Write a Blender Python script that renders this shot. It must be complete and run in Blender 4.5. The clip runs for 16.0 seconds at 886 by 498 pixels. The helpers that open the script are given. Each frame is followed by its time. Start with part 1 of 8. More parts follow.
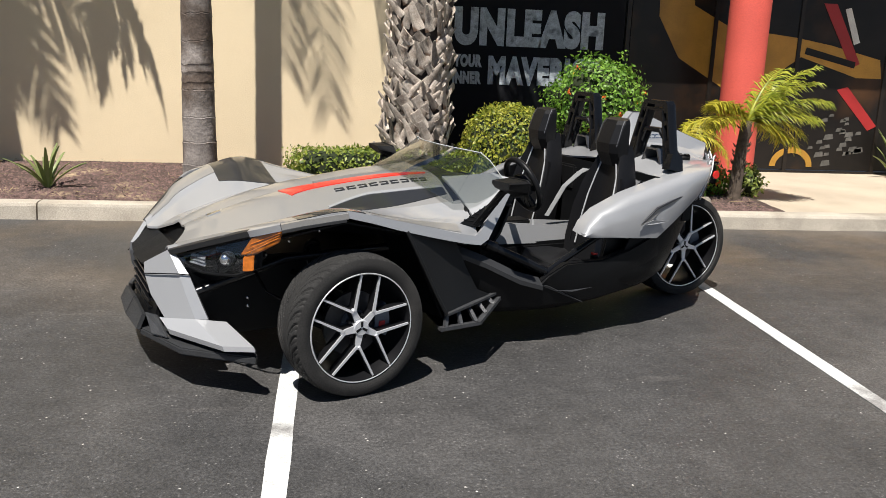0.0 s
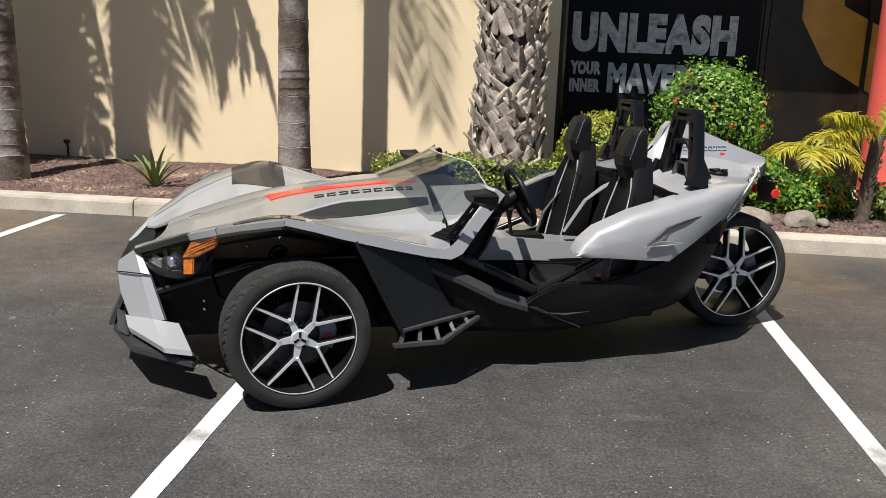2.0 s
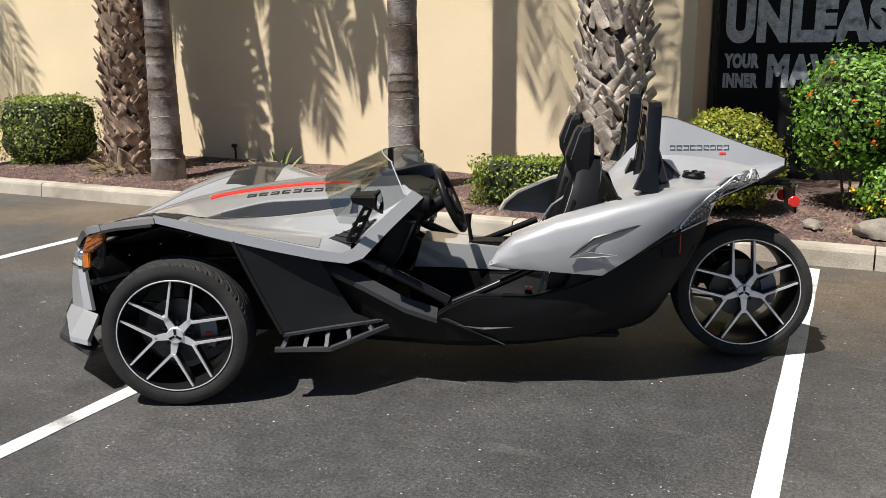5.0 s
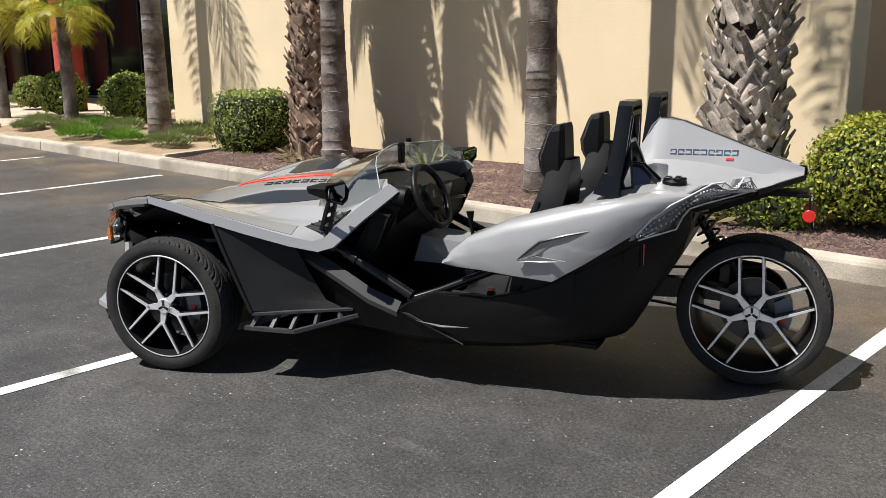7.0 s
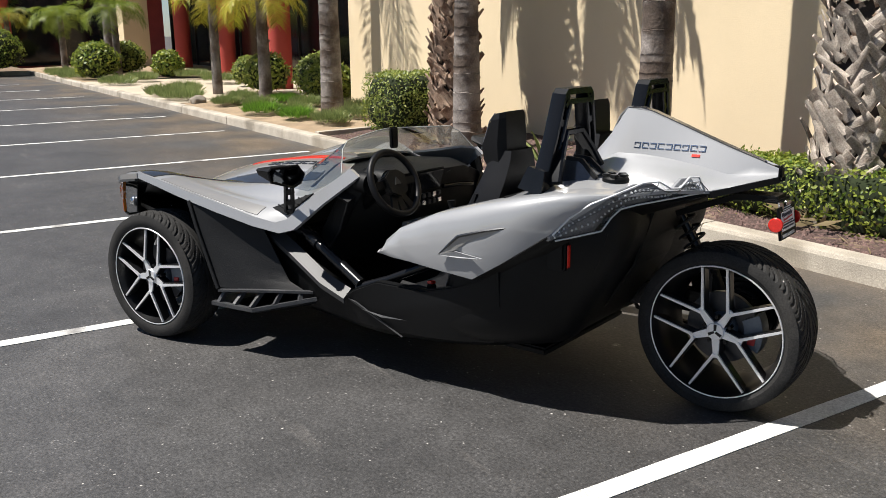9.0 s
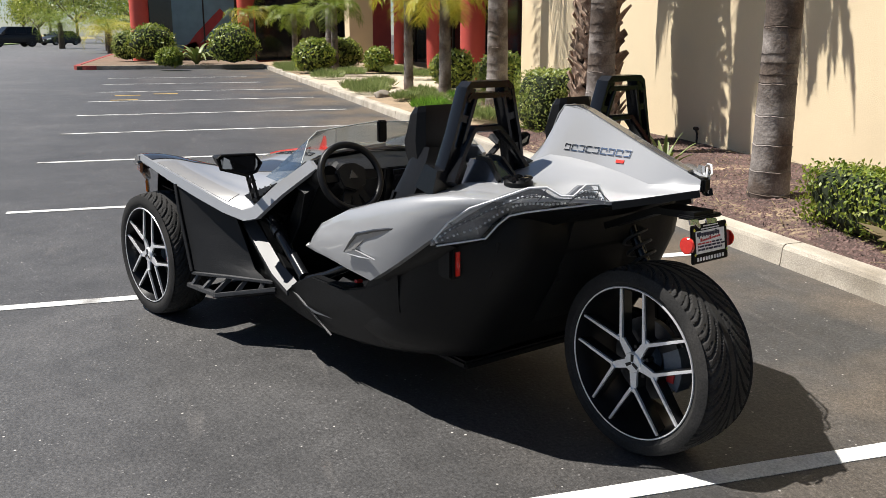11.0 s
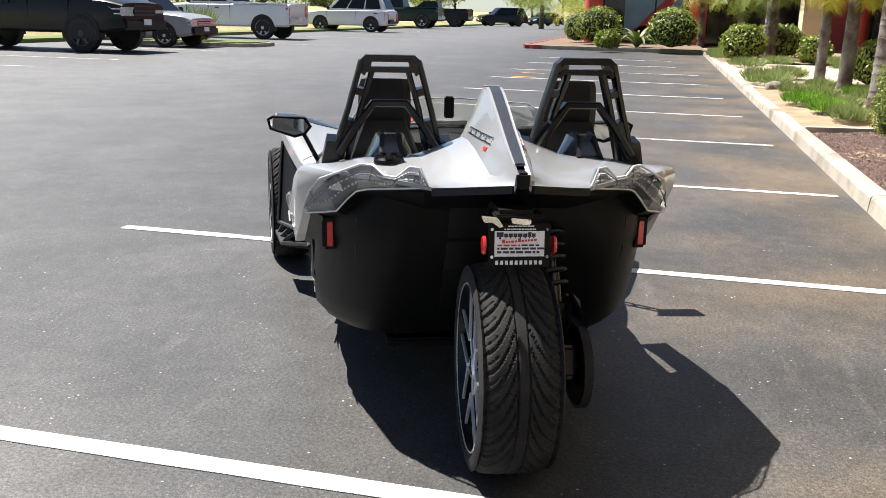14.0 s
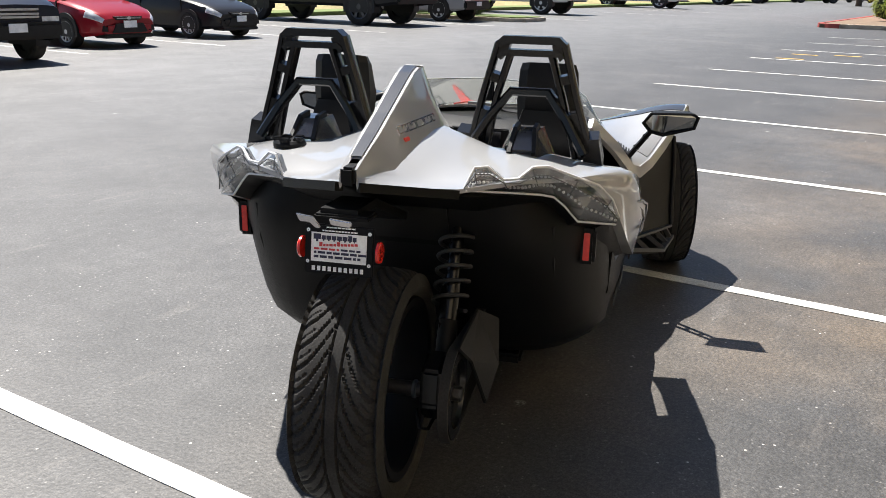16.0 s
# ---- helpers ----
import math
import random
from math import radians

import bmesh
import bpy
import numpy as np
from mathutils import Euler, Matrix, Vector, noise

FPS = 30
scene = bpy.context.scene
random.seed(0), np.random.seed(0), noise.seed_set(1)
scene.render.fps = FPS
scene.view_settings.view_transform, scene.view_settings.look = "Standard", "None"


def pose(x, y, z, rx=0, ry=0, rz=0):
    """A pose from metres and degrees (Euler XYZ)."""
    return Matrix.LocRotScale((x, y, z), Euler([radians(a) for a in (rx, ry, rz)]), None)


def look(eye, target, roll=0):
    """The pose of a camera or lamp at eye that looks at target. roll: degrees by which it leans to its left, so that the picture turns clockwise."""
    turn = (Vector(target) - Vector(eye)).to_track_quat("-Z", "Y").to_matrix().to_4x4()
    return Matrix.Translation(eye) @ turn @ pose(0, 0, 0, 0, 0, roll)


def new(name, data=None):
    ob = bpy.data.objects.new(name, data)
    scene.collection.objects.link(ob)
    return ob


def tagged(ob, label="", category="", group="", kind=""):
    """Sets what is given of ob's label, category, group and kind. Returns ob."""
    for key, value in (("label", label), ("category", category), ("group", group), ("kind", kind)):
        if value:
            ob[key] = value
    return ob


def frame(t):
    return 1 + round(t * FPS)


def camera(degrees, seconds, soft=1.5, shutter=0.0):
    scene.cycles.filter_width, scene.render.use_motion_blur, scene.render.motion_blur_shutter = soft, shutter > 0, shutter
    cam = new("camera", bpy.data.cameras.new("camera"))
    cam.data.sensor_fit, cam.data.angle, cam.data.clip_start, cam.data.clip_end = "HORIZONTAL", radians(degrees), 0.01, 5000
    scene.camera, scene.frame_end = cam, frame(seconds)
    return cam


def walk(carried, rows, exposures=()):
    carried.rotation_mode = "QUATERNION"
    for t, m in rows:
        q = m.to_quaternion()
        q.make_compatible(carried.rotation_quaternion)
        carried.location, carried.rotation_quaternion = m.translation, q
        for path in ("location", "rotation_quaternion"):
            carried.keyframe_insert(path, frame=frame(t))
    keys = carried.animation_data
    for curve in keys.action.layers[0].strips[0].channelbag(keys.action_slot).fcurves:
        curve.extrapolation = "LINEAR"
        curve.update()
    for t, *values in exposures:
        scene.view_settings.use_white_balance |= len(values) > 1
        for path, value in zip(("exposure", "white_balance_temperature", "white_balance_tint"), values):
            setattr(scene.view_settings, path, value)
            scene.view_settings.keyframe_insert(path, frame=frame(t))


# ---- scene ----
cam = camera(53.6, 16.0, soft=0.7)
PATH = [
    (0, (0.192, -4.679, 1.586), (0.446, -2.747, 1.134), 2.3),
    (0.5, (0.420, -4.619, 1.570), (0.533, -2.674, 1.117), 2.2),
    (1, (0.703, -4.529, 1.598), (0.696, -2.577, 1.159), 1.5),
    (1.5, (1.030, -4.518, 1.598), (0.924, -2.569, 1.162), 1.8),
    (2, (1.314, -4.465, 1.598), (1.116, -2.526, 1.149), 2.0),
    (2.5, (1.594, -4.332, 1.598), (1.305, -2.406, 1.143), 1.4),
    (3, (1.890, -4.236, 1.591), (1.481, -2.332, 1.135), 0.8),
    (3.5, (2.229, -4.185, 1.605), (1.713, -2.308, 1.147), 1.1),
    (4, (2.468, -4.056, 1.582), (1.860, -2.205, 1.128), 1.0),
    (6.5, (3.854, -3.209, 1.555), (2.648, -1.674, 1.118), -1.2),
    (7, (4.134, -2.978, 1.542), (2.806, -1.550, 1.098), -0.5),
    (7.5, (4.312, -2.708, 1.528), (2.901, -1.370, 1.062), -0.1),
    (8, (4.480, -2.450, 1.531), (2.981, -1.210, 1.068), 0.1),
    (8.5, (4.700, -2.164, 1.536), (3.106, -1.050, 1.069), -0.5),
    (9, (4.838, -1.903, 1.538), (3.186, -0.883, 1.058), -0.6),
    (11.5, (5.290, -0.316, 1.480), (3.382, 0.055, 1.009), 0.4),
    (12, (5.386, 0.049, 1.483), (3.450, 0.215, 1.010), 0.8),
    (12.5, (5.357, 0.366, 1.454), (3.418, 0.371, 0.966), 0.7),
    (13, (5.310, 0.687, 1.477), (3.375, 0.582, 0.984), 1.4),
    (13.5, (5.275, 1.052, 1.476), (3.362, 0.774, 0.965), 1.7),
    (14, (5.186, 1.333, 1.468), (3.307, 0.886, 0.949), 1.3),
    (14.5, (4.991, 1.603, 1.462), (3.149, 1.012, 0.956), 1.7),
    (15, (4.820, 1.915, 1.464), (3.057, 1.130, 0.938), 1.1),
    (15.5, (4.628, 2.176, 1.487), (2.953, 1.236, 0.931), 0.7),
    (16, (4.378, 2.340, 1.476), (2.761, 1.317, 0.893), 1.3),
]
EXPOSURES = [(0.0, 0.6), (6.5, 0.64), (9.0, 0.7), (11.5, 0.80), (12.5, 0.90), (13.5, 1.16), (14.5, 1.28), (16.0, 1.30)]
walk(cam, [(t, look(eye, target, roll)) for t, eye, target, roll in PATH], EXPOSURES)

# ---- daylight ----
SUN_ELEVATION, SUN_AZIMUTH = 62.0, 204.0
world = bpy.data.worlds.new("daylight")
scene.world = world
world.use_nodes = True
sky = world.node_tree.nodes.new("ShaderNodeTexSky")
sky.sky_type, sky.sun_disc = "NISHITA", False
sky.air_density, sky.dust_density = 0.7, 0.3
sky.sun_elevation, sky.sun_rotation = radians(SUN_ELEVATION), radians(SUN_AZIMUTH)
backdrop_node = world.node_tree.nodes["Background"]
world.node_tree.links.new(sky.outputs[0], backdrop_node.inputs[0])
backdrop_node.inputs[1].default_value = 0.05
sun = new("sun", bpy.data.lights.new("sun", "SUN"))
sun.data.energy, sun.data.angle, sun.data.color = 5.0, radians(0.53), (1.0, 0.96, 0.90)
flat = math.cos(radians(SUN_ELEVATION))
sun_from = Vector((math.sin(radians(SUN_AZIMUTH)) * flat, math.cos(radians(SUN_AZIMUTH)) * flat, math.sin(radians(SUN_ELEVATION))))
sun.matrix_world = look(sun_from * 40, (0, 0, 0))


# ---- materials ----
def surf(name, base, rough=0.6, metal=0.0, var=0.15, scale=6.0, fine=90.0, fine_var=0.08, bump=0.0, second=None, patch=0.0, coat=0.0, spread=0.0, bump_scale=None, spec=0.5):
    """A principled material with coarse and fine noise in its colour, and relief. second: a colour that comes through in patches."""
    m = bpy.data.materials.new(name)
    m.use_nodes = True
    tree = m.node_tree
    n, l = tree.nodes, tree.links
    b = n["Principled BSDF"]
    b.inputs["Roughness"].default_value, b.inputs["Metallic"].default_value = rough, metal
    b.inputs["Coat Weight"].default_value = coat
    b.inputs["Specular IOR Level"].default_value = spec
    b.inputs["Coat Roughness"].default_value = 0.06
    co = n.new("ShaderNodeTexCoord")
    big, small = n.new("ShaderNodeTexNoise"), n.new("ShaderNodeTexNoise")
    big.inputs["Scale"].default_value, small.inputs["Scale"].default_value = scale, fine
    big.inputs["Detail"].default_value, small.inputs["Detail"].default_value = 5, 2
    for t in (big, small):
        l.new(co.outputs["Object"], t.inputs["Vector"])
    ramp = n.new("ShaderNodeMapRange")
    ramp.inputs[1].default_value, ramp.inputs[2].default_value = 0.3, 0.7
    ramp.inputs[3].default_value, ramp.inputs[4].default_value = 1 - var, 1 + var
    l.new(big.outputs["Fac"], ramp.inputs[0])
    ramp2 = n.new("ShaderNodeMapRange")
    ramp2.inputs[1].default_value, ramp2.inputs[2].default_value = 0.3, 0.7
    ramp2.inputs[3].default_value, ramp2.inputs[4].default_value = 1 - fine_var, 1 + fine_var
    l.new(small.outputs["Fac"], ramp2.inputs[0])
    mul = n.new("ShaderNodeMath")
    mul.operation = "MULTIPLY"
    l.new(ramp.outputs[0], mul.inputs[0]), l.new(ramp2.outputs[0], mul.inputs[1])
    last = mul
    if spread:
        info = n.new("ShaderNodeObjectInfo")
        geo = n.new("ShaderNodeNewGeometry")
        add = n.new("ShaderNodeMath")
        add.operation = "ADD"
        l.new(info.outputs["Random"], add.inputs[0]), l.new(geo.outputs["Random Per Island"], add.inputs[1])
        r3 = n.new("ShaderNodeMapRange")
        r3.inputs[1].default_value, r3.inputs[2].default_value = 0.3, 1.7
        r3.inputs[3].default_value, r3.inputs[4].default_value = 1 - spread, 1 + spread
        l.new(add.outputs[0], r3.inputs[0])
        mul2 = n.new("ShaderNodeMath")
        mul2.operation = "MULTIPLY"
        l.new(mul.outputs[0], mul2.inputs[0]), l.new(r3.outputs[0], mul2.inputs[1])
        last = mul2
    mix = n.new("ShaderNodeMix")
    mix.data_type = "RGBA"
    mix.inputs[6].default_value = (*base, 1)
    mix.inputs[7].default_value = (*(second or base), 1)
    if second:
        pn = n.new("ShaderNodeTexNoise")
        pn.inputs["Scale"].default_value, pn.inputs["Detail"].default_value = scale * 0.45, 6
        l.new(co.outputs["Object"], pn.inputs["Vector"])
        pr = n.new("ShaderNodeMapRange")
        pr.inputs[1].default_value, pr.inputs[2].default_value = 0.62 - patch * 0.3, 0.75 - patch * 0.3
        l.new(pn.outputs["Fac"], pr.inputs[0])
        l.new(pr.outputs[0], mix.inputs[0])
    else:
        mix.inputs[0].default_value = 0.0
    scl = n.new("ShaderNodeVectorMath")
    scl.operation = "SCALE"
    l.new(mix.outputs[2], scl.inputs[0]), l.new(last.outputs[0], scl.inputs[3])
    l.new(scl.outputs[0], b.inputs["Base Color"])
    if bump:
        bp = n.new("ShaderNodeBump")
        bp.inputs["Strength"].default_value, bp.inputs["Distance"].default_value = min(1.0, bump), 0.01
        src = small
        if bump_scale:
            src = n.new("ShaderNodeTexNoise")
            src.inputs["Scale"].default_value, src.inputs["Detail"].default_value = bump_scale, 3
            l.new(co.outputs["Object"], src.inputs["Vector"])
        l.new(src.outputs["Fac"], bp.inputs["Height"])
        l.new(bp.outputs[0], b.inputs["Normal"])
    return m


def leaf_mat(name, dark, light, rough=0.45, through_light=0.35):
    """Leaves: colour by leaf between two tones, with light coming through them."""
    m = bpy.data.materials.new(name)
    m.use_nodes = True
    n, l = m.node_tree.nodes, m.node_tree.links
    b, out = n["Principled BSDF"], n["Material Output"]
    b.inputs["Roughness"].default_value = rough
    geo, info = n.new("ShaderNodeNewGeometry"), n.new("ShaderNodeObjectInfo")
    mix = n.new("ShaderNodeMix")
    mix.data_type = "RGBA"
    mix.inputs[6].default_value, mix.inputs[7].default_value = (*dark, 1), (*light, 1)
    l.new(geo.outputs["Random Per Island"], mix.inputs[0])
    l.new(mix.outputs[2], b.inputs["Base Color"])
    tr = n.new("ShaderNodeBsdfTranslucent")
    l.new(mix.outputs[2], tr.inputs[0])
    ms = n.new("ShaderNodeMixShader")
    ms.inputs[0].default_value = through_light
    l.new(b.outputs[0], ms.inputs[1]), l.new(tr.outputs[0], ms.inputs[2])
    l.new(ms.outputs[0], out.inputs[0])
    return m


def glass_mat(name, tint, rough=0.02, clear=0.85):
    """Thin clear sheet: mostly see-through, glossy by angle."""
    m = bpy.data.materials.new(name)
    m.use_nodes = True
    n, l = m.node_tree.nodes, m.node_tree.links
    n.remove(n["Principled BSDF"])
    tr, gl, ms, fr = n.new("ShaderNodeBsdfTransparent"), n.new("ShaderNodeBsdfGlossy"), n.new("ShaderNodeMixShader"), n.new("ShaderNodeLayerWeight")
    tr.inputs[0].default_value = (*tint, 1)
    gl.inputs["Roughness"].default_value = rough
    fr.inputs[0].default_value = 0.5
    pw = n.new("ShaderNodeMath")
    pw.operation = "POWER"
    pw.inputs[1].default_value = 4.0
    k = n.new("ShaderNodeMath")
    k.operation = "MULTIPLY_ADD"
    k.inputs[1].default_value, k.inputs[2].default_value = 0.7, 0.03 + (1 - clear) * 0.3
    l.new(fr.outputs["Facing"], pw.inputs[0]), l.new(pw.outputs[0], k.inputs[0]), l.new(k.outputs[0], ms.inputs[0])
    l.new(tr.outputs[0], ms.inputs[1]), l.new(gl.outputs[0], ms.inputs[2])
    l.new(ms.outputs[0], n["Material Output"].inputs[0])
    return m


def asphalt_mat():
    m = bpy.data.materials.new("asphalt")
    m.use_nodes = True
    n, l = m.node_tree.nodes, m.node_tree.links
    b = n["Principled BSDF"]
    b.inputs["Roughness"].default_value = 0.54
    b.inputs["Specular IOR Level"].default_value = 0.52
    co = n.new("ShaderNodeTexCoord")

    def tex(scale, detail=4):
        t = n.new("ShaderNodeTexNoise")
        t.inputs["Scale"].default_value, t.inputs["Detail"].default_value = scale, detail
        l.new(co.outputs["Object"], t.inputs["Vector"])
        return t

    def span(src, a, b_, c, d):
        r = n.new("ShaderNodeMapRange")
        for i, v in enumerate((a, b_, c, d)):
            r.inputs[i + 1].default_value = v
        l.new(src, r.inputs[0])
        return r.outputs[0]

    def times(a, b_):
        k = n.new("ShaderNodeMath")
        k.operation = "MULTIPLY"
        l.new(a, k.inputs[0]), l.new(b_, k.inputs[1])
        return k.outputs[0]

    def blend(fac, a, b_):
        k = n.new("ShaderNodeMix")
        k.data_type = "RGBA"
        l.new(fac, k.inputs[0])
        for i, v in ((6, a), (7, b_)):
            if isinstance(v, tuple):
                k.inputs[i].default_value = (*v, 1)
            else:
                l.new(v, k.inputs[i])
        return k.outputs[2]

    wide, mid, blotch, grain, pebble = tex(0.22, 6), tex(1.6, 8), tex(9, 6), tex(170, 2), tex(62, 3)
    shade = times(span(wide.outputs["Fac"], 0.35, 0.65, 0.91, 1.09), times(times(times(span(mid.outputs["Fac"], 0.3, 0.7, 0.80, 1.20), span(blotch.outputs["Fac"], 0.3, 0.7, 0.84, 1.16)), span(pebble.outputs["Fac"], 0.3, 0.7, 0.60, 1.40)), span(grain.outputs["Fac"], 0.3, 0.7, 0.55, 1.45)))
    # pale stones in the binder
    vor = n.new("ShaderNodeTexVoronoi")
    vor.inputs["Scale"].default_value = 42
    l.new(co.outputs["Object"], vor.inputs["Vector"])
    sparse = tex(6, 3)
    stone = times(span(vor.outputs["Distance"], 0.10, 0.22, 1.0, 0.0), span(sparse.outputs["Fac"], 0.42, 0.60, 0.05, 0.85))
    col = blend(stone, (0.0515, 0.0500, 0.0495), (0.175, 0.168, 0.162))
    # brown dried-water stains along the gutter, dusty paler tracks
    geo = n.new("ShaderNodeSeparateXYZ")
    l.new(co.outputs["Object"], geo.inputs[0])
    gutter = span(geo.outputs["Y"], 0.2, 2.4, 0.0, 1.0)
    col = blend(times(gutter, span(tex(0.7, 7).outputs["Fac"], 0.40, 0.60, 0.0, 0.85)), col, (0.125, 0.095, 0.066))
    col = blend(span(tex(0.45, 8).outputs["Fac"], 0.55, 0.72, 0.0, 0.42), col, (0.115, 0.108, 0.102))
    col = blend(times(span(tex(2.2, 8).outputs["Fac"], 0.62, 0.74, 0.0, 0.35), span(tex(55, 2).outputs["Fac"], 0.45, 0.6, 0.0, 1.0)), col, (0.13, 0.12, 0.115))
    spot = n.new("ShaderNodeTexVoronoi")
    spot.inputs["Scale"].default_value = 1.1
    l.new(co.outputs["Object"], spot.inputs["Vector"])
    col = blend(times(span(spot.outputs["Distance"], 0.018, 0.034, 1.0, 0.0), span(tex(80, 2).outputs["Fac"], 0.42, 0.56, 0.0, 1.0)), col, (0.42, 0.41, 0.39))
    speck = n.new("ShaderNodeTexVoronoi")
    speck.inputs["Scale"].default_value = 15
    l.new(co.outputs["Object"], speck.inputs["Vector"])
    col = blend(times(span(speck.outputs["Distance"], 0.05, 0.085, 1.0, 0.0), span(tex(3.1, 3).outputs["Fac"], 0.44, 0.56, 0.0, 1.0)), col, (0.46, 0.44, 0.41))
    # faint pale drag marks
    drag = n.new("ShaderNodeTexNoise")
    drag.inputs["Scale"].default_value, drag.inputs["Detail"].default_value = 1.0, 6
    stretch = n.new("ShaderNodeMapping")
    stretch.inputs["Scale"].default_value, stretch.inputs["Rotation"].default_value = (0.9, 7.0, 1.0), (0, 0, 0.5)
    l.new(co.outputs["Object"], stretch.inputs["Vector"]), l.new(stretch.outputs[0], drag.inputs["Vector"])
    col = blend(span(drag.outputs["Fac"], 0.64, 0.74, 0.0, 0.35), col, (0.15, 0.138, 0.128))
    # oil-dark blotches
    col = blend(times(span(tex(1.3, 5).outputs["Fac"], 0.66, 0.74, 0.0, 0.6), span(tex(30, 3).outputs["Fac"], 0.4, 0.6, 0.2, 1.0)), col, (0.018, 0.018, 0.02))
    # the asphalt gets gradually paler from the stalls out to the main lane
    lane = span(geo.outputs["Y"], -10.0, -2.2, 1.0, 0.0)
    col = blend(lane, col, blend(stone, (0.110, 0.108, 0.107), (0.22, 0.215, 0.21)))
    scl = n.new("ShaderNodeVectorMath")
    scl.operation = "SCALE"
    l.new(col, scl.inputs[0]), l.new(shade, scl.inputs[3])
    l.new(scl.outputs[0], b.inputs["Base Color"])
    bp = n.new("ShaderNodeBump")
    bp.inputs["Strength"].default_value, bp.inputs["Distance"].default_value = 0.45, 0.004
    l.new(pebble.outputs["Fac"], bp.inputs["Height"])
    l.new(bp.outputs[0], b.inputs["Normal"])
    return m


ASPHALT = asphalt_mat()
LINE_PAINT = surf("line_paint", (0.60, 0.60, 0.575), 0.75, var=0.14, scale=6, fine=120, fine_var=0.22, second=(0.26, 0.25, 0.24), patch=0.38, bump=0.3)
CONCRETE = surf("concrete", (0.41, 0.365, 0.30), 0.9, var=0.2, scale=3, fine=110, fine_var=0.18, second=(0.26, 0.225, 0.175), patch=0.35, bump=0.35)
WALK_CONCRETE = surf("walk_concrete", (0.47, 0.395, 0.30), 0.85, var=0.14, scale=1.5, fine=120, fine_var=0.08, bump=0.25)
RED_KERB = surf("red_kerb_paint", (0.34, 0.06, 0.05), 0.7, var=0.2, scale=4, fine_var=0.15)
MULCH = surf("mulch_ground", (0.070, 0.044, 0.037), 0.95, second=(0.30, 0.22, 0.14), patch=0.25, var=0.3, scale=4, fine=45, fine_var=0.35, bump=1.0, bump_scale=35)
CHIP = surf("red_lava_chip", (0.115, 0.072, 0.063), 0.95, var=0.15, scale=20, fine=150, fine_var=0.2, spread=0.55, bump=0.5)
SOIL = surf("soil", (0.30, 0.22, 0.14), 0.95, var=0.25, scale=3, fine=60, fine_var=0.2, bump=0.8, bump_scale=30)
ISLAND_SOIL = surf("brown_island_soil", (0.17, 0.12, 0.08), 0.95, var=0.25, scale=3, fine=60, fine_var=0.2, bump=0.8, bump_scale=30)
STUCCO = surf("beige_stucco", (0.74, 0.605, 0.405), 0.9, var=0.045, scale=0.9, fine=190, fine_var=0.05, bump=0.3, second=(0.66, 0.53, 0.34), patch=0.1)
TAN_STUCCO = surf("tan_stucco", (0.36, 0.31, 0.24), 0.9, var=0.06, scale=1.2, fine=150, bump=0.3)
RED_PAINT = surf("coral_column_paint", (0.62, 0.095, 0.07), 0.75, var=0.10, scale=1.6, fine=70, bump=0.15)
DARK_RED = surf("dark_red_paint", (0.46, 0.065, 0.05), 0.7, var=0.1, scale=2)
STORE_GLASS = surf("dark_store_glass", (0.012, 0.012, 0.014), 0.08, var=0.2, scale=1)
FRAME = surf("bronze_window_frame", (0.022, 0.017, 0.014), 0.4, metal=0.4)
BANNER = surf("black_banner", (0.0065, 0.007, 0.009), 0.75, var=0.2, scale=3, second=(0.012, 0.013, 0.015), patch=0.2, spec=0.2)
LETTER = surf("worn_grey_letter", (0.42, 0.47, 0.50), 0.7, var=0.25, scale=16, fine=60, fine_var=0.2, second=(0.16, 0.18, 0.19), patch=0.25)
POSTER_YELLOW = surf("poster_ochre", (0.42, 0.22, 0.03), 0.4, var=0.2, scale=3)
POSTER_DARK = surf("poster_dark", (0.010, 0.008, 0.007), 0.35, var=0.4, scale=2, second=(0.045, 0.022, 0.010), patch=0.3, spec=0.3)
POSTER_RED = surf("poster_red", (0.32, 0.02, 0.02), 0.4, var=0.2, scale=3)
POSTER_GREY = surf("poster_grey", (0.10, 0.095, 0.085), 0.5, var=0.4, scale=9)
POSTER_WHITE = surf("poster_white", (0.6, 0.6, 0.58), 0.5)
POSTER_BLUE = surf("poster_blue", (0.14, 0.24, 0.30), 0.4, var=0.15, scale=1.5)


# ---- mesh tools ----
def part(name, bm, material, parent=None, label="", smooth=0.0):
    """Links a bmesh as one mesh object under a thing or a part."""
    bmesh.ops.recalc_face_normals(bm, faces=bm.faces)
    data = bpy.data.meshes.new(name)
    bm.to_mesh(data)
    bm.free()
    data.materials.append(material)
    if smooth:
        data.shade_smooth()
        data.set_sharp_from_angle(angle=radians(smooth))
    ob = new(name, data)
    if parent:
        ob.parent = parent
    if label:
        ob["label"] = label
    return ob


def thing(name, m, label, category, group="", kind=""):
    ob = new(name)
    ob.empty_display_size = 0.1
    ob.matrix_world = m
    return tagged(ob, label, category, group, kind)


def box(x0, x1, y0, y1, z0, z1, bevel=0.0, bm=None):
    own = bmesh.new()
    bmesh.ops.create_cube(own, size=1)
    for v in own.verts:
        v.co = Vector((x0 + (v.co.x + 0.5) * (x1 - x0), y0 + (v.co.y + 0.5) * (y1 - y0), z0 + (v.co.z + 0.5) * (z1 - z0)))
    if bevel:
        bmesh.ops.bevel(own, geom=own.edges[:], offset=bevel, segments=2, affect="EDGES", clamp_overlap=True)
    return merge(bm, own)


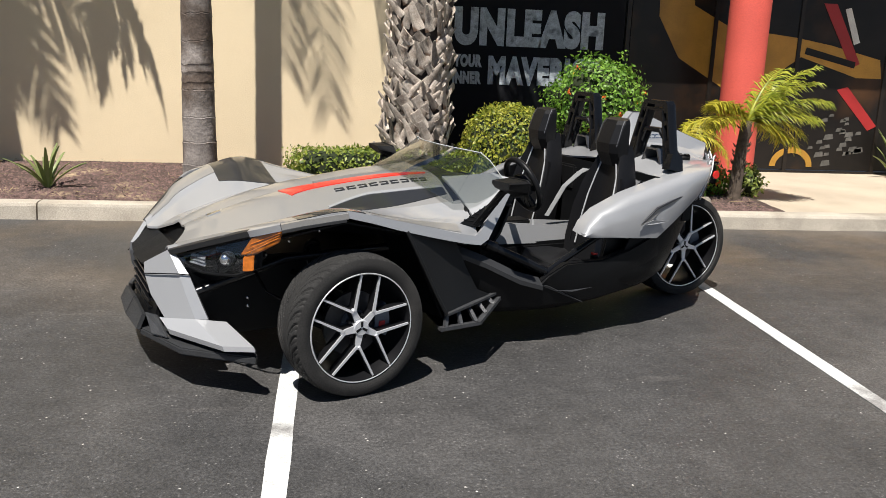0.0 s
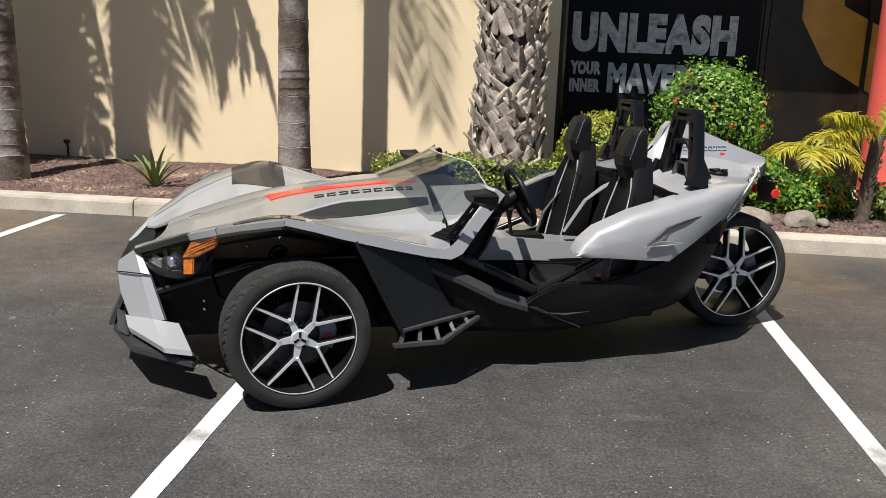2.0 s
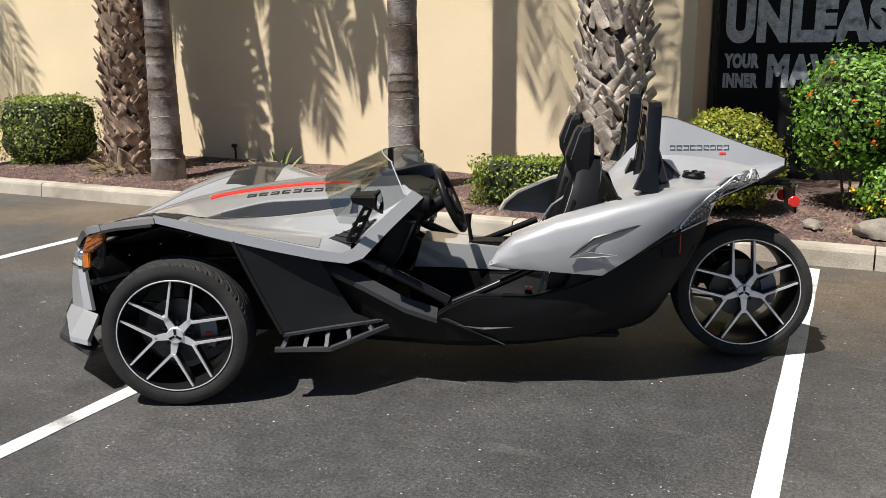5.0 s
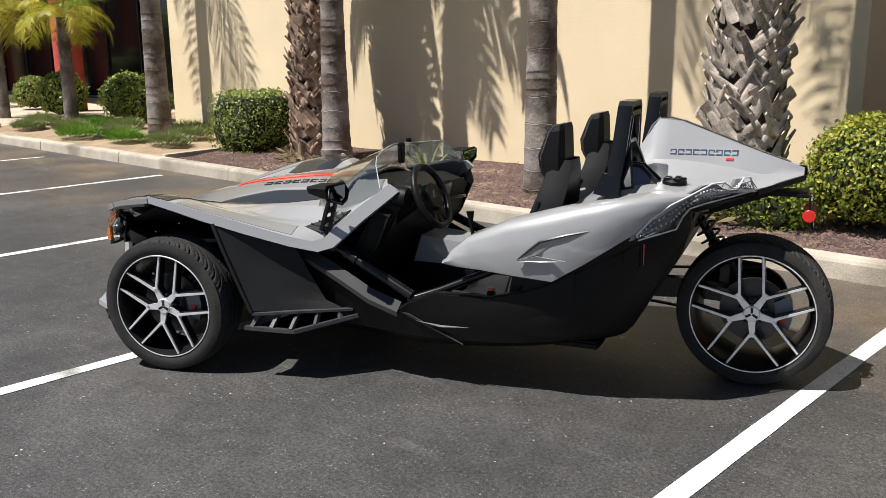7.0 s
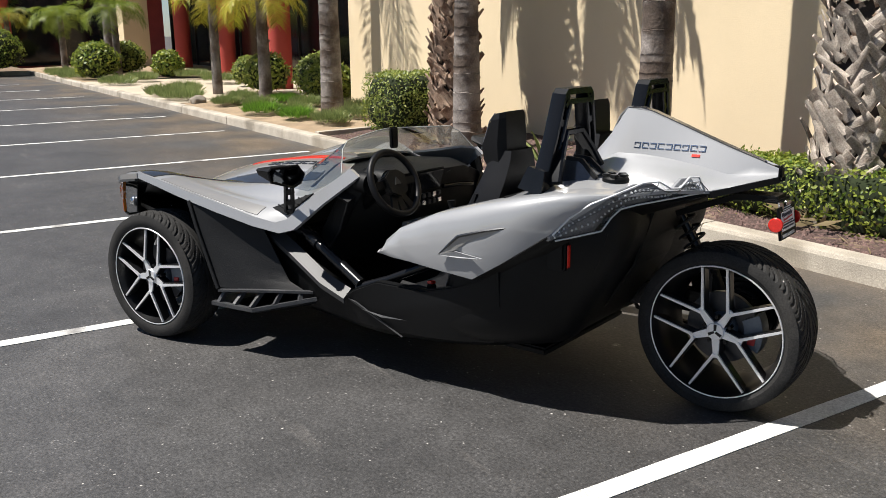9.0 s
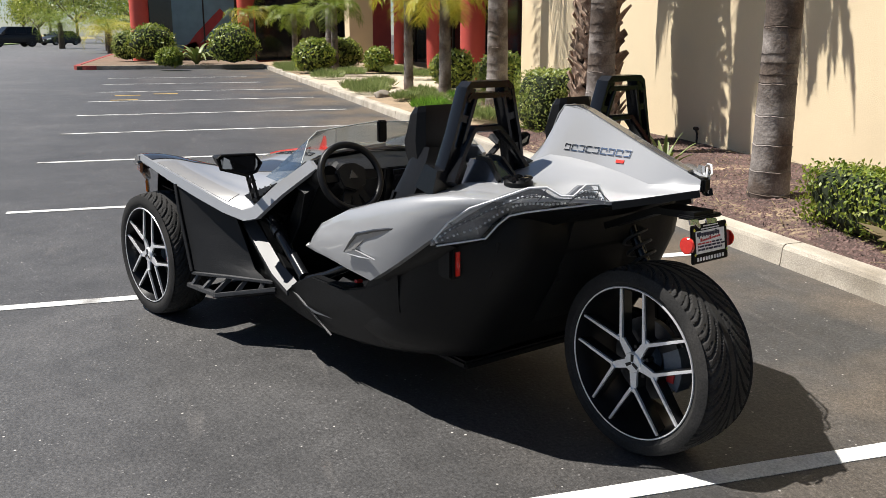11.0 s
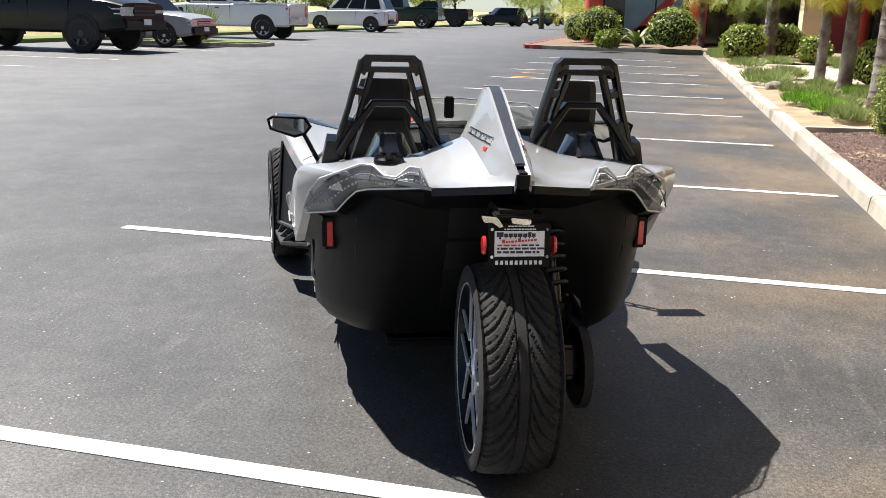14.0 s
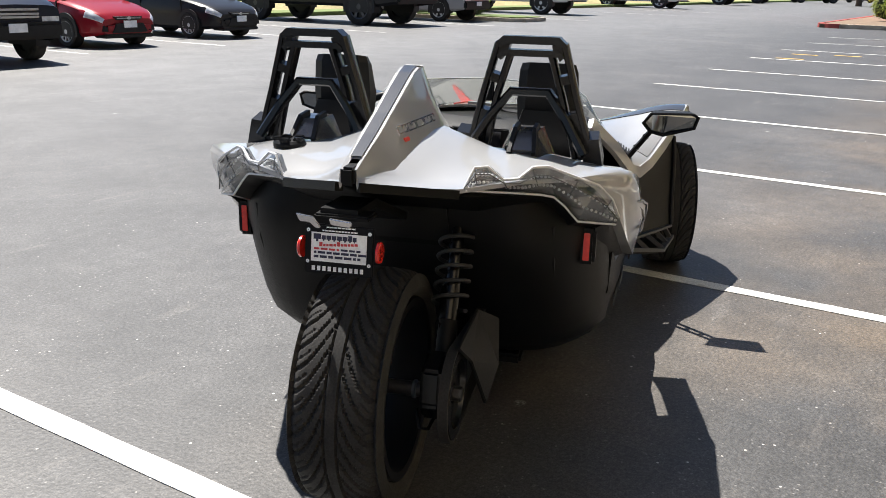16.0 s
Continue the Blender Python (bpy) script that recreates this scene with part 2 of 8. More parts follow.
def merge(bm, own):
    if bm is None:
        return own
    base = len(bm.verts)
    made = [bm.verts.new(v.co) for v in own.verts]
    own.verts.index_update()
    for f in own.faces:
        bm.faces.new([made[v.index] for v in f.verts])
    own.free()
    return bm


def tube(points, radius, sides=10, bm=None, closed=False, cap=True):
    """A round bar along points; radius: one, or one a point."""
    bm = bm or bmesh.new()
    pts = [Vector(p) for p in points]
    rad = radius if isinstance(radius, (list, tuple)) else [radius] * len(pts)
    rings, up = [], None
    for i, p in enumerate(pts):
        a = pts[i - 1] if (i or closed) else p
        b = pts[(i + 1) % len(pts)] if (i < len(pts) - 1 or closed) else p
        d = (b - a).normalized()
        if up is None:
            up = d.orthogonal().normalized()
        up = (up - d * up.dot(d)).normalized()
        side = d.cross(up)
        rings.append([bm.verts.new(p + (up * math.cos(k * math.tau / sides) + side * math.sin(k * math.tau / sides)) * rad[i]) for k in range(sides)])
    pairs = list(zip(rings, rings[1:])) + ([(rings[-1], rings[0])] if closed else [])
    for r, s in pairs:
        for k in range(sides):
            bm.faces.new((r[k], r[(k + 1) % sides], s[(k + 1) % sides], s[k]))
    if cap and not closed:
        bm.faces.new(rings[0][::-1]), bm.faces.new(rings[-1])
    return bm


def sweep(points, profile, bm=None, side_hint=(0, 1, 0), scales=None, cap=True):
    """A bar of any profile [(s, u)] along points; s goes along the side hint, u across it and the way."""
    bm = bm or bmesh.new()
    pts = [Vector(p) for p in points]
    rings = []
    for i, p in enumerate(pts):
        d = (pts[min(i + 1, len(pts) - 1)] - pts[max(i - 1, 0)]).normalized()
        s = Vector(side_hint)
        s = (s - d * s.dot(d)).normalized()
        u = d.cross(s)
        k = scales[i] if scales else 1.0
        rings.append([bm.verts.new(p + s * a * k + u * b * k) for a, b in profile])
    n = len(profile)
    for r, q in zip(rings, rings[1:]):
        for k in range(n):
            bm.faces.new((r[k], r[(k + 1) % n], q[(k + 1) % n], q[k]))
    if cap:
        bm.faces.new(rings[0][::-1]), bm.faces.new(rings[-1])
    return bm


def prism(outline, axis, a, b, bevel=0.0, bm=None):
    """An outline [(u, v)] drawn out along an axis from a to b. x: (y, z); y: (x, z); z: (x, y)."""
    own = bmesh.new()

    def at(u, v, w):
        return {"x": (w, u, v), "y": (u, w, v), "z": (u, v, w)}[axis]

    lo = [own.verts.new(at(u, v, a)) for u, v in outline]
    hi = [own.verts.new(at(u, v, b)) for u, v in outline]
    own.faces.new(lo[::-1]), own.faces.new(hi)
    for i in range(len(lo)):
        j = (i + 1) % len(lo)
        own.faces.new((lo[i], lo[j], hi[j], hi[i]))
    bmesh.ops.recalc_face_normals(own, faces=own.faces)
    if bevel:
        bmesh.ops.bevel(own, geom=own.edges[:], offset=bevel, segments=2, affect="EDGES", clamp_overlap=True)
    return merge(bm, own)


def grid(rows, bm=None):
    """Quads through rows of points, all rows of the same length."""
    bm = bm or bmesh.new()
    vs = [[bm.verts.new(p) for p in r] for r in rows]
    for r, q in zip(vs, vs[1:]):
        for i in range(len(r) - 1):
            bm.faces.new((r[i], r[i + 1], q[i + 1], q[i]))
    return bm


def sheet(rows, thick, bm=None, fine=0):
    """A curved sheet through rows of points, with thickness."""
    own = grid(rows)
    if fine:
        bmesh.ops.subdivide_edges(own, edges=own.edges[:], cuts=fine, use_grid_fill=True, smooth=0.6)
    bmesh.ops.recalc_face_normals(own, faces=own.faces)
    bmesh.ops.solidify(own, geom=own.faces[:], thickness=thick)
    return merge(bm, own)


def shell(rows, offset, bm=None):
    """A closed shell between rows of points and the same rows moved by offset."""
    bm = bm or bmesh.new()
    top = [[bm.verts.new(p) for p in r] for r in rows]
    low = [[bm.verts.new(Vector(p) + offset) for p in r] for r in rows]
    for vs in (top, low):
        for r, q in zip(vs, vs[1:]):
            for i in range(len(r) - 1):
                bm.faces.new((r[i], r[i + 1], q[i + 1], q[i]))
    m, n = len(rows), len(rows[0])
    rim = [(0, i) for i in range(n)] + [(j, n - 1) for j in range(1, m)] + [(m - 1, i) for i in range(n - 2, -1, -1)] + [(j, 0) for j in range(m - 2, 0, -1)]
    for a, b in zip(rim, rim[1:] + rim[:1]):
        bm.faces.new((top[a[0]][a[1]], top[b[0]][b[1]], low[b[0]][b[1]], low[a[0]][a[1]]))
    return bm


def slab(points, thick, bm=None, bevel=0.0):
    """A flat-ish panel with the outline points, given thickness along its normal."""
    own = bmesh.new()
    f = own.faces.new([own.verts.new(p) for p in points])
    f.normal_update()
    nrm = f.normal.copy()
    top = [own.verts.new(v.co + nrm * thick) for v in f.verts]
    vs = list(f.verts)
    own.faces.new(top[::-1])
    for i in range(len(vs)):
        j = (i + 1) % len(vs)
        own.faces.new((vs[i], vs[j], top[j], top[i]))
    bmesh.ops.recalc_face_normals(own, faces=own.faces)
    if bevel:
        bmesh.ops.bevel(own, geom=own.edges[:], offset=bevel, segments=2, affect="EDGES", clamp_overlap=True)
    return merge(bm, own)


def lathe(profile, axis_point=(0, 0, 0), sides=48, bm=None):
    """A body of revolution round the y axis; profile [(radius, y)] closed."""
    bm = bm or bmesh.new()
    rings = []
    for k in range(sides):
        a = k * math.tau / sides
        rings.append([bm.verts.new((axis_point[0] + r * math.cos(a), axis_point[1] + y, axis_point[2] + r * math.sin(a))) for r, y in profile])
    n = len(profile)
    for k in range(sides):
        r, q = rings[k], rings[(k + 1) % sides]
        for i in range(n):
            j = (i + 1) % n
            bm.faces.new((r[i], r[j], q[j], q[i]))
    return bm


def mirrored(bm):
    """The same shape on the other side (y to -y)."""
    out = bm.copy()
    for v in out.verts:
        v.co.y = -v.co.y
    bmesh.ops.reverse_faces(out, faces=out.faces)
    return out


def words(text, size, m, material, name, parent, label="", depth=0.004, wide=1.0, font_shear=0.0, bold=0.05):
    """Lettering as a thin solid mesh."""
    cu = bpy.data.curves.new(name, "FONT")
    cu.body, cu.size, cu.extrude, cu.shear, cu.offset = text, size, depth, font_shear, size * bold
    cu.align_x, cu.align_y = "LEFT", "BOTTOM"
    cu.space_character = 1.12
    tmp = bpy.data.objects.new(name, cu)
    scene.collection.objects.link(tmp)
    bpy.context.view_layer.update()
    data = bpy.data.meshes.new_from_object(tmp.evaluated_get(bpy.context.evaluated_depsgraph_get()))
    bpy.data.objects.remove(tmp)
    xs = [v.co.x for v in data.vertices]
    lo, hi = min(xs), max(xs)
    k = wide / (hi - lo)
    ys = [v.co.y for v in data.vertices]
    ky = size / (max(ys) - min(ys))
    y0 = min(ys)
    for v in data.vertices:
        v.co.x, v.co.y = (v.co.x - lo) * k, (v.co.y - y0) * ky
    data.materials.clear()
    data.materials.append(material)
    ob = new(name, data)
    if parent:
        ob.parent = parent
    ob.matrix_local = m
    if label:
        ob["label"] = label
    return ob


# ---- ground ----
ground = part("ground", grid([[(x, y, 0) for x in (-900, -60, -20, 20, 300)] for y in (-600, -40, -10, 10, 40, 600)]), ASPHALT)
tagged(ground, "dark sealed asphalt of a car park with pale stones and stains", "asphalt", kind="structure")

LINES = [2.805, 0.0, -2.93, -6.1, -9.35, -12.6, -16.2, -19.7, -23.5, -27.4]
for i, x in enumerate(LINES):
    y1 = 2.93 if i < 8 else 2.5
    rows = []
    for k in range(41):
        y = -2.16 - (0.03 * -x if x < -5 else 0) + (y1 + 2.16) * k / 40
        w = 0.046 + 0.004 * noise.noise((x, y * 3, 0))
        rows.append([(x - w, y, 0.004), (x + w, y, 0.004)])
    tagged(part("parking_line", sheet(rows, 0.003), LINE_PAINT), "worn white painted parking stall line on the asphalt", "road marking", "parking stall lines", "structure")

# kerb of cast pieces with joints
KERB_Y = 3.05
kerb = thing("kerb", pose(0, 0, 0), "pale weathered concrete kerb between asphalt and planting", "kerb", kind="structure")


def kerb_piece(x0, x1):
    r = random.Random(int(x0 * 10))
    prof = [(KERB_Y - 0.015, -0.05), (KERB_Y + r.uniform(-0.004, 0.004), 0.115), (KERB_Y + 0.012, 0.138), (KERB_Y + 0.03, 0.145), (KERB_Y + 0.15, 0.148), (KERB_Y + 0.155, -0.05)]
    return prism(prof, "x", x0 + 0.006, x1 - 0.006)


edges = [-31.0, -28, -25, -22, -19, -16, -13.2, -10.4, -7.8, -5.05, -2.3, 0.45, 3.2, 5.95, 8.7, 11.5, 14.3]
for a, b in zip(edges, edges[1:]):
    part("kerb_piece", kerb_piece(a, b), CONCRETE, kerb)


def bed_height(x, y):
    k = min(1.0, max(0.0, (y - KERB_Y - 0.15) / 2.15))
    return 0.115 + 0.075 * k ** 0.8 + 0.025 * noise.noise((x * 0.8, y * 1.1, 3)) + 0.012 * noise.noise((x * 4, y * 4, 7))


def bed(name, x0, x1, y0, y1, material, label, step=0.12):
    nx, ny = int((x1 - x0) / step), int((y1 - y0) / step)
    rows = [[(x0 + (x1 - x0) * i / nx, y0 + (y1 - y0) * j / ny, bed_height(x0 + (x1 - x0) * i / nx, y0 + (y1 - y0) * j / ny)) for i in range(nx + 1)] for j in range(ny + 1)]
    return tagged(part(name, grid(rows), material, smooth=60), label, "planting bed", kind="structure")


bed("mulch_bed", -6.75, 4.6, KERB_Y + 0.15, 5.36, MULCH, "planting bed covered in dark reddish lava chips")
bed("mulch_bed_back", 1.5, 4.6, 5.36, 6.3, MULCH, "planting bed covered in dark reddish lava chips")
bed("soil_bed", -14.2, -6.87, KERB_Y + 0.15, 10.2, SOIL, "bare sandy planting bed with low green cover", 0.2)
mow = prism([(KERB_Y + 0.14, 0.05), (KERB_Y + 0.14, 0.175), (5.36, 0.215), (5.36, 0.05)], "x", -6.87, -6.75)
tagged(part("edging_strip", mow, CONCRETE), "narrow pale concrete edging strip between two beds", "edging", kind="structure")

# walks
tagged(part("pavement", box(4.6, 16, KERB_Y + 0.155, 6.32, -0.05, 0.118, 0.004), WALK_CONCRETE), "sunlit pale concrete walk in front of the shop windows", "pavement", kind="structure")
tagged(part("pavement_far", box(-25, -14.2, KERB_Y + 0.155, 10.2, -0.05, 0.13, 0.004), WALK_CONCRETE), "pale concrete walk leading to the shop entrance", "pavement", kind="structure")
bed("soil_bed_far", -40, -25, KERB_Y + 0.15, 10.2, SOIL, "bare sandy planting bed with shrubs", 0.35)

# ---- building ----
WALL_Y = 5.35
wall = part("wall_front", box(-10.1, 1.5, WALL_Y, WALL_Y + 0.32, -0.2, 6.5), STUCCO)
tagged(wall, "sunlit beige stucco wall of the building", "wall", kind="structure")
tagged(part("wall_return", box(1.3, 1.5, WALL_Y + 0.32, 7.4, -0.2, 6.5), STUCCO), "beige stucco return beside the windows", "wall", kind="structure")
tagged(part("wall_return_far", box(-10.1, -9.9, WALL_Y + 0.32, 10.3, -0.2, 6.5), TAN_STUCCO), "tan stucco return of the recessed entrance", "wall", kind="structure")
tagged(part("wall_upper", box(1.5, 16, WALL_Y, 6.6, 3.15, 6.5), STUCCO), "beige stucco wall over the shop windows", "wall", kind="structure")
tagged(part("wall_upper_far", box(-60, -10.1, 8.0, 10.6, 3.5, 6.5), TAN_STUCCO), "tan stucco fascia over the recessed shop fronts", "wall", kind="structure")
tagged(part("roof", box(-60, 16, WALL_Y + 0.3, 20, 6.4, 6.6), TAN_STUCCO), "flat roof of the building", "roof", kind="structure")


def store_window(name, x0, x1, y, z0, z1, label, splits):
    """Dark glazing with bronze frame, mullions and rails."""
    w = thing(name, pose(0, 0, 0), label, "window", kind="structure")
    xs = [x0, *splits, x1]
    for a, b in zip(xs, xs[1:]):
        part("pane", box(a + 0.025, b - 0.025, y + 0.02, y + 0.035, z0 + 0.05, z1 - 0.05), STORE_GLASS, w)
    for x in xs:
        part("mullion", box(x - 0.028, x + 0.028, y - 0.03, y + 0.06, z0, z1, 0.004), FRAME, w)
    for z in (z0, z1):
        part("rail", box(x0, x1, y - 0.028, y + 0.055, z - 0.03, z + 0.03, 0.004), FRAME, w)
    return w


shop = store_window("window_1", 1.54, 12.2, 6.3, 0.12, 3.15, "tall dark shop windows in bronze frames with printed banners", [3.86, 5.0, 6.15, 7.4, 8.6, 9.8, 11.0])
store_window("window_2", -40.0, -10.0, 10.2, 0.15, 3.5, "dark recessed shop front glazing in bronze frames", [-38, -36, -34, -32, -30, -28, -26, -24, -22, -20, -18, -16, -14, -12])

# banner with lettering inside the first bay
banner = thing("banner", pose(1.6, 6.255, 0.9), "black shop window banner with large worn grey capital letters", "banner")
part("cloth", box(0, 2.2, 0, 0.012, -0.75, 2.2), BANNER, banner)
upright = pose(0, 0, 0, 90, 0, 0)


def row_of_words(text, x, z, size, wide):
    return words(text, size, Matrix.Translation((x, -0.006, z)) @ upright, LETTER, "lettering", banner, depth=0.003, wide=wide, bold=0.07)


row_of_words("UNLEASH", 0.06, 0.70, 0.46, 1.88)
row_of_words("YOUR", 0.06, 0.44, 0.155, 0.36)
row_of_words("INNER", 0.06, 0.235, 0.155, 0.36)
row_of_words("MAVERICK", 0.50, 0.235, 0.355, 1.50)

# printed film over the other bays: plain shapes of a buggy picture
poster = thing("window_poster", pose(0, 6.284, 0), "printed window film with a dark ochre off-road buggy picture", "poster")
part("film", box(3.9, 12.1, 0, 0.006, 0.16, 3.1), POSTER_DARK, poster)


def flat_shape(name, outline, material, lift):
    part(name, prism(outline, "y", -0.004 - lift, -lift), material, poster)


flat_shape("ochre_panel", [(4.22, 2.9), (4.25, 2.05), (4.55, 1.55), (5.3, 1.12), (5.75, 0.98), (5.9, 1.4), (6.2, 1.62), (7.0, 1.38), (7.35, 1.38), (7.3, 1.62), (6.6, 1.78), (6.1, 1.86), (5.2, 1.95), (4.7, 2.2), (4.6, 2.9)], POSTER_YELLOW, 0.0)
flat_shape("red_arm", [(6.42, 2.3), (6.6, 2.3), (7.02, 1.56), (6.9, 1.5)], POSTER_RED, 0.004)
flat_shape("red_strut", [(6.75, 1.22), (6.9, 1.26), (7.38, 0.76), (7.26, 0.70)], POSTER_RED, 0.004)
flat_shape("logo_block", [(6.24, 1.66), (6.95, 1.50), (6.96, 1.58), (6.26, 1.745)], POSTER_DARK, 0.005)
flat_shape("logo_block", [(6.72, 2.24), (6.80, 2.26), (6.98, 1.83), (6.90, 1.80)], POSTER_WHITE, 0.006)
flat_shape("ochre_shoulder", [(7.2, 2.9), (7.5, 2.9), (8.6, 2.3), (8.4, 1.9), (7.6, 2.2)], POSTER_YELLOW, 0.0)
ring = [(6.24 + 0.30 * math.cos(a), 0.20 + 0.26 * math.sin(a)) for a in np.linspace(0, math.pi, 14)]
ring += [(6.24 + 0.22 * math.cos(a), 0.20 + 0.18 * math.sin(a)) for a in np.linspace(math.pi, 0, 14)]
flat_shape("rim_arc", ring, POSTER_YELLOW, 0.004)
rng = random.Random(4)
for k in range(26):
    a = rng.uniform(0, math.tau)
    d = rng.uniform(0.1, 0.42)
    cx, cz, s = 6.85 + d * math.cos(a), 0.58 + d * 0.9 * math.sin(a), rng.uniform(0.03, 0.07)
    flat_shape("tread_block", [(cx - s, cz - s * 0.6), (cx + s, cz - s * 0.3), (cx + s * 0.8, cz + s * 0.7), (cx - s * 0.7, cz + s * 0.5)], POSTER_GREY, 0.004)


def round_column(x, y, r, top, material, label):
    c = thing("column", pose(x, y, 0.1), label, "column", "red columns along the shop fronts", "structure")
    bm = bmesh.new()
    bmesh.ops.create_cone(bm, cap_ends=True, segments=40, radius1=r, radius2=r, depth=top)
    bmesh.ops.translate(bm, verts=bm.verts, vec=(0, 0, top / 2))
    part("shaft", bm, material, c, smooth=40)
    return c


round_column(5.12, 5.62, 0.24, 3.2, RED_PAINT, "coral red round column in front of the shop windows")
for x, y in ((-17.4, 6.85), (-26.5, 8.45), (-33.5, 8.9)):
    round_column(x, y, 0.33, 3.6, DARK_RED, "dark red round column at the recessed shop front")

# ---- three-wheeled roadster ----
def paint_mat(name, base, rough, metal, coat=1.0):
    m = surf(name, base, rough, metal, var=0.03, scale=3, fine=900, fine_var=0.10, coat=coat)
    return m


SILVER = paint_mat("silver_metallic_paint", (0.30, 0.304, 0.314), 0.42, 0.08, 1.0)
GRAPHITE = paint_mat("graphite_paint", (0.030, 0.031, 0.034), 0.40, 0.4)
CHAMPAGNE = paint_mat("titanium_matte_paint", (0.275, 0.268, 0.258), 0.38, 0.22, 0.9)
RED_STRIPE = paint_mat("red_stripe", (0.72, 0.035, 0.02), 0.35, 0.0, 0.6)
TUB = surf("black_moulded_plastic", (0.0045, 0.0047, 0.0052), 0.48, spec=0.18, var=0.15, scale=4, fine=500, fine_var=0.15, bump=0.12)
GRAIN_PLASTIC = surf("grained_black_plastic", (0.0065, 0.0067, 0.0072), 0.5, spec=0.28, var=0.12, scale=5, fine=320, fine_var=0.25, bump=0.18)
TUBE_BLACK = surf("satin_black_steel", (0.0055, 0.0058, 0.0068), 0.24, spec=0.35, var=0.1, scale=8)
TYRE = surf("tyre_rubber", (0.027, 0.0262, 0.0255), 0.8, spec=0.2, var=0.25, scale=7, fine=160, fine_var=0.25, second=(0.045, 0.042, 0.039), patch=0.25, bump=0.15)
RIM_FACE = surf("machined_alloy", (0.80, 0.81, 0.83), 0.36, metal=0.6, var=0.05, scale=20, fine=400)
RIM_BLACK = surf("gloss_black_alloy", (0.008, 0.008, 0.009), 0.3, spec=0.3)
DISC = surf("brake_disc_steel", (0.07, 0.07, 0.075), 0.4, metal=0.8, var=0.15, scale=10)
CALIPER = surf("caliper_grey", (0.11, 0.13, 0.16), 0.45, metal=0.4)
CALIPER_RED = surf("caliper_red", (0.42, 0.02, 0.02), 0.45)
SEAT = surf("black_vinyl", (0.0058, 0.0058, 0.0066), 0.42, spec=0.24, var=0.12, scale=9, fine=260, fine_var=0.2, bump=0.10)
PIPING = surf("grey_piping", (0.38, 0.39, 0.40), 0.6)
LENS = glass_mat("clear_lens", (0.93, 0.94, 0.95), 0.05, 0.95)
SHIELD_GLASS = glass_mat("clear_windscreen", (0.90, 0.91, 0.89), 0.015, 0.62)
AMBER_DEEP = surf("deep_amber_lens", (0.26, 0.075, 0.006), 0.18, var=0.4, scale=40, coat=1.0)
AMBER = surf("amber_lens", (0.50, 0.135, 0.008), 0.2, var=0.35, scale=40, coat=1.0)
RED_LENS = surf("red_reflector", (0.62, 0.02, 0.012), 0.25, var=0.1, scale=40, coat=1.0)
LED = surf("led_clear", (0.60, 0.61, 0.63), 0.3)
TAIL_INNER = surf("smoked_lamp_inner", (0.19, 0.195, 0.205), 0.22, metal=0.25, var=0.12, scale=18, fine=160, fine_var=0.2)
LAMP_HOUSING = surf("lamp_housing", (0.030, 0.032, 0.036), 0.3, metal=0.3)
LAMP_INNER = surf("lamp_reflector", (0.42, 0.43, 0.45), 0.28, metal=0.55, var=0.35, scale=30, fine=90, fine_var=0.35, bump=0.35, bump_scale=70)
SILL = surf("gloss_black_sill", (0.045, 0.046, 0.05), 0.18, spec=0.9, coat=0.6, var=0.1, scale=6)
SILL_CAP = surf("satin_dark_sill", (0.030, 0.031, 0.033), 0.42, spec=0.4, var=0.12, scale=6)
STEP_GREY = surf("pale_step_plastic", (0.045, 0.046, 0.049), 0.45, var=0.2, scale=20, fine=200, fine_var=0.2, bump=0.3)
# mirror colour darkened to stand in for a darker reflection
MIRROR = surf("dimmed_mirror_glass", (0.22, 0.24, 0.26), 0.03, metal=1.0, var=0.0, fine_var=0.0)
CHROME = surf("bright_trim", (0.75, 0.76, 0.77), 0.15, metal=1.0)
BELT = surf("seat_belt", (0.10, 0.10, 0.105), 0.7)
BELT_PALE = surf("pale_belt_webbing", (0.20, 0.205, 0.21), 0.7, fine=300, fine_var=0.2)
RIB_GREY = surf("lamp_rib", (0.12, 0.123, 0.13), 0.25, metal=0.3)
RIM_CLEAR = surf("polished_edge", (0.45, 0.47, 0.46), 0.15)
PLATE_WHITE = surf("dealer_plate_white", (0.84, 0.85, 0.87), 0.5)
PLATE_BLACK = surf("plate_frame_black", (0.006, 0.006, 0.007), 0.5, spec=0.15)
INK_BLUE = surf("ink_navy", (0.02, 0.022, 0.06), 0.5)
INK_RED = surf("ink_red", (0.55, 0.05, 0.06), 0.5)

ROADSTER_POSE = pose(0, 0, 0, 0, 0, 20.5) @ pose(2.6, -0.022, 0, 0, 0, -0.77) @ pose(-2.6, 0, 0)
car = thing("three_wheeler", ROADSTER_POSE, "open two-seat three-wheeled roadster, metallic silver over black, with red hood stripe", "three-wheeler")


def both(name, bm, material, parent=None, label="", smooth=0.0):
    """A part on the left (y < 0) and its twin on the right."""
    twin = mirrored(bm)
    return part(name, bm, material, parent or car, label, smooth), part(name, twin, material, parent or car, label, smooth)


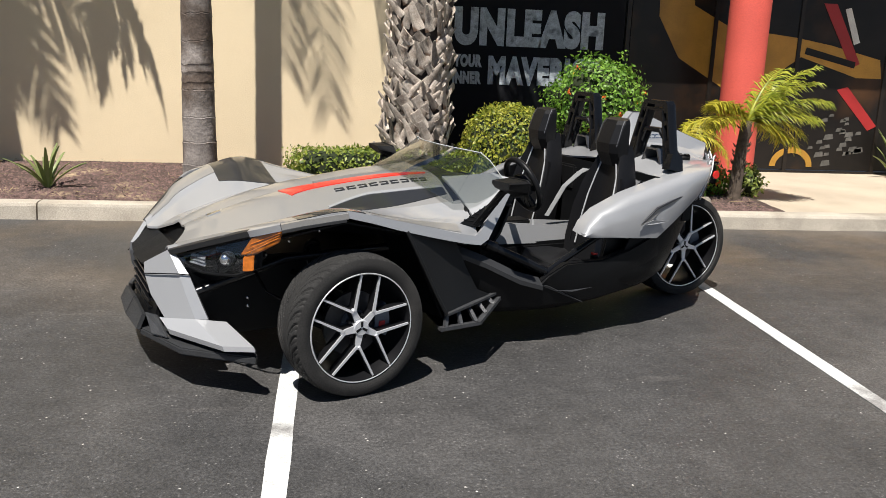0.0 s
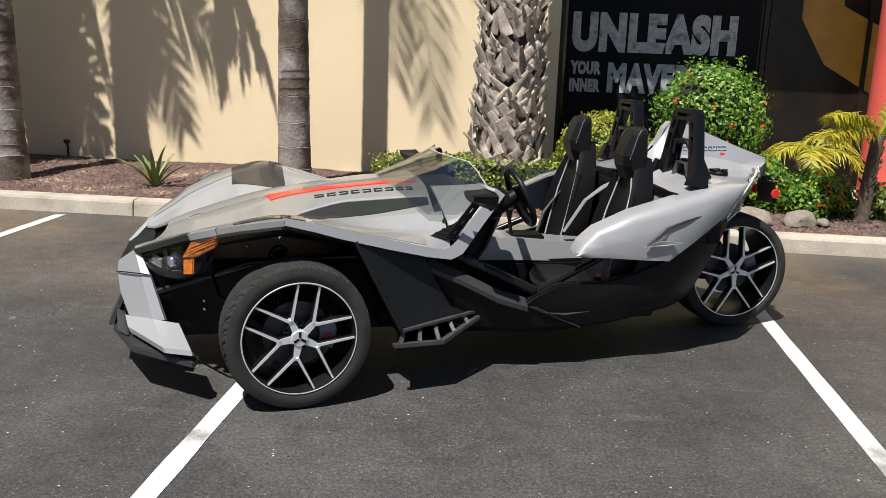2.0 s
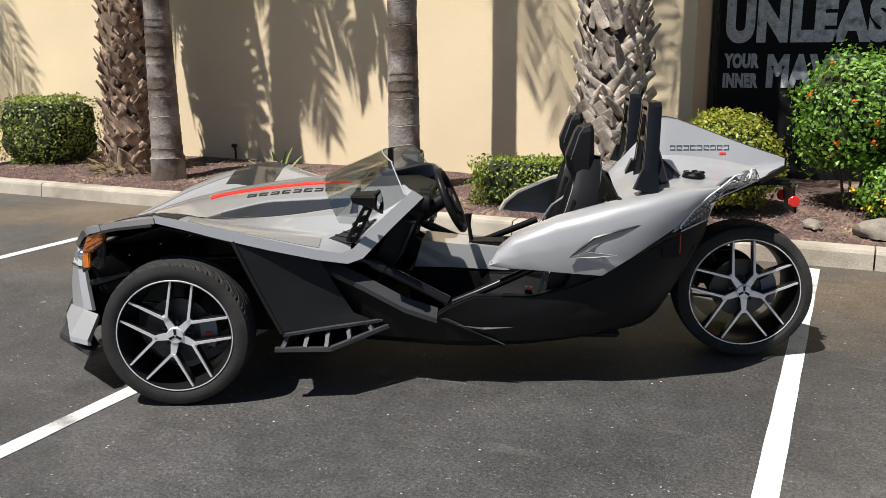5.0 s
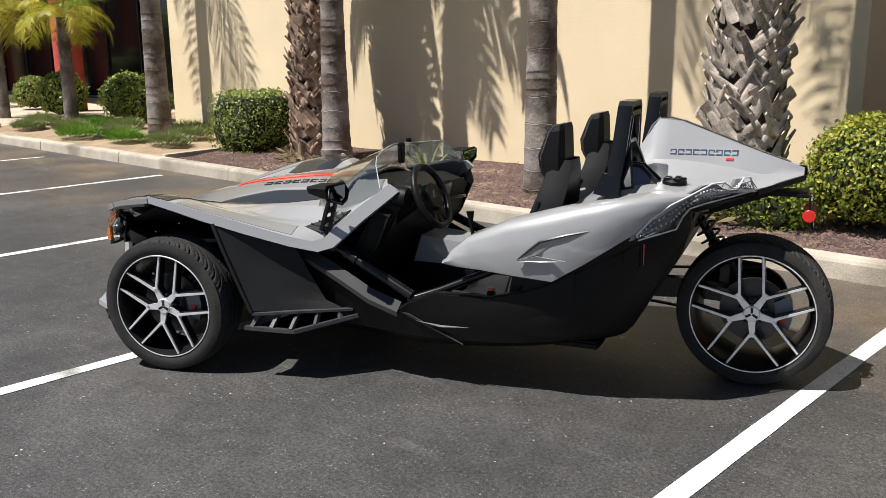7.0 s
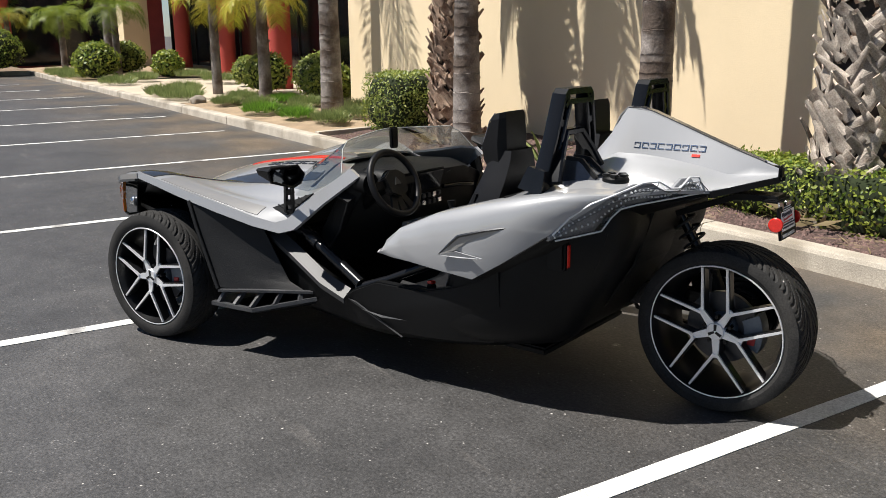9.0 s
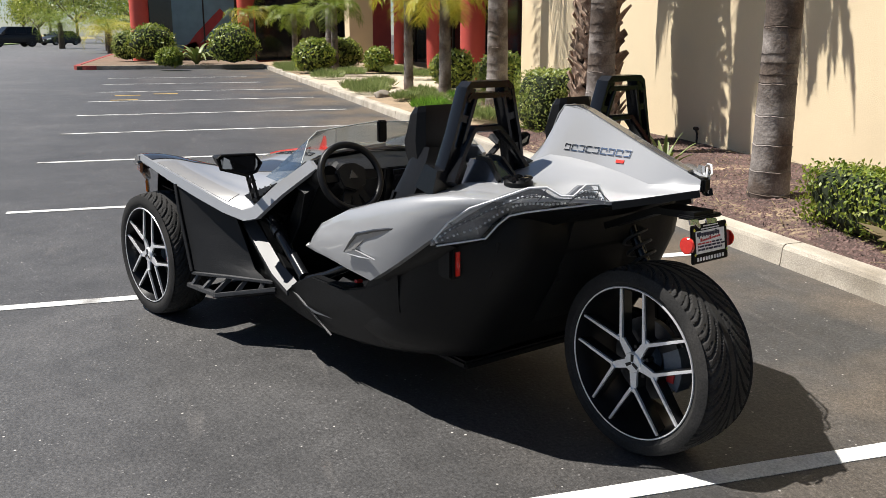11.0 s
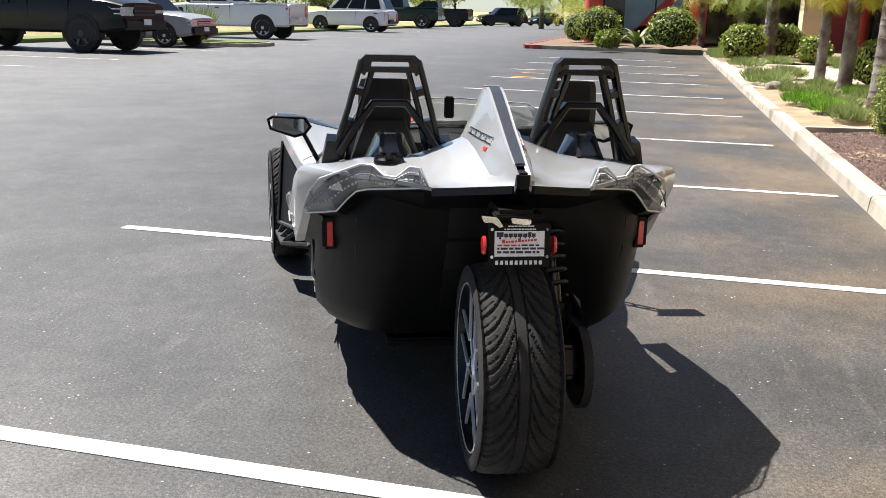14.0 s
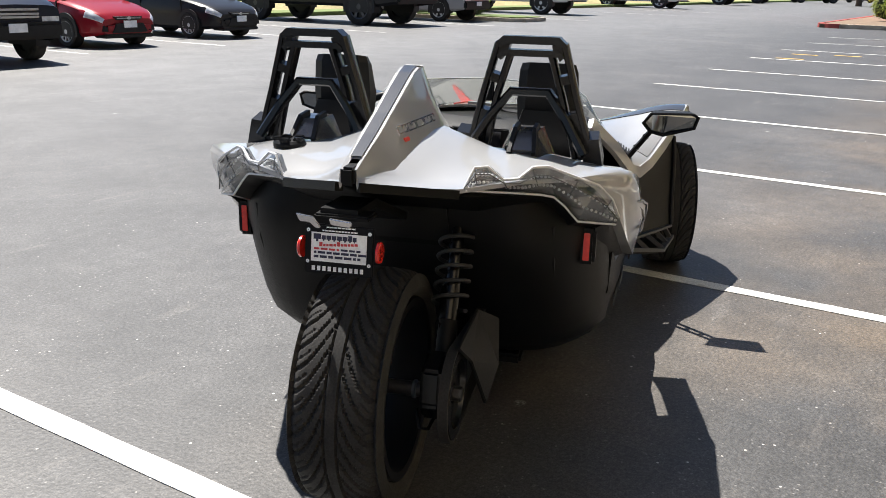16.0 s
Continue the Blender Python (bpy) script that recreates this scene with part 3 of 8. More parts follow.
# --- wheels
def tyre_mesh(radius, half, rim_r, steps, lanes, pitch_count):
    """A tyre with directional grooves cut into its tread; it turns round the y axis."""
    side = [(rim_r, -half * 0.86), (rim_r + 0.012, -half * 0.93), (rim_r + 0.35 * (radius - rim_r), -half), (rim_r + 0.62 * (radius - rim_r), -half * 0.99), (rim_r + 0.85 * (radius - rim_r), -half * 0.93)]
    lane_u = np.linspace(-0.86, 0.86, lanes)
    verts, faces = [], []
    for k in range(steps):
        a = math.tau * k / steps
        ring = [(r, y) for r, y in side]
        for u in lane_u:
            w = abs(u)
            r = radius - 0.014 * w ** 3 - (0.012 * max(0.0, (w - 0.72) / 0.14) ** 2)
            s = (k / steps * pitch_count + 3.3 * (1 - (1 - w) ** 2.2)) % 1.0
            deep = 0.0
            if w > 0.15 and s < 0.22:
                deep = 0.008
            if 0.12 < w < 0.165 or 0.50 < w < 0.54:
                deep = 0.008 if w < 0.2 else deep
            if w > 0.56 and 0.50 < s < 0.60:
                deep = 0.005
            ring.append((r - deep, u * half))
        ring += [(r, -y) for r, y in side[::-1]]
        ring += [(rim_r - 0.004, half * 0.5), (rim_r - 0.004, -half * 0.5)]
        ca, sa = math.cos(a), math.sin(a)
        verts += [(r * ca, y, r * sa) for r, y in ring]
    n = len(ring)
    for k in range(steps):
        b, c = k * n, ((k + 1) % steps) * n
        for i in range(n):
            j = (i + 1) % n
            faces.append((b + i, b + j, c + j, c + i))
    data = bpy.data.meshes.new("tyre")
    data.from_pydata(verts, [], faces)
    data.materials.append(TYRE)
    data.shade_smooth()
    data.set_sharp_from_angle(angle=radians(35))
    return data


def bar_between(p, q, w0, w1, y0, y1, bm=None):
    """A tapered bar in the wheel's plane from p to q (x, z), widths w0 and w1, between depths y0 and y1."""
    p, q = Vector(p), Vector(q)
    d = (q - p).normalized()
    n = Vector((-d.y, d.x))
    o = [p + n * w0 / 2, q + n * w1 / 2, q - n * w1 / 2, p - n * w0 / 2]
    return prism([tuple(v) for v in o], "y", y0, y1, bm=bm)


def wheel(name, m, radius, half, rim_r, face, turn, label, flip=1, grooves=36, steps=460, lanes=38):
    """Tyre, rim with forked spokes, hub and brake; the outer face looks to -y at depth face."""
    w = new(name)
    w.parent = car
    w.matrix_local = m
    w["label"] = label
    t = new("tyre", tyre_mesh(radius, half, rim_r, steps, lanes, grooves))
    t.parent = w
    lip = lathe([(rim_r + 0.006, -half * 0.88), (rim_r + 0.009, -half * 0.93), (rim_r + 0.007, -half * 0.96), (rim_r + 0.003, -half * 0.955), (rim_r + 0.003, -half * 0.88)], sides=72)
    part("rim_lip", lip, RIM_FACE, w, "bright machined rim edge", 40)
    barrel = lathe([(rim_r + 0.0025, -half * 0.94), (rim_r - 0.006, face + 0.012), (rim_r - 0.022, face + 0.05), (rim_r - 0.03, half * 0.9), (rim_r - 0.004, half * 0.92), (rim_r + 0.001, face + 0.012), (rim_r + 0.004, -half * 0.92)], sides=60)
    part("rim_barrel", barrel, RIM_BLACK, w, "gloss black rim barrel", 40)
    for k in range(5):
        a = radians(turn + 72 * k)

        def at(r, da):
            return (r * math.cos(a + da), r * math.sin(a + da))
        joint, out = at(rim_r * 0.42, 0), 0.435
        back, front = bmesh.new(), bmesh.new()
        for y0, y1, grow, target in ((face + 0.004, face + 0.045, 0.006, back), (face - 0.006, face + 0.003, 0.0, front)):
            bar_between(at(0.03, 0), joint, 0.034 + grow, 0.021 + grow, y0 + 0.006, y1 + 0.006, target)
            for sgn in (-1, 1):
                bar_between(at(rim_r * 0.36, sgn * 0.055), at(rim_r - 0.002, sgn * out), 0.0125 + grow, 0.0085 + grow, y0, y1, target)
        part("spoke", front, RIM_FACE, w, "machined forked spoke face")
        part("spoke_back", back, RIM_BLACK, w)
    hub = lathe([(0.001, face - 0.006), (0.034, face - 0.006), (0.039, face + 0.002), (0.039, face + 0.03), (0.001, face + 0.03)], sides=30)
    part("hub_cap", hub, RIM_FACE, w, "alloy hub cap with dark three-pointed mark", 30)
    for k in range(3):
        a = radians(90 + 120 * k)
        mark = prism([(0.006 * math.cos(a - 0.9), 0.006 * math.sin(a - 0.9)), (0.031 * math.cos(a - 0.2), 0.031 * math.sin(a - 0.2)), (0.031 * math.cos(a + 0.2), 0.031 * math.sin(a + 0.2)), (0.006 * math.cos(a + 0.9), 0.006 * math.sin(a + 0.9))], "y", face - 0.0085, face - 0.005)
        part("hub_mark", mark, RIM_BLACK, w)
    for k in range(5):
        a = radians(turn + 36 + 72 * k)
        nut = lathe([(0.001, face + 0.012), (0.008, face + 0.012), (0.009, face + 0.04), (0.001, face + 0.04)], (0.056 * math.cos(a), 0, 0.056 * math.sin(a)), 6)
        part("lug_nut", nut, RIM_BLACK, w)
    disc = lathe([(0.05, face + 0.075), (0.150, face + 0.075), (0.150, face + 0.098), (0.05, face + 0.098)], sides=60)
    part("brake_disc", disc, DISC, w, "", 30)
    bell = lathe([(0.001, face + 0.05), (0.062, face + 0.05), (0.068, face + 0.08), (0.001, face + 0.08)], sides=30)
    part("disc_bell", bell, CALIPER, w, "", 30)
    cal = prism([(0.10 * math.cos(b), 0.10 * math.sin(b)) for b in np.linspace(-0.45, 0.5, 6)] + [(0.175 * math.cos(b), 0.175 * math.sin(b)) for b in np.linspace(0.5, -0.45, 6)], "y", face + 0.05, face + 0.12)
    part("caliper", cal, CALIPER, w)
    part("caliper_badge", prism([(0.115, -0.045), (0.145, -0.045), (0.15, 0.0), (0.12, 0.0)], "y", face + 0.044, face + 0.052), CALIPER_RED, w, "red caliper mark")
    return w


wheel("front_wheel", pose(0, -0.873, 0.332, 0, 0, 6.8), 0.332, 0.1125, 0.248, -0.094, 260, "left front wheel turned slightly outward, black and machined alloy")
wheel("front_wheel", pose(0, 0.880, 0.332, 0, 0, 188), 0.332, 0.1125, 0.248, -0.094, 30, "right front wheel, black and machined alloy")
wheel("rear_wheel", pose(2.667, 0, 0.345), 0.346, 0.130, 0.270, -0.106, 274, "single wide rear wheel with directional tread", grooves=36, steps=500, lanes=46)

# --- nose, hood and fenders: rows from nose to cowl, columns from the middle outwards
ROW = [
    (-0.72, [(0, 0.570), (0.10, 0.572), (0.19, 0.580), (0.28, 0.598), (0.362, 0.614)]),
    (-0.59, [(0, 0.645), (0.13, 0.645), (0.27, 0.632), (0.41, 0.655), (0.555, 0.688)]),
    (-0.48, [(0, 0.690), (0.17, 0.690), (0.35, 0.655), (0.54, 0.705), (0.725, 0.752)]),
    (-0.24, [(0, 0.765), (0.20, 0.765), (0.42, 0.715), (0.68, 0.790), (0.90, 0.830)]),
    (-0.04, [(0, 0.812), (0.22, 0.808), (0.45, 0.750), (0.70, 0.822), (0.94, 0.860)]),
    (0.20, [(0, 0.850), (0.24, 0.845), (0.47, 0.770), (0.68, 0.780), (0.875, 0.795)]),
    (0.42, [(0, 0.880), (0.26, 0.872), (0.48, 0.775), (0.64, 0.745), (0.82, 0.735)]),
    (0.62, [(0, 0.900), (0.28, 0.886), (0.48, 0.790), (0.61, 0.735), (0.765, 0.680)]),
    (0.75, [(0, 0.905), (0.30, 0.890), (0.48, 0.800), (0.58, 0.745), (0.69, 0.650)]),
]


def skin(u, v, side):
    """A point of the hood and fender surface, u in rows, v in columns."""
    i = min(int(u), len(ROW) - 2)
    f = u - i

    def at(k):
        k = max(0, min(len(ROW) - 1, k))
        x, cols = ROW[k]
        j = min(int(v), 3)
        g = v - j
        y = cols[j][0] * (1 - g) + cols[j + 1][0] * g
        z = cols[j][1] * (1 - g) + cols[j + 1][1] * g
        z += 0.012 * math.sin(math.pi * g) * (1 if j in (0, 3) else 0)
        return Vector((x, y, z))
    a, b, c, d = at(i - 1), at(i), at(i + 1), at(i + 2)
    p = 0.5 * (2 * b + (c - a) * f + (2 * a - 5 * b + 4 * c - d) * f * f + (3 * b - 3 * c + d - a) * f ** 3)
    p.y *= side
    return p


def skin_patch(us, edge_a, edge_b, side, lift, thick, cross=6):
    """A piece of the skin between two column curves, raised by lift."""
    rows = []
    for u in us:
        va, vb = edge_a(u), edge_b(u)
        rows.append([skin(u, va + (vb - va) * k / cross, side) + Vector((0, 0, lift)) for k in range(cross + 1)])
    return shell(rows, Vector((0, 0, -abs(thick))))


def skin_area(front, u1, v0, v1, side, count=40, cross=12):
    """The skin from a front edge, u by column, back to u1."""
    rows = []
    for k in range(count + 1):
        rows.append([])
        for j in range(cross + 1):
            v = v0 + (v1 - v0) * j / cross
            rows[-1].append(skin(front(v) + (u1 - front(v)) * k / count, v, side))
    return shell(rows, Vector((0, 0, -0.011)))


def lin(u0, v0, u1, v1):
    return lambda u: v0 + (v1 - v0) * min(1, max(0, (u - u0) / (u1 - u0)))


nose_edge = lin(0.75, 1.0, 2.9, 0.0)
for side in (-1, 1):
    # hood half, fender inner flank, fender top
    part("hood", skin_area(nose_edge, 7.6, 0.0, 2.0, side), CHAMPAGNE, car, "brushed titanium-coloured hood panel", 28)
    part("fender", skin_area(nose_edge, 8.0, 2.0, 4.0, side), SILVER, car, "", 28)
    part("fender_patch", skin_patch(np.linspace(2.9, 4.35, 12), lin(2.9, 2.75, 4.3, 2.05), lambda u: 3.97, side, 0.004, 0.006, 8), GRAPHITE, car, "dark graphite patch over the fender crest", 28)
    part("fender_lead", skin_patch(np.linspace(0.35, 2.9, 14), lambda u: 3.25, lambda u: 3.98, side, 0.003, 0.006, 8), CHAMPAGNE, car, "", 28)
    part("hood_flank_patch", skin_patch(np.linspace(4.15, 7.5, 24), lambda u: 1.42 + 0.50 * max(0, 1 - (u - 4.15) / 1.3) ** 1.5, lin(4.15, 2.15, 7.5, 1.70), side, 0.004, 0.006, 6), GRAPHITE, car, "dark graphite band along the hood shoulder", 28)
    # highlight on the shoulder crease, laid on as a silver strip
    part("hood_crease", skin_patch(np.linspace(4.4, 7.45, 24), lambda u: 1.34 + 0.50 * max(0, 1 - (u - 4.15) / 1.3) ** 1.5, lambda u: 1.42 + 0.50 * max(0, 1 - (u - 4.15) / 1.3) ** 1.5, side, 0.007, 0.009, 3), SILVER, car, "painted-on highlight line along the hood shoulder crease", 28)
    part("fender_tail", skin_patch(np.linspace(4.5, 7.0, 20), lambda u: 3.5, lin(4.5, 3.95, 7.0, 3.9), side, 0.003, 0.006, 6), CHAMPAGNE, car, "", 28)
part("hood_stripe", skin_patch(np.linspace(3.72, 7.35, 30), lin(3.7, 0.12, 7.4, 0.66), lambda u: 0.12 + 0.54 * (u - 3.7) / 3.7 + (min(1, 0.25 + (u - 3.7) / 0.16) * (0.50 * (1 - (u - 3.7) / 3.7) ** 0.9 + 0.34 * math.exp(-(u - 3.7) / 0.35)) + 0.025), -1, 0.005, 0.008, 4), RED_STRIPE, car, "bright red tapering hood stripe", 28)
part("hood_spine", skin_patch(np.linspace(4.6, 7.5, 20), lambda u: 0.0, lin(4.6, 0.05, 7.4, 0.42), -1, 0.012, 0.02, 4), CHAMPAGNE, car, "", 28)
part("hood_spine", skin_patch(np.linspace(4.6, 7.5, 20), lambda u: 0.0, lin(4.6, 0.05, 7.4, 0.42), 1, 0.012, 0.02, 4), CHAMPAGNE, car, "", 28)
# brand mark on the hood side as plain bars
for k in range(9):
    u = 4.75 + k * 0.27
    for va, vb in ((0.965, 0.99), (1.065, 1.09)):
        part("brand_bar", skin_patch([u, u + 0.20], lambda q: va, lambda q: vb, -1, 0.005, 0.008, 2), GRAPHITE, car)
    du = 0.0 if k % 2 else 0.155
    part("brand_bar", skin_patch([u + du, u + du + 0.045], lambda q: 0.99, lambda q: 1.065, -1, 0.005, 0.008, 2), GRAPHITE, car)
part("nose_mark", skin_patch([2.0, 2.3], lambda q: 0.3, lambda q: 0.55, -1, 0.006, 0.01, 2), CHROME, car, "small bright nose badge")

# bright edge strip along the fender, down to the sill and up the screen pillar
strip = [
    [(-0.055, -0.946, 0.868), (-0.055, -0.952, 0.836)], [(0.08, -0.918, 0.834), (0.08, -0.926, 0.798)], [(0.20, -0.886, 0.800), (0.20, -0.896, 0.758)],
    [(0.42, -0.826, 0.740), (0.42, -0.838, 0.694)], [(0.62, -0.766, 0.684), (0.62, -0.780, 0.640)], [(0.715, -0.722, 0.660), (0.745, -0.728, 0.612)],
    [(0.765, -0.692, 0.676), (0.81, -0.692, 0.630)], [(0.88, -0.616, 0.795), (0.928, -0.612, 0.752)], [(1.02, -0.508, 0.918), (1.070, -0.502, 0.884)],
]
both("edge_strip", shell(strip, Vector((0, 0.022, -0.004))), SILVER, label="bright silver edge strip", smooth=25)
cowl = [
    [(0.735, -0.285, 0.897), (0.745, -0.40, 0.850), (0.755, -0.50, 0.800), (0.77, -0.66, 0.700)],
    [(0.85, -0.350, 0.910), (0.86, -0.43, 0.880), (0.87, -0.52, 0.840), (0.88, -0.605, 0.795)],
    [(0.97, -0.420, 0.930), (0.985, -0.45, 0.925), (1.0, -0.48, 0.920), (1.02, -0.506, 0.915)],
]
both("cowl_side", shell(cowl, Vector((0, 0.0, -0.012))), SILVER, label="silver cowl side below the windscreen", smooth=35)
LIP = [(-0.01, -0.013), (0.012, -0.013), (0.012, 0.013), (-0.01, 0.013)]
both("fender_edge", sweep([(-0.712, -0.372, 0.602), (-0.59, -0.567, 0.676), (-0.48, -0.738, 0.742), (-0.445, -0.780, 0.758)], LIP), GRAPHITE, smooth=30)
both("fender_clip", sweep([(-0.443, -0.783, 0.759), (-0.40, -0.836, 0.778), (-0.330, -0.870, 0.797)], [(-0.013, -0.016), (0.014, -0.016), (0.014, 0.014), (-0.013, 0.014)]), SILVER, label="bright silver clip on the fender lip", smooth=30)
both("fender_edge", sweep([(-0.328, -0.871, 0.796), (-0.24, -0.910, 0.818), (-0.05, -0.945, 0.845)], LIP), CHAMPAGNE, smooth=30)
both("fender_seam", sweep([(-0.328, -0.880, 0.778), (-0.24, -0.918, 0.800), (-0.06, -0.951, 0.826)], [(-0.01, -0.006), (0.012, -0.006), (0.012, 0.006), (-0.01, 0.006)]), GRAPHITE, smooth=30)
both("inner_fender", sheet([[(-0.66, -0.30, 0.55), (-0.62, -0.40, 0.56)], [(-0.4, -0.42, 0.62), (-0.40, -0.70, 0.68)], [(-0.05, -0.45, 0.68), (-0.04, -0.90, 0.80)], [(0.42, -0.5, 0.66), (0.42, -0.80, 0.68)], [(0.7, -0.5, 0.58), (0.7, -0.66, 0.60)]], -0.008), TUB)

# front fascia: tusk, lower lip, splitter, grille
tusk = sheet([
    [(-0.812, -0.228, 0.524), (-0.722, -0.357, 0.607), (-0.688, -0.385, 0.586)],
    [(-0.816, -0.252, 0.478), (-0.690, -0.445, 0.512), (-0.648, -0.462, 0.508)],
    [(-0.800, -0.315, 0.390), (-0.668, -0.482, 0.415), (-0.618, -0.503, 0.415)],
    [(-0.752, -0.415, 0.288), (-0.636, -0.525, 0.306), (-0.582, -0.548, 0.308)],
], 0.022)
both("fascia_tusk", tusk, SILVER, label="angular silver front fascia side", smooth=12)
both("fascia_seam", tube([(-0.822, -0.255, 0.476), (-0.694, -0.452, 0.511), (-0.648, -0.470, 0.507)], 0.003, 5), TUB)
lip = sheet([
    [(-0.775, -0.385, 0.292), (-0.636, -0.525, 0.308), (-0.515, -0.620, 0.312)],
    [(-0.755, -0.480, 0.262), (-0.575, -0.795, 0.258), (-0.452, -0.866, 0.262)],
    [(-0.745, -0.485, 0.236), (-0.568, -0.805, 0.236), (-0.448, -0.872, 0.240)],
], 0.018)
both("lower_lip", lip, SILVER, smooth=12)
# nose opening: dark vent above a sloping grained panel
part("nose_vent", sheet([[(-0.56, -0.13, 0.625), (-0.56, 0, 0.625), (-0.56, 0.13, 0.625)], [(-0.64, -0.33, 0.56), (-0.62, 0, 0.555), (-0.64, 0.33, 0.56)]], 0.01), TUB, car, "dark nose air intake")
part("nose_panel", sheet([[(-0.695, -0.335, 0.590), (-0.665, -0.16, 0.578), (-0.66, 0, 0.575), (-0.665, 0.16, 0.578), (-0.695, 0.335, 0.590)], [(-0.806, -0.230, 0.520), (-0.815, -0.14, 0.505), (-0.82, 0, 0.500), (-0.815, 0.14, 0.505), (-0.806, 0.230, 0.520)]], 0.014, fine=1), GRAIN_PLASTIC, car, "grained black nose panel")
SPLIT = surf("grey_splitter_plastic", (0.032, 0.033, 0.035), 0.5, spec=0.3, var=0.15, scale=9, fine=320, fine_var=0.2, bump=0.35)
splitter = [(-0.850, 0.0), (-0.845, -0.28), (-0.725, -0.62), (-0.445, -0.87), (-0.42, -0.80), (-0.62, -0.52), (-0.66, 0.0)]
both("splitter", prism(splitter, "z", 0.178, 0.212, 0.006), SPLIT, label="black front splitter")
both("splitter_wedge", slab([(-0.826, -0.275, 0.292), (-0.790, -0.360, 0.300), (-0.762, -0.490, 0.222), (-0.815, -0.395, 0.216)], 0.02, bevel=0.004), STEP_GREY, label="pale grey splitter strake")
both("splitter_fin", slab([(-0.862, -0.004, 0.200), (-0.850, -0.28, 0.205), (-0.818, -0.27, 0.272), (-0.818, -0.004, 0.282)], 0.02), SPLIT)
part("grille", sheet([[(-0.80, -0.235, 0.51), (-0.81, 0, 0.50), (-0.80, 0.235, 0.51)], [(-0.74, -0.26, 0.40), (-0.75, 0, 0.40), (-0.74, 0.26, 0.40)], [(-0.80, -0.32, 0.22), (-0.84, 0, 0.22), (-0.80, 0.32, 0.22)]], 0.02), TUB, car, "black front grille")
for k in range(6):
    part("grille_bar", box(-0.80, -0.77, -0.24, 0.24, 0.25 + 0.04 * k, 0.262 + 0.04 * k), TUBE_BLACK, car)
part("nose_core", box(-0.70, 0.55, -0.42, 0.42, 0.20, 0.56, 0.03), TUB, car)
part("under_tray", box(-0.70, 2.02, -0.36, 0.36, 0.165, 0.20, 0.01), TUB, car)
# headlights: clear lens over a black housing, projector, dark reflector steps, amber markers
both("lamp_bucket", sheet([[(-0.64, -0.36, 0.50), (-0.64, -0.38, 0.57)], [(-0.52, -0.45, 0.48), (-0.50, -0.66, 0.60)], [(-0.36, -0.46, 0.50), (-0.36, -0.74, 0.66)]], 0.02), TUB)
HEAD_TOP = [(-0.680, -0.392, 0.584), (-0.615, -0.500, 0.628), (-0.545, -0.615, 0.674), (-0.470, -0.725, 0.722), (-0.425, -0.790, 0.742)]
HEAD_LOW = [(-0.655, -0.450, 0.550), (-0.605, -0.545, 0.536), (-0.555, -0.640, 0.545), (-0.497, -0.748, 0.562), (-0.440, -0.800, 0.592)]
for s in (-1, 1):
    lamp = new("headlight")
    lamp.parent = car
    lamp["label"] = "black headlight with clear lens and amber marker"
    flip = (lambda p, dx=0.0, dy=0.0: Vector((p[0] + dx, (p[1] + dy) * -s, p[2])))
    mid = [Vector(a).lerp(Vector(b), 0.5) + Vector((-0.014, -0.012, 0)) for a, b in zip(HEAD_TOP, HEAD_LOW)]
    part("lens", shell([[flip(p) for p in row] for row in (HEAD_TOP, mid, HEAD_LOW)], Vector((0.003, 0, 0))), LENS, lamp, smooth=40)
    part("housing", shell([[flip(p, 0.045, 0.04) for p in row] for row in (HEAD_TOP, HEAD_LOW)], Vector((0.01, 0, 0))), TUB, lamp)
    for row in (HEAD_TOP, HEAD_LOW):
        part("bezel", tube([flip(p) for p in row], 0.007, 6), TUB, lamp, smooth=40)
    part("bezel", tube([flip(HEAD_TOP[0]), flip(HEAD_LOW[0])], 0.009, 6), TUB, lamp, smooth=40)
    part("divider", slab([flip((-0.575, -0.58, 0.66)), flip((-0.555, -0.61, 0.67)), flip((-0.555, -0.63, 0.55)), flip((-0.575, -0.60, 0.545))], 0.012), TUB, lamp)
    for k in range(3):
        z0 = 0.562 + 0.016 * k
        part("reflector_step", slab([flip((-0.640 + 0.004 * k, -0.448, z0)), flip((-0.590, -0.540, z0 - 0.004)), flip((-0.580, -0.530, z0 + 0.009)), flip((-0.630, -0.440, z0 + 0.010))], 0.004), LAMP_INNER, lamp)
    for name, rad, at, mat, note in (("projector_ring", 0.034, (-0.515, -0.668, 0.622), LAMP_HOUSING, ""), ("projector", 0.027, (-0.528, -0.682, 0.624), CHROME, "round projector lamp")):
        bulb = bmesh.new()
        bmesh.ops.create_uvsphere(bulb, u_segments=20, v_segments=12, radius=rad)
        bmesh.ops.translate(bulb, verts=bulb.verts, vec=flip(at))
        part(name, bulb, mat, lamp, note, 60)
    part("amber_marker", slab([flip(p) for p in ((-0.486, -0.775, 0.660), (-0.442, -0.798, 0.738), (-0.320, -0.872, 0.788), (-0.338, -0.868, 0.726), (-0.425, -0.815, 0.668))], 0.016, bevel=0.004), AMBER_DEEP, lamp, "amber marker lens")
    part("amber_marker", slab([flip(p) for p in ((-0.478, -0.792, 0.655), (-0.434, -0.812, 0.668), (-0.437, -0.812, 0.592), (-0.480, -0.790, 0.588))], 0.016, bevel=0.004), AMBER, lamp, "amber marker lens")
    for k in range(3):
        part("marker_rib", tube([flip((-0.470 + 0.012 * k, -0.800, 0.672 + 0.02 * k)), flip((-0.345 + 0.006 * k, -0.877, 0.748 + 0.012 * k))], 0.0022, 5), AMBER, lamp)

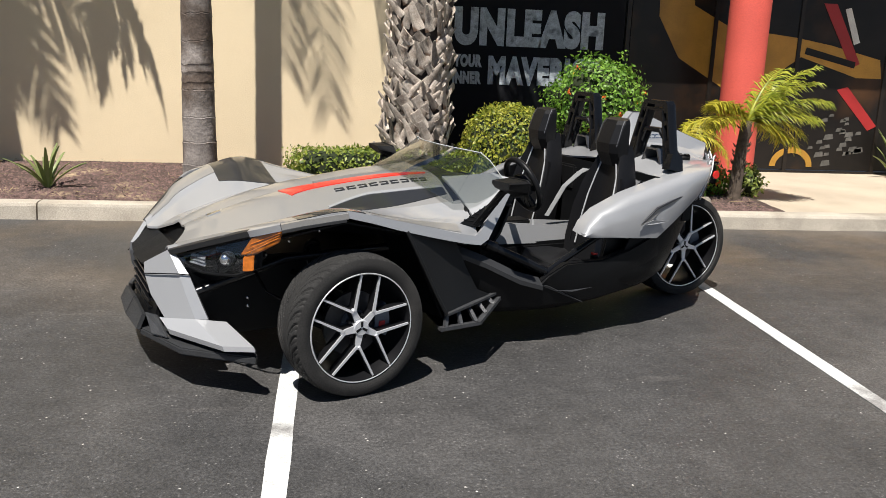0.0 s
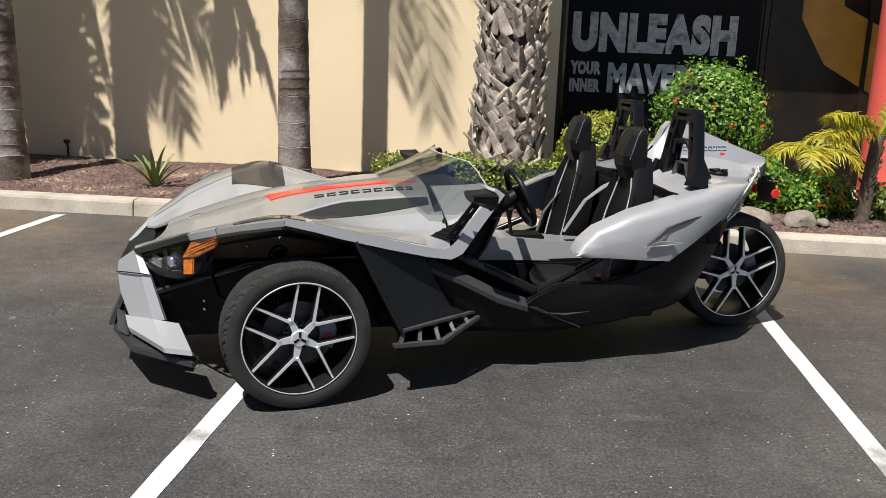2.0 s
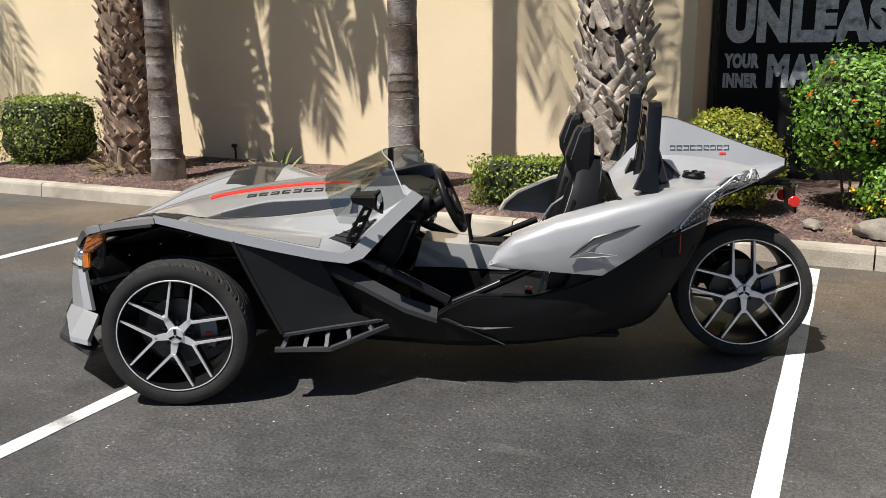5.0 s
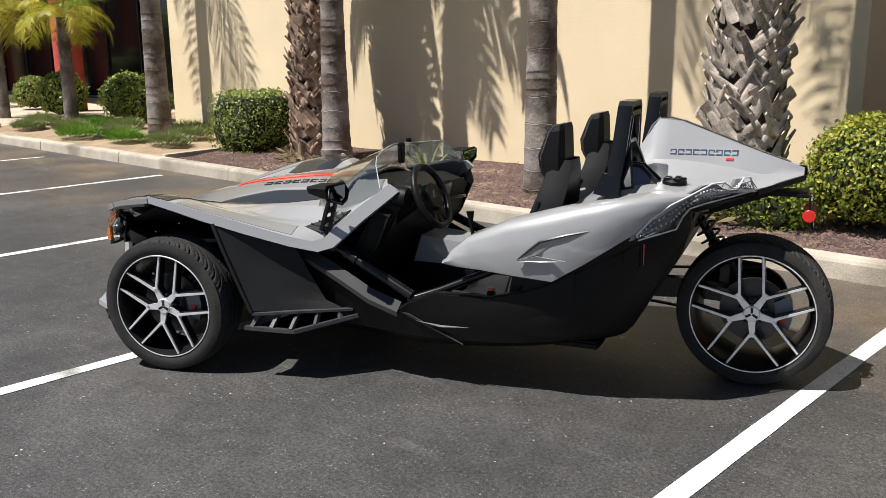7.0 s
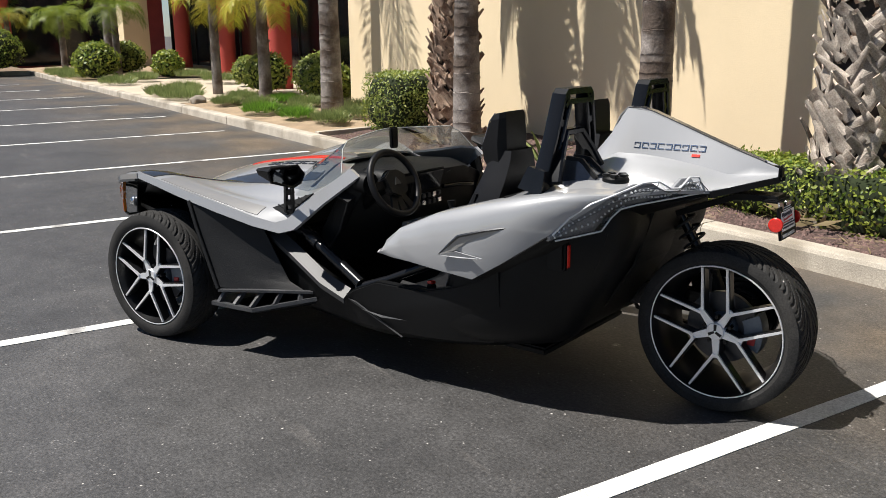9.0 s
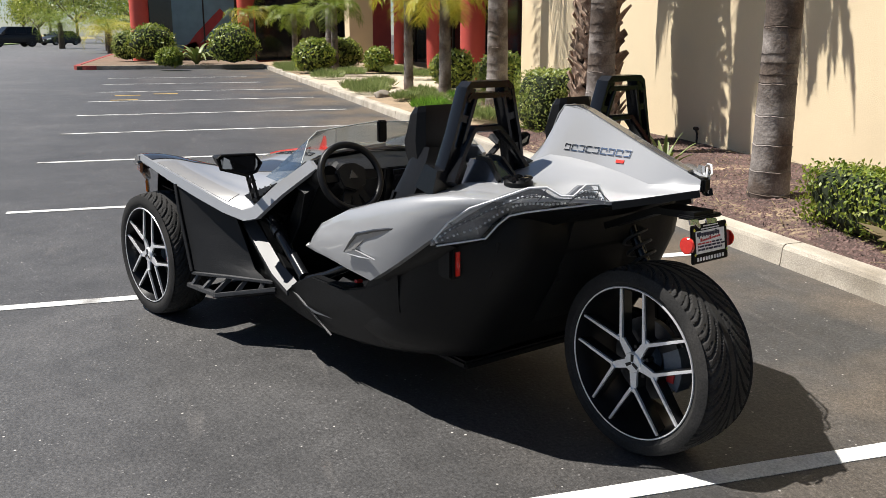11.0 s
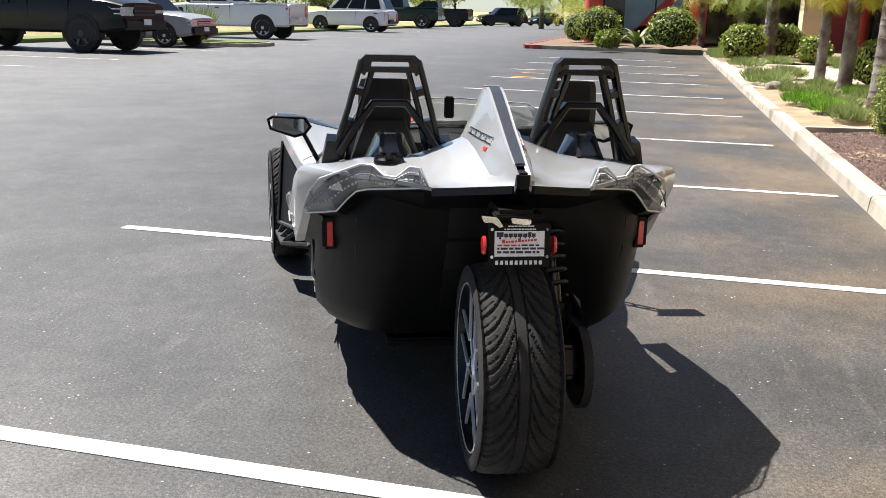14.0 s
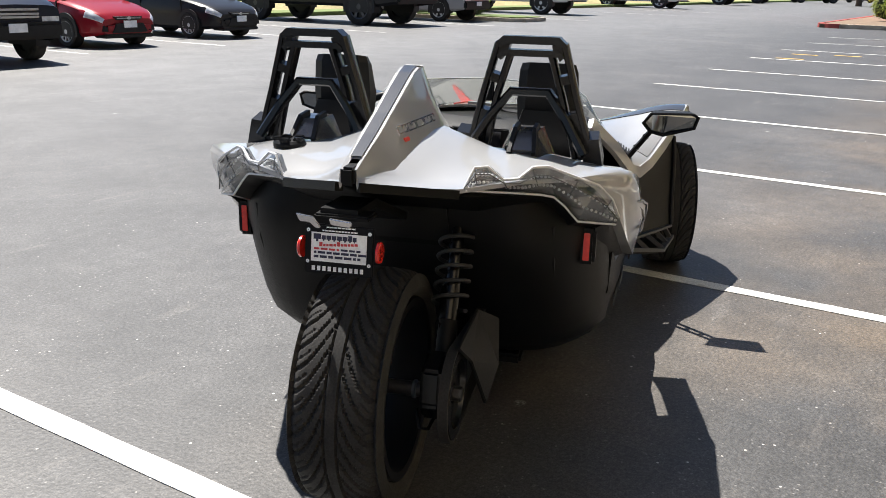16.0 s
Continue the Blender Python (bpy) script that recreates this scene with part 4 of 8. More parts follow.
# front suspension arms, shock and hoses behind the wheels
for s in (-1, 1):
    for pts, r in (([(-0.16, 0.40, 0.26), (0.0, 0.80, 0.24)], 0.016), ([(0.18, 0.40, 0.26), (0.0, 0.80, 0.24)], 0.016), ([(-0.14, 0.42, 0.47), (0.0, 0.78, 0.45)], 0.014), ([(0.16, 0.42, 0.47), (0.0, 0.78, 0.45)], 0.014), ([(-0.05, 0.45, 0.60), (-0.02, 0.70, 0.30)], 0.03), ([(-0.12, 0.42, 0.36), (-0.10, 0.80, 0.35)], 0.011)):
        part("suspension_arm", tube([(x, y * s, z) for x, y, z in pts], r), TUBE_BLACK, car)
    coil = [(-0.055 + 0.03 * k / 120 + 0.042 * math.cos(k * 0.42), s * (0.45 + 0.25 * k / 120), 0.60 - 0.30 * k / 120 + 0.042 * math.sin(k * 0.42)) for k in range(121)]
    part("front_spring", tube(coil, 0.006, 6), TUBE_BLACK, car, smooth=60)
    hose = [(-0.36, s * 0.55, 0.52), (-0.33, s * 0.63, 0.44), (-0.25, s * 0.68, 0.40), (-0.14, s * 0.74, 0.41)]
    part("brake_hose", tube(hose, 0.007, 6), TUBE_BLACK, car, smooth=60)
    for x, z in ((-0.36, 0.60), (-0.20, 0.66), (-0.05, 0.70), (0.12, 0.69), (-0.40, 0.40), (-0.40, 0.36)):
        bolt = bmesh.new()
        bmesh.ops.create_uvsphere(bolt, u_segments=8, v_segments=5, radius=0.009)
        bmesh.ops.translate(bolt, verts=bolt.verts, vec=(x, s * 0.56, z))
        part("bolt", bolt, CHROME, car)
both("frame_rail", tube([(-0.62, -0.46, 0.42), (-0.2, -0.50, 0.56), (0.4, -0.55, 0.60), (0.80, -0.60, 0.60)], 0.022), TUBE_BLACK, smooth=60)
both("splash_guard", sheet([[(0.28, -0.55, 0.68), (0.28, -0.86, 0.73)], [(0.36, -0.50, 0.5), (0.37, -0.86, 0.54)], [(0.50, -0.45, 0.24), (0.48, -0.86, 0.30)]], 0.01), TUB)

# side shields with the slotted steps
shield = sheet([
    [(0.27, -0.870, 0.745), (0.44, -0.800, 0.705), (0.60, -0.72, 0.655)],
    [(0.325, -0.880, 0.620), (0.48, -0.800, 0.56), (0.68, -0.700, 0.50)],
    [(0.42, -0.885, 0.430), (0.56, -0.815, 0.40), (0.76, -0.690, 0.37)],
    [(0.475, -0.890, 0.335), (0.62, -0.810, 0.325), (0.86, -0.670, 0.325)],
], 0.014, fine=2)
both("side_shield", shield, GRAIN_PLASTIC, label="grained black side shield behind the front wheel", smooth=40)
both("shield_trim", tube([(0.265, -0.88, 0.74), (0.325, -0.89, 0.62), (0.42, -0.895, 0.43), (0.475, -0.90, 0.33)], 0.010, 8), GRAIN_PLASTIC, smooth=50)
# step rails and ribs in paler grey, for the light catching their edges
both("step_top", sweep([(0.475, -0.895, 0.322), (0.66, -0.80, 0.328), (0.885, -0.652, 0.325)], [(-0.012, -0.006), (0.012, -0.006), (0.012, 0.006), (-0.012, 0.006)]), STEP_GREY)
both("step_edge", sweep([(0.44, -0.905, 0.258), (0.68, -0.858, 0.250), (0.91, -0.652, 0.298)], [(-0.016, -0.010), (0.016, -0.006), (0.014, 0.007), (-0.016, 0.008)]), STEP_GREY, label="step edge in grey lightened for the light on it")
both("step_floor", sheet([[(0.46, -0.885, 0.236), (0.68, -0.842, 0.230), (0.89, -0.640, 0.268)], [(0.52, -0.58, 0.236), (0.70, -0.55, 0.236), (0.92, -0.52, 0.255)]], 0.010), TUB)
for k in range(5):
    f = (k + 0.35) / 5
    a = Vector((0.47, -0.880, 0.322)).lerp(Vector((0.87, -0.640, 0.324)), f)
    knee = Vector((0.68, -0.858, 0.254))
    b = Vector((0.44, -0.905, 0.262)).lerp(knee, f / 0.5) if f < 0.5 else knee.lerp(Vector((0.91, -0.655, 0.300)), (f - 0.5) / 0.5)
    both("step_rib", sweep([a, b], [(-0.010, -0.009), (0.010, -0.009), (0.010, 0.009), (-0.010, 0.009)]), STEP_GREY)

# lower tub: outline sections (x, bottom half-width, bottom z, belly half-width, belly z, rim half-width, rim z)
TUBS = [
    (0.44, 0.50, 0.24, 0.56, 0.36, 0.57, 0.62),
    (0.62, 0.54, 0.225, 0.61, 0.36, 0.63, 0.575),
    (0.80, 0.57, 0.215, 0.635, 0.33, 0.66, 0.500),
    (1.00, 0.585, 0.21, 0.65, 0.31, 0.685, 0.400),
    (1.14, 0.595, 0.205, 0.66, 0.30, 0.690, 0.362),
    (1.20, 0.60, 0.205, 0.665, 0.31, 0.680, 0.400),
    (1.32, 0.605, 0.205, 0.665, 0.32, 0.665, 0.450),
    (1.58, 0.565, 0.21, 0.658, 0.37, 0.648, 0.450),
    (1.76, 0.53, 0.225, 0.652, 0.42, 0.650, 0.500),
    (1.90, 0.50, 0.245, 0.645, 0.44, 0.648, 0.560),
    (1.97, 0.44, 0.290, 0.634, 0.46, 0.640, 0.615),
]
rows, inner = [], []
for x, wb, zb, wm, zm, wt, zt in TUBS:
    rows.append([(x, -0.30, zb - 0.02), (x, -wb, zb), (x, -(wb + wm) / 2 - 0.012, zb + 0.035), (x, -wm, zm), (x, -(wm + wt) / 2, (zm + zt) / 2), (x, -wt, zt)])
    inner.append([(x, -wt, zt), (x, -wt + 0.03, zt), (x, -wt + 0.06, 0.30), (x, -0.30, 0.27)])
both("tub_side", sheet(rows, -0.012), TUB, label="black moulded lower body side", smooth=32)
both("tub_liner", sheet(inner[1:], 0.006), TUB, smooth=32)
both("side_crease", slab([(1.13, -0.692, 0.362), (1.20, -0.690, 0.345), (1.46, -0.665, 0.220), (1.36, -0.672, 0.262)], 0.008), SILL_CAP)
both("side_blade", slab([(1.235, -0.687, 0.318), (1.36, -0.680, 0.308), (1.50, -0.680, 0.312), (1.36, -0.686, 0.300)], 0.006), SILL_CAP)
sill_in = [(0.60, -0.622, 0.622), (0.80, -0.646, 0.540), (1.00, -0.660, 0.440), (1.15, -0.660, 0.392)]
both("sill_cap", sheet([sill_in, [(x, y - 0.052, z - 0.036) for x, y, z in sill_in], [(x, y - 0.050, z - 0.060) for x, y, z in sill_in]], 0.008), SILL_CAP, label="glossy dark sill facing", smooth=20)
part("cockpit_floor", prism([(0.50, -0.52), (1.50, -0.56), (1.90, -0.42), (1.90, 0.42), (1.50, 0.56), (0.50, 0.52)], "z", 0.235, 0.262), TUB, car)

# rear closing: bulkhead, buttresses and tail underside
barrel = []
for z, w, xr in ((0.262, 0.560, 2.10), (0.285, 0.615, 2.145), (0.33, 0.642, 2.185), (0.40, 0.648, 2.225), (0.50, 0.645, 2.280), (0.60, 0.638, 2.335), (0.70, 0.632, 2.385), (0.78, 0.622, 2.405), (0.86, 0.595, 2.395)):
    near = [(xr - a, -w + b, z) for a, b in ((0.55, 0.012), (0.40, 0.008), (0.30, 0.012), (0.22, 0.038), (0.15, 0.075), (0.085, 0.12), (0.035, 0.175), (0.008, 0.235), (0.012, 0.31), (0.03, 0.42))]
    barrel.append(near + [(x, -y, z) for x, y, z in near[::-1]])
part("rear_body", sheet(barrel, -0.012), TUB, car, "smooth rounded black rear body", 60)
both("body_ridge", sweep([(2.352, -0.47, 0.78), (2.318, -0.475, 0.66), (2.232, -0.475, 0.50), (2.165, -0.465, 0.40), (2.110, -0.44, 0.33)], [(-0.018, -0.006), (0.018, -0.006), (0.010, 0.010), (-0.010, 0.010)]), TUB, smooth=40)
part("rear_channel", sheet([[(2.41, -0.16, 0.84), (2.41, 0.16, 0.84)], [(2.33, -0.17, 0.58), (2.33, 0.17, 0.58)], [(2.20, -0.17, 0.38), (2.20, 0.17, 0.38)]], 0.01), GRAIN_PLASTIC, car)
part("tail_underside", sheet([[(2.22, -0.60, 0.85), (2.62, -0.27, 0.915), (2.80, 0, 0.975), (2.62, 0.27, 0.915), (2.22, 0.60, 0.85)], [(2.20, -0.5, 0.80), (2.40, -0.25, 0.82), (2.48, 0, 0.84), (2.40, 0.25, 0.82), (2.20, 0.5, 0.80)]], 0.012), TUB, car)

# silver rear side panels with their creased scoop
OUT = [(1.390, 0.618), (1.420, 0.674), (1.495, 0.738), (1.68, 0.818), (1.90, 0.880), (2.08, 0.922), (2.28, 0.955)]
LOW = [(1.385, 0.612), (1.46, 0.602), (1.56, 0.598), (1.72, 0.585), (1.89, 0.574), (2.02, 0.655), (2.215, 0.790)]
prow = []
for (xa, za), (xb, zb) in zip(OUT, LOW):
    bulge = 0.015 * math.sin(math.pi * min(1, max(0, (xa - 1.38) / 0.9)))
    taper = 0.055 * max(0, (xa - 1.85) / 0.43) ** 1.5
    ytop, ylow = -0.665 + taper * 0.95, -0.722 + taper
    prow.append([(xa + 0.01, ytop + 0.075, za + 0.004), (xa, ytop - 0.012, za - 0.003), (xa * 0.95 + xb * 0.05, ytop * 0.4 + (-0.714 + taper * 0.6 - bulge) * 0.6 - 0.010, za * 0.94 + zb * 0.06), (xa * 0.8 + xb * 0.2, -0.714 + taper * 0.6 - bulge, za * 0.8 + zb * 0.2), (xa * 0.45 + xb * 0.55, -0.730 + taper * 0.8 - bulge, za * 0.45 + zb * 0.55), (xb, ylow, zb), (xb + 0.01, ylow + 0.05, zb + 0.006)])
prow.append([(2.43, -0.47, 0.955), (2.42, -0.535, 0.949), (2.416, -0.545, 0.945), (2.412, -0.552, 0.941), (2.395, -0.570, 0.926), (2.368, -0.596, 0.905), (2.36, -0.57, 0.90)])
both("rear_side_panel", sheet(prow, 0.012), SILVER, label="silver rear side panel with creased scoop", smooth=48)
fill = [[(xb, -0.722 + 0.055 * max(0, (xa - 1.85) / 0.43) ** 1.5 + 0.03, zb + 0.004), (xb + 0.03, -0.640, zb - 0.012), (xb + 0.05, -0.600, zb - 0.03)] for (xa, za), (xb, zb) in list(zip(OUT, LOW))[3:]]
both("panel_return", sheet(fill, 0.008, fine=1), TUB, smooth=40)
both("crease_line", tube([(1.745, -0.749, 0.664), (1.80, -0.752, 0.712), (1.845, -0.751, 0.751), (1.95, -0.738, 0.782), (2.06, -0.712, 0.806), (2.12, -0.695, 0.818)], [0.003, 0.006, 0.007, 0.006, 0.005, 0.002], 6), GRAPHITE, smooth=50)
both("panel_scoop", slab([(1.742, -0.752, 0.663), (1.845, -0.750, 0.752), (2.06, -0.716, 0.802), (2.10, -0.703, 0.817), (1.885, -0.743, 0.735), (1.825, -0.749, 0.690)], 0.004), CHAMPAGNE)
both("panel_blade", slab([(1.742, -0.750, 0.660), (1.83, -0.752, 0.687), (1.95, -0.740, 0.672), (1.85, -0.748, 0.662)], 0.006), SILVER)

# rear deck with the tall centre fin
half_deck = []
for x, pts in (
    (1.97, [(0.60, 0.895), (0.45, 0.905), (0.26, 0.915), (0.12, 0.93), (0.0, 0.94)]),
    (2.12, [(0.600, 0.930), (0.45, 0.955), (0.26, 0.965), (0.11, 1.01), (0.032, 1.10)]),
    (2.20, [(0.602, 0.930), (0.45, 0.965), (0.26, 0.98), (0.10, 1.04), (0.030, 1.22)]),
    (2.30, [(0.580, 0.938), (0.44, 0.965), (0.25, 0.980), (0.09, 1.04), (0.028, 1.212)]),
    (2.42, [(0.512, 0.942), (0.38, 0.962), (0.22, 0.975), (0.085, 1.03), (0.028, 1.168)]),
    (2.55, [(0.412, 0.958), (0.32, 0.953), (0.18, 0.965), (0.08, 1.01), (0.026, 1.118)]),
    (2.66, [(0.25, 0.944), (0.19, 0.945), (0.13, 0.955), (0.07, 0.985), (0.026, 1.078)]),
    (2.84, [(0.028, 0.975), (0.026, 0.98), (0.025, 0.99), (0.024, 1.0), (0.022, 1.018)]),
):
    half_deck.append([(x, -y, z) for y, z in pts])
both("rear_deck", sheet(half_deck, 0.012, fine=1), SILVER, label="silver rear deck rising into a tall fin", smooth=30)
FIN_LINE = ((2.165, 0.028, 1.178), (2.20, 0.029, 1.219), (2.25, 0.029, 1.222), (2.31, 0.029, 1.208), (2.42, 0.029, 1.167), (2.55, 0.027, 1.117), (2.66, 0.027, 1.077), (2.78, 0.024, 1.036))
part("fin_cap", sheet([[(x, -w, z), (x, w, z)] for x, w, z in FIN_LINE], 0.004), SILVER, car)
part("fin_spine", sheet([[(x, -w * 0.62, z + 0.005), (x, w * 0.62, z + 0.005)] for x, w, z in FIN_LINE[1:]], 0.004), SILL, car, "dark glossy ridge strip on the fin")
part("fin_front", sheet([[(2.12, -0.033, 1.08), (2.12, 0.033, 1.08)], [(2.165, -0.028, 1.185), (2.165, 0.028, 1.185)], [(2.20, -0.028, 1.222), (2.20, 0.028, 1.222)]], 0.004), SILVER, car)
part("fin_tip", box(2.785, 2.852, -0.019, 0.019, 0.975, 1.024, 0.007), TUB, car, "black fin tip")
both("deck_edge", sweep([(2.66, -0.245, 0.928), (2.84, -0.026, 0.972)], [(-0.012, -0.012), (0.012, -0.012), (0.012, 0.012), (-0.012, 0.012)]), TUB)
for s in (-1, 1):
    def fin_y(x, z):
        """Half-width of the fin's flank at x and z."""
        low = np.interp(x, (2.20, 2.30, 2.42, 2.55, 2.66), (0.10, 0.09, 0.085, 0.08, 0.07))
        zl = np.interp(x, (2.20, 2.30, 2.42, 2.55, 2.66), (1.04, 1.04, 1.03, 1.01, 0.985))
        zt = np.interp(x, (2.20, 2.30, 2.42, 2.55, 2.66), (1.22, 1.212, 1.168, 1.118, 1.078))
        return low + (0.028 - low) * min(1, max(0, (z - zl) / (zt - zl)))

    def fin_bar(name, x0, x1, z0, z1, material, label=""):
        pts = [(x, s * (fin_y(x, z) + 0.003), z) for x, z in ((x0, z0), (x1, z0), (x1, z1), (x0, z1))]
        part(name, shell([pts[:2], pts[3:1:-1]], Vector((0, -s * 0.012, 0))), material, car, label)
    for k in range(9):
        x = 2.262 + k * 0.0335
        fin_bar("brand_bar", x, x + 0.027, 1.064, 1.0675, CHROME)
        fin_bar("brand_bar", x + (0.0 if k % 2 else 0.023), x + (0.004 if k % 2 else 0.027), 1.0675, 1.0835, CHROME)
        fin_bar("brand_bar", x + (0.023 if k % 3 else 0.0), x + (0.027 if k % 3 else 0.004), 1.076, 1.0835, CHROME)
        fin_bar("brand_bar", x, x + 0.027, 1.0835, 1.087, CHROME)
    fin_bar("trim_mark", 2.508, 2.540, 1.042, 1.052, RED_STRIPE, "small red trim mark")
# fuel cap on the left deck
cap = lathe([(0.001, 0.02), (0.045, 0.02), (0.052, 0.012), (0.052, 0.0), (0.001, 0.0)], sides=30)
for v in cap.verts:
    v.co = Vector((v.co.x + 2.33, v.co.z - 0.37, v.co.y + 0.968))
part("fuel_cap", cap, TUB, car, "round black fuel cap", 40)
for k in range(5):
    a = math.tau * k / 5
    knob = box(2.315 + 0.036 * math.cos(a), 2.345 + 0.036 * math.cos(a), -0.385 + 0.036 * math.sin(a), -0.355 + 0.036 * math.sin(a), 0.985, 0.998, 0.004)
    part("cap_grip", knob, TUBE_BLACK, car)

# tail lamps with two raised peaks: upper edge, middle and lower edge of the lens
LAMP_TOP = [(2.228, -0.668, 0.790), (2.285, -0.645, 0.858), (2.352, -0.606, 0.912), (2.412, -0.552, 0.942), (2.494, -0.468, 0.987), (2.539, -0.430, 0.991), (2.570, -0.396, 0.963), (2.588, -0.357, 0.961), (2.606, -0.316, 0.998), (2.630, -0.286, 0.998), (2.646, -0.262, 0.945)]
LAMP_LOW = [(2.231, -0.660, 0.766), (2.300, -0.604, 0.784), (2.366, -0.551, 0.802), (2.386, -0.512, 0.850), (2.408, -0.482, 0.880), (2.456, -0.449, 0.896), (2.500, -0.412, 0.906), (2.540, -0.372, 0.915), (2.575, -0.336, 0.922), (2.610, -0.296, 0.930), (2.642, -0.264, 0.936)]
both("lamp_shelf", sheet([[p for p in LAMP_LOW], [(x - 0.07, y + 0.045, z - 0.035) for x, y, z in LAMP_LOW]], 0.008), TUB, smooth=30)


def lamp_rows(s, shift, inset):
    top = [Vector((x, -y * s, z)) for x, y, z in LAMP_TOP]
    low = [Vector((x, -y * s, z)) for x, y, z in LAMP_LOW]
    out = Vector((0.016, 0, 0.004))
    rows = []
    for f, bow in ((0.0, 0.0), (0.3, 0.9), (0.7, 1.0), (1.0, 0.25)):
        rows.append([t.lerp(q, inset + f * (1 - 2 * inset)) + out * bow + shift for t, q in zip(top, low)])
    return rows


for s in (-1, 1):
    lamp = new("tail_lamp")
    lamp.parent = car
    lamp["label"] = "clear angular tail lamp with two raised peaks"
    part("lens", shell(lamp_rows(s, Vector((0, 0, 0)), 0.0), Vector((-0.004, 0, 0))), LENS, lamp)
    part("housing", shell(lamp_rows(s, Vector((-0.028, 0, -0.004)), 0.02), Vector((-0.012, 0, 0))), TAIL_INNER, lamp)
    inner_rows = lamp_rows(s, Vector((-0.018, 0, 0)), 0.12)
    for row in (1, 2):
        pts = inner_rows[row]
        for a_, b_ in zip(pts, pts[1:]):
            for f in (0.1, 0.37, 0.63, 0.9):
                q = a_.lerp(b_, f)
                dot = bmesh.new()
                bmesh.ops.create_icosphere(dot, subdivisions=1, radius=0.0052)
                bmesh.ops.translate(dot, verts=dot.verts, vec=q)
                part("led", dot, LED, lamp)
    edge_pts = lamp_rows(s, Vector((0.002, 0, 0.002)), 0.0)
    part("lens_rib", tube(edge_pts[0], 0.0042, 6), LED, lamp, smooth=40)
    part("lens_rib", tube(edge_pts[1], 0.0018, 6), RIB_GREY, lamp, smooth=40)
    part("lens_rib", tube(edge_pts[3], 0.0034, 6), LED, lamp, smooth=40)
    for k in (1, 3, 5, 7, 9):
        part("lens_rib", tube([edge_pts[0][k], edge_pts[1][k], edge_pts[2][k]], 0.0016, 6), RIB_GREY, lamp)
both("reflector_flange", box(2.16, 2.244, -0.604, -0.548, 0.632, 0.762, 0.010), TUB, label="black flange below the tail lamp")
both("rear_reflector", box(2.2465, 2.2510, -0.586, -0.566, 0.648, 0.738, 0.0015), RED_LENS, label="upright red reflector")

# roll hoops: tall slotted hoop, lower hoop, shoulder blocks
for s in (-1, 1):
    hoop = new("roll_hoop")
    hoop.parent = car
    hoop["label"] = "tall satin black roll hoop with slotted legs"
    c = 0.358 * s

    def across(pts, c=c):
        return [(x, c + y, z) for x, y, z in pts]
    leg = [(-0.010, -0.024), (-0.006, -0.031), (0.006, -0.031), (0.010, -0.024), (0.010, 0.024), (0.006, 0.031), (-0.006, 0.031), (-0.010, 0.024)]
    for sg in (-1, 1):
        outer = sg * 0.21 if sg * s > 0 else sg * 0.195
        for off in (0.0, -0.056):
            part("leg", sweep(across([(2.10, outer + sg * off, 0.945), (2.115, sg * 0.150 + sg * off * 0.8, 1.13), (2.125, sg * 0.103 + sg * off * 0.7, 1.30 if off == 0 else 1.268)]), leg, side_hint=(0, 1, 0)), TUBE_BLACK, hoop, smooth=30)
        line = lambda z, sg=sg, outer=outer: Vector((2.10 + 0.025 * (z - 0.945) / 0.365, c + sg * (np.interp(z, (0.945, 1.13, 1.30), (abs(outer), 0.150, 0.103)) - 0.022), z))
        for z0, z1 in ((0.95, 1.02), (1.02, 1.09), (1.180, 1.205), (1.268, 1.30)):
            part("leg_web", sweep([line(z0), line(z1)], [(-0.016, -0.028), (0.016, -0.028), (0.016, 0.028), (-0.016, 0.028)]), TUBE_BLACK, hoop)
        part("foot", sweep(across([(2.08, sg * 0.215, 0.93), (2.10, sg * 0.205, 1.02)]), [(-0.03, -0.05), (0.026, -0.05), (0.024, 0.045), (-0.03, 0.045)], scales=[1.15, 0.8]), TUBE_BLACK, hoop)
    for z, h in ((1.309, 0.012), (1.270, 0.010)):
        part("crossbar", sweep(across([(2.125, -0.100, z - 0.016), (2.125, -0.086, z), (2.125, 0.086, z), (2.125, 0.100, z - 0.016)]), [(-0.030, -h), (0.030, -h), (0.030, h), (-0.030, h)], side_hint=(1, 0, 0)), TUBE_BLACK, hoop, smooth=30)
    low = across([(2.16, -0.185, 0.965), (2.135, -0.120, 1.07), (2.115, -0.060, 1.148), (2.115, 0.060, 1.148), (2.135, 0.120, 1.07), (2.16, 0.185, 0.965)])
    part("low_hoop", sweep(low, [(-0.028, -0.008), (-0.020, -0.014), (0.020, -0.014), (0.028, -0.008), (0.028, 0.008), (0.020, 0.014), (-0.020, 0.014), (-0.028, 0.008)], side_hint=(1, 0, 0)), TUBE_BLACK, hoop, smooth=30)
    pad = sheet([across([(2.10, -0.09, 0.95), (2.10, -0.05, 1.04), (2.10, 0.05, 1.04), (2.10, 0.09, 0.95)]), across([(2.20, -0.075, 0.955), (2.18, -0.04, 1.035), (2.18, 0.04, 1.035), (2.20, 0.075, 0.955)]), across([(2.27, -0.06, 0.955), (2.25, -0.035, 0.985), (2.25, 0.035, 0.985), (2.27, 0.06, 0.955)])], 0.01)
    part("shoulder_block", pad, SILL, hoop, smooth=30)
    for y in (-0.03, 0.03):
        part("block_ridge", sweep(across([(2.12, y, 1.045), (2.19, y, 1.04), (2.26, y * 1.3, 0.975)]), [(-0.008, -0.008), (0.008, -0.008), (0.006, 0.008), (-0.006, 0.008)]), GRAIN_PLASTIC, hoop)

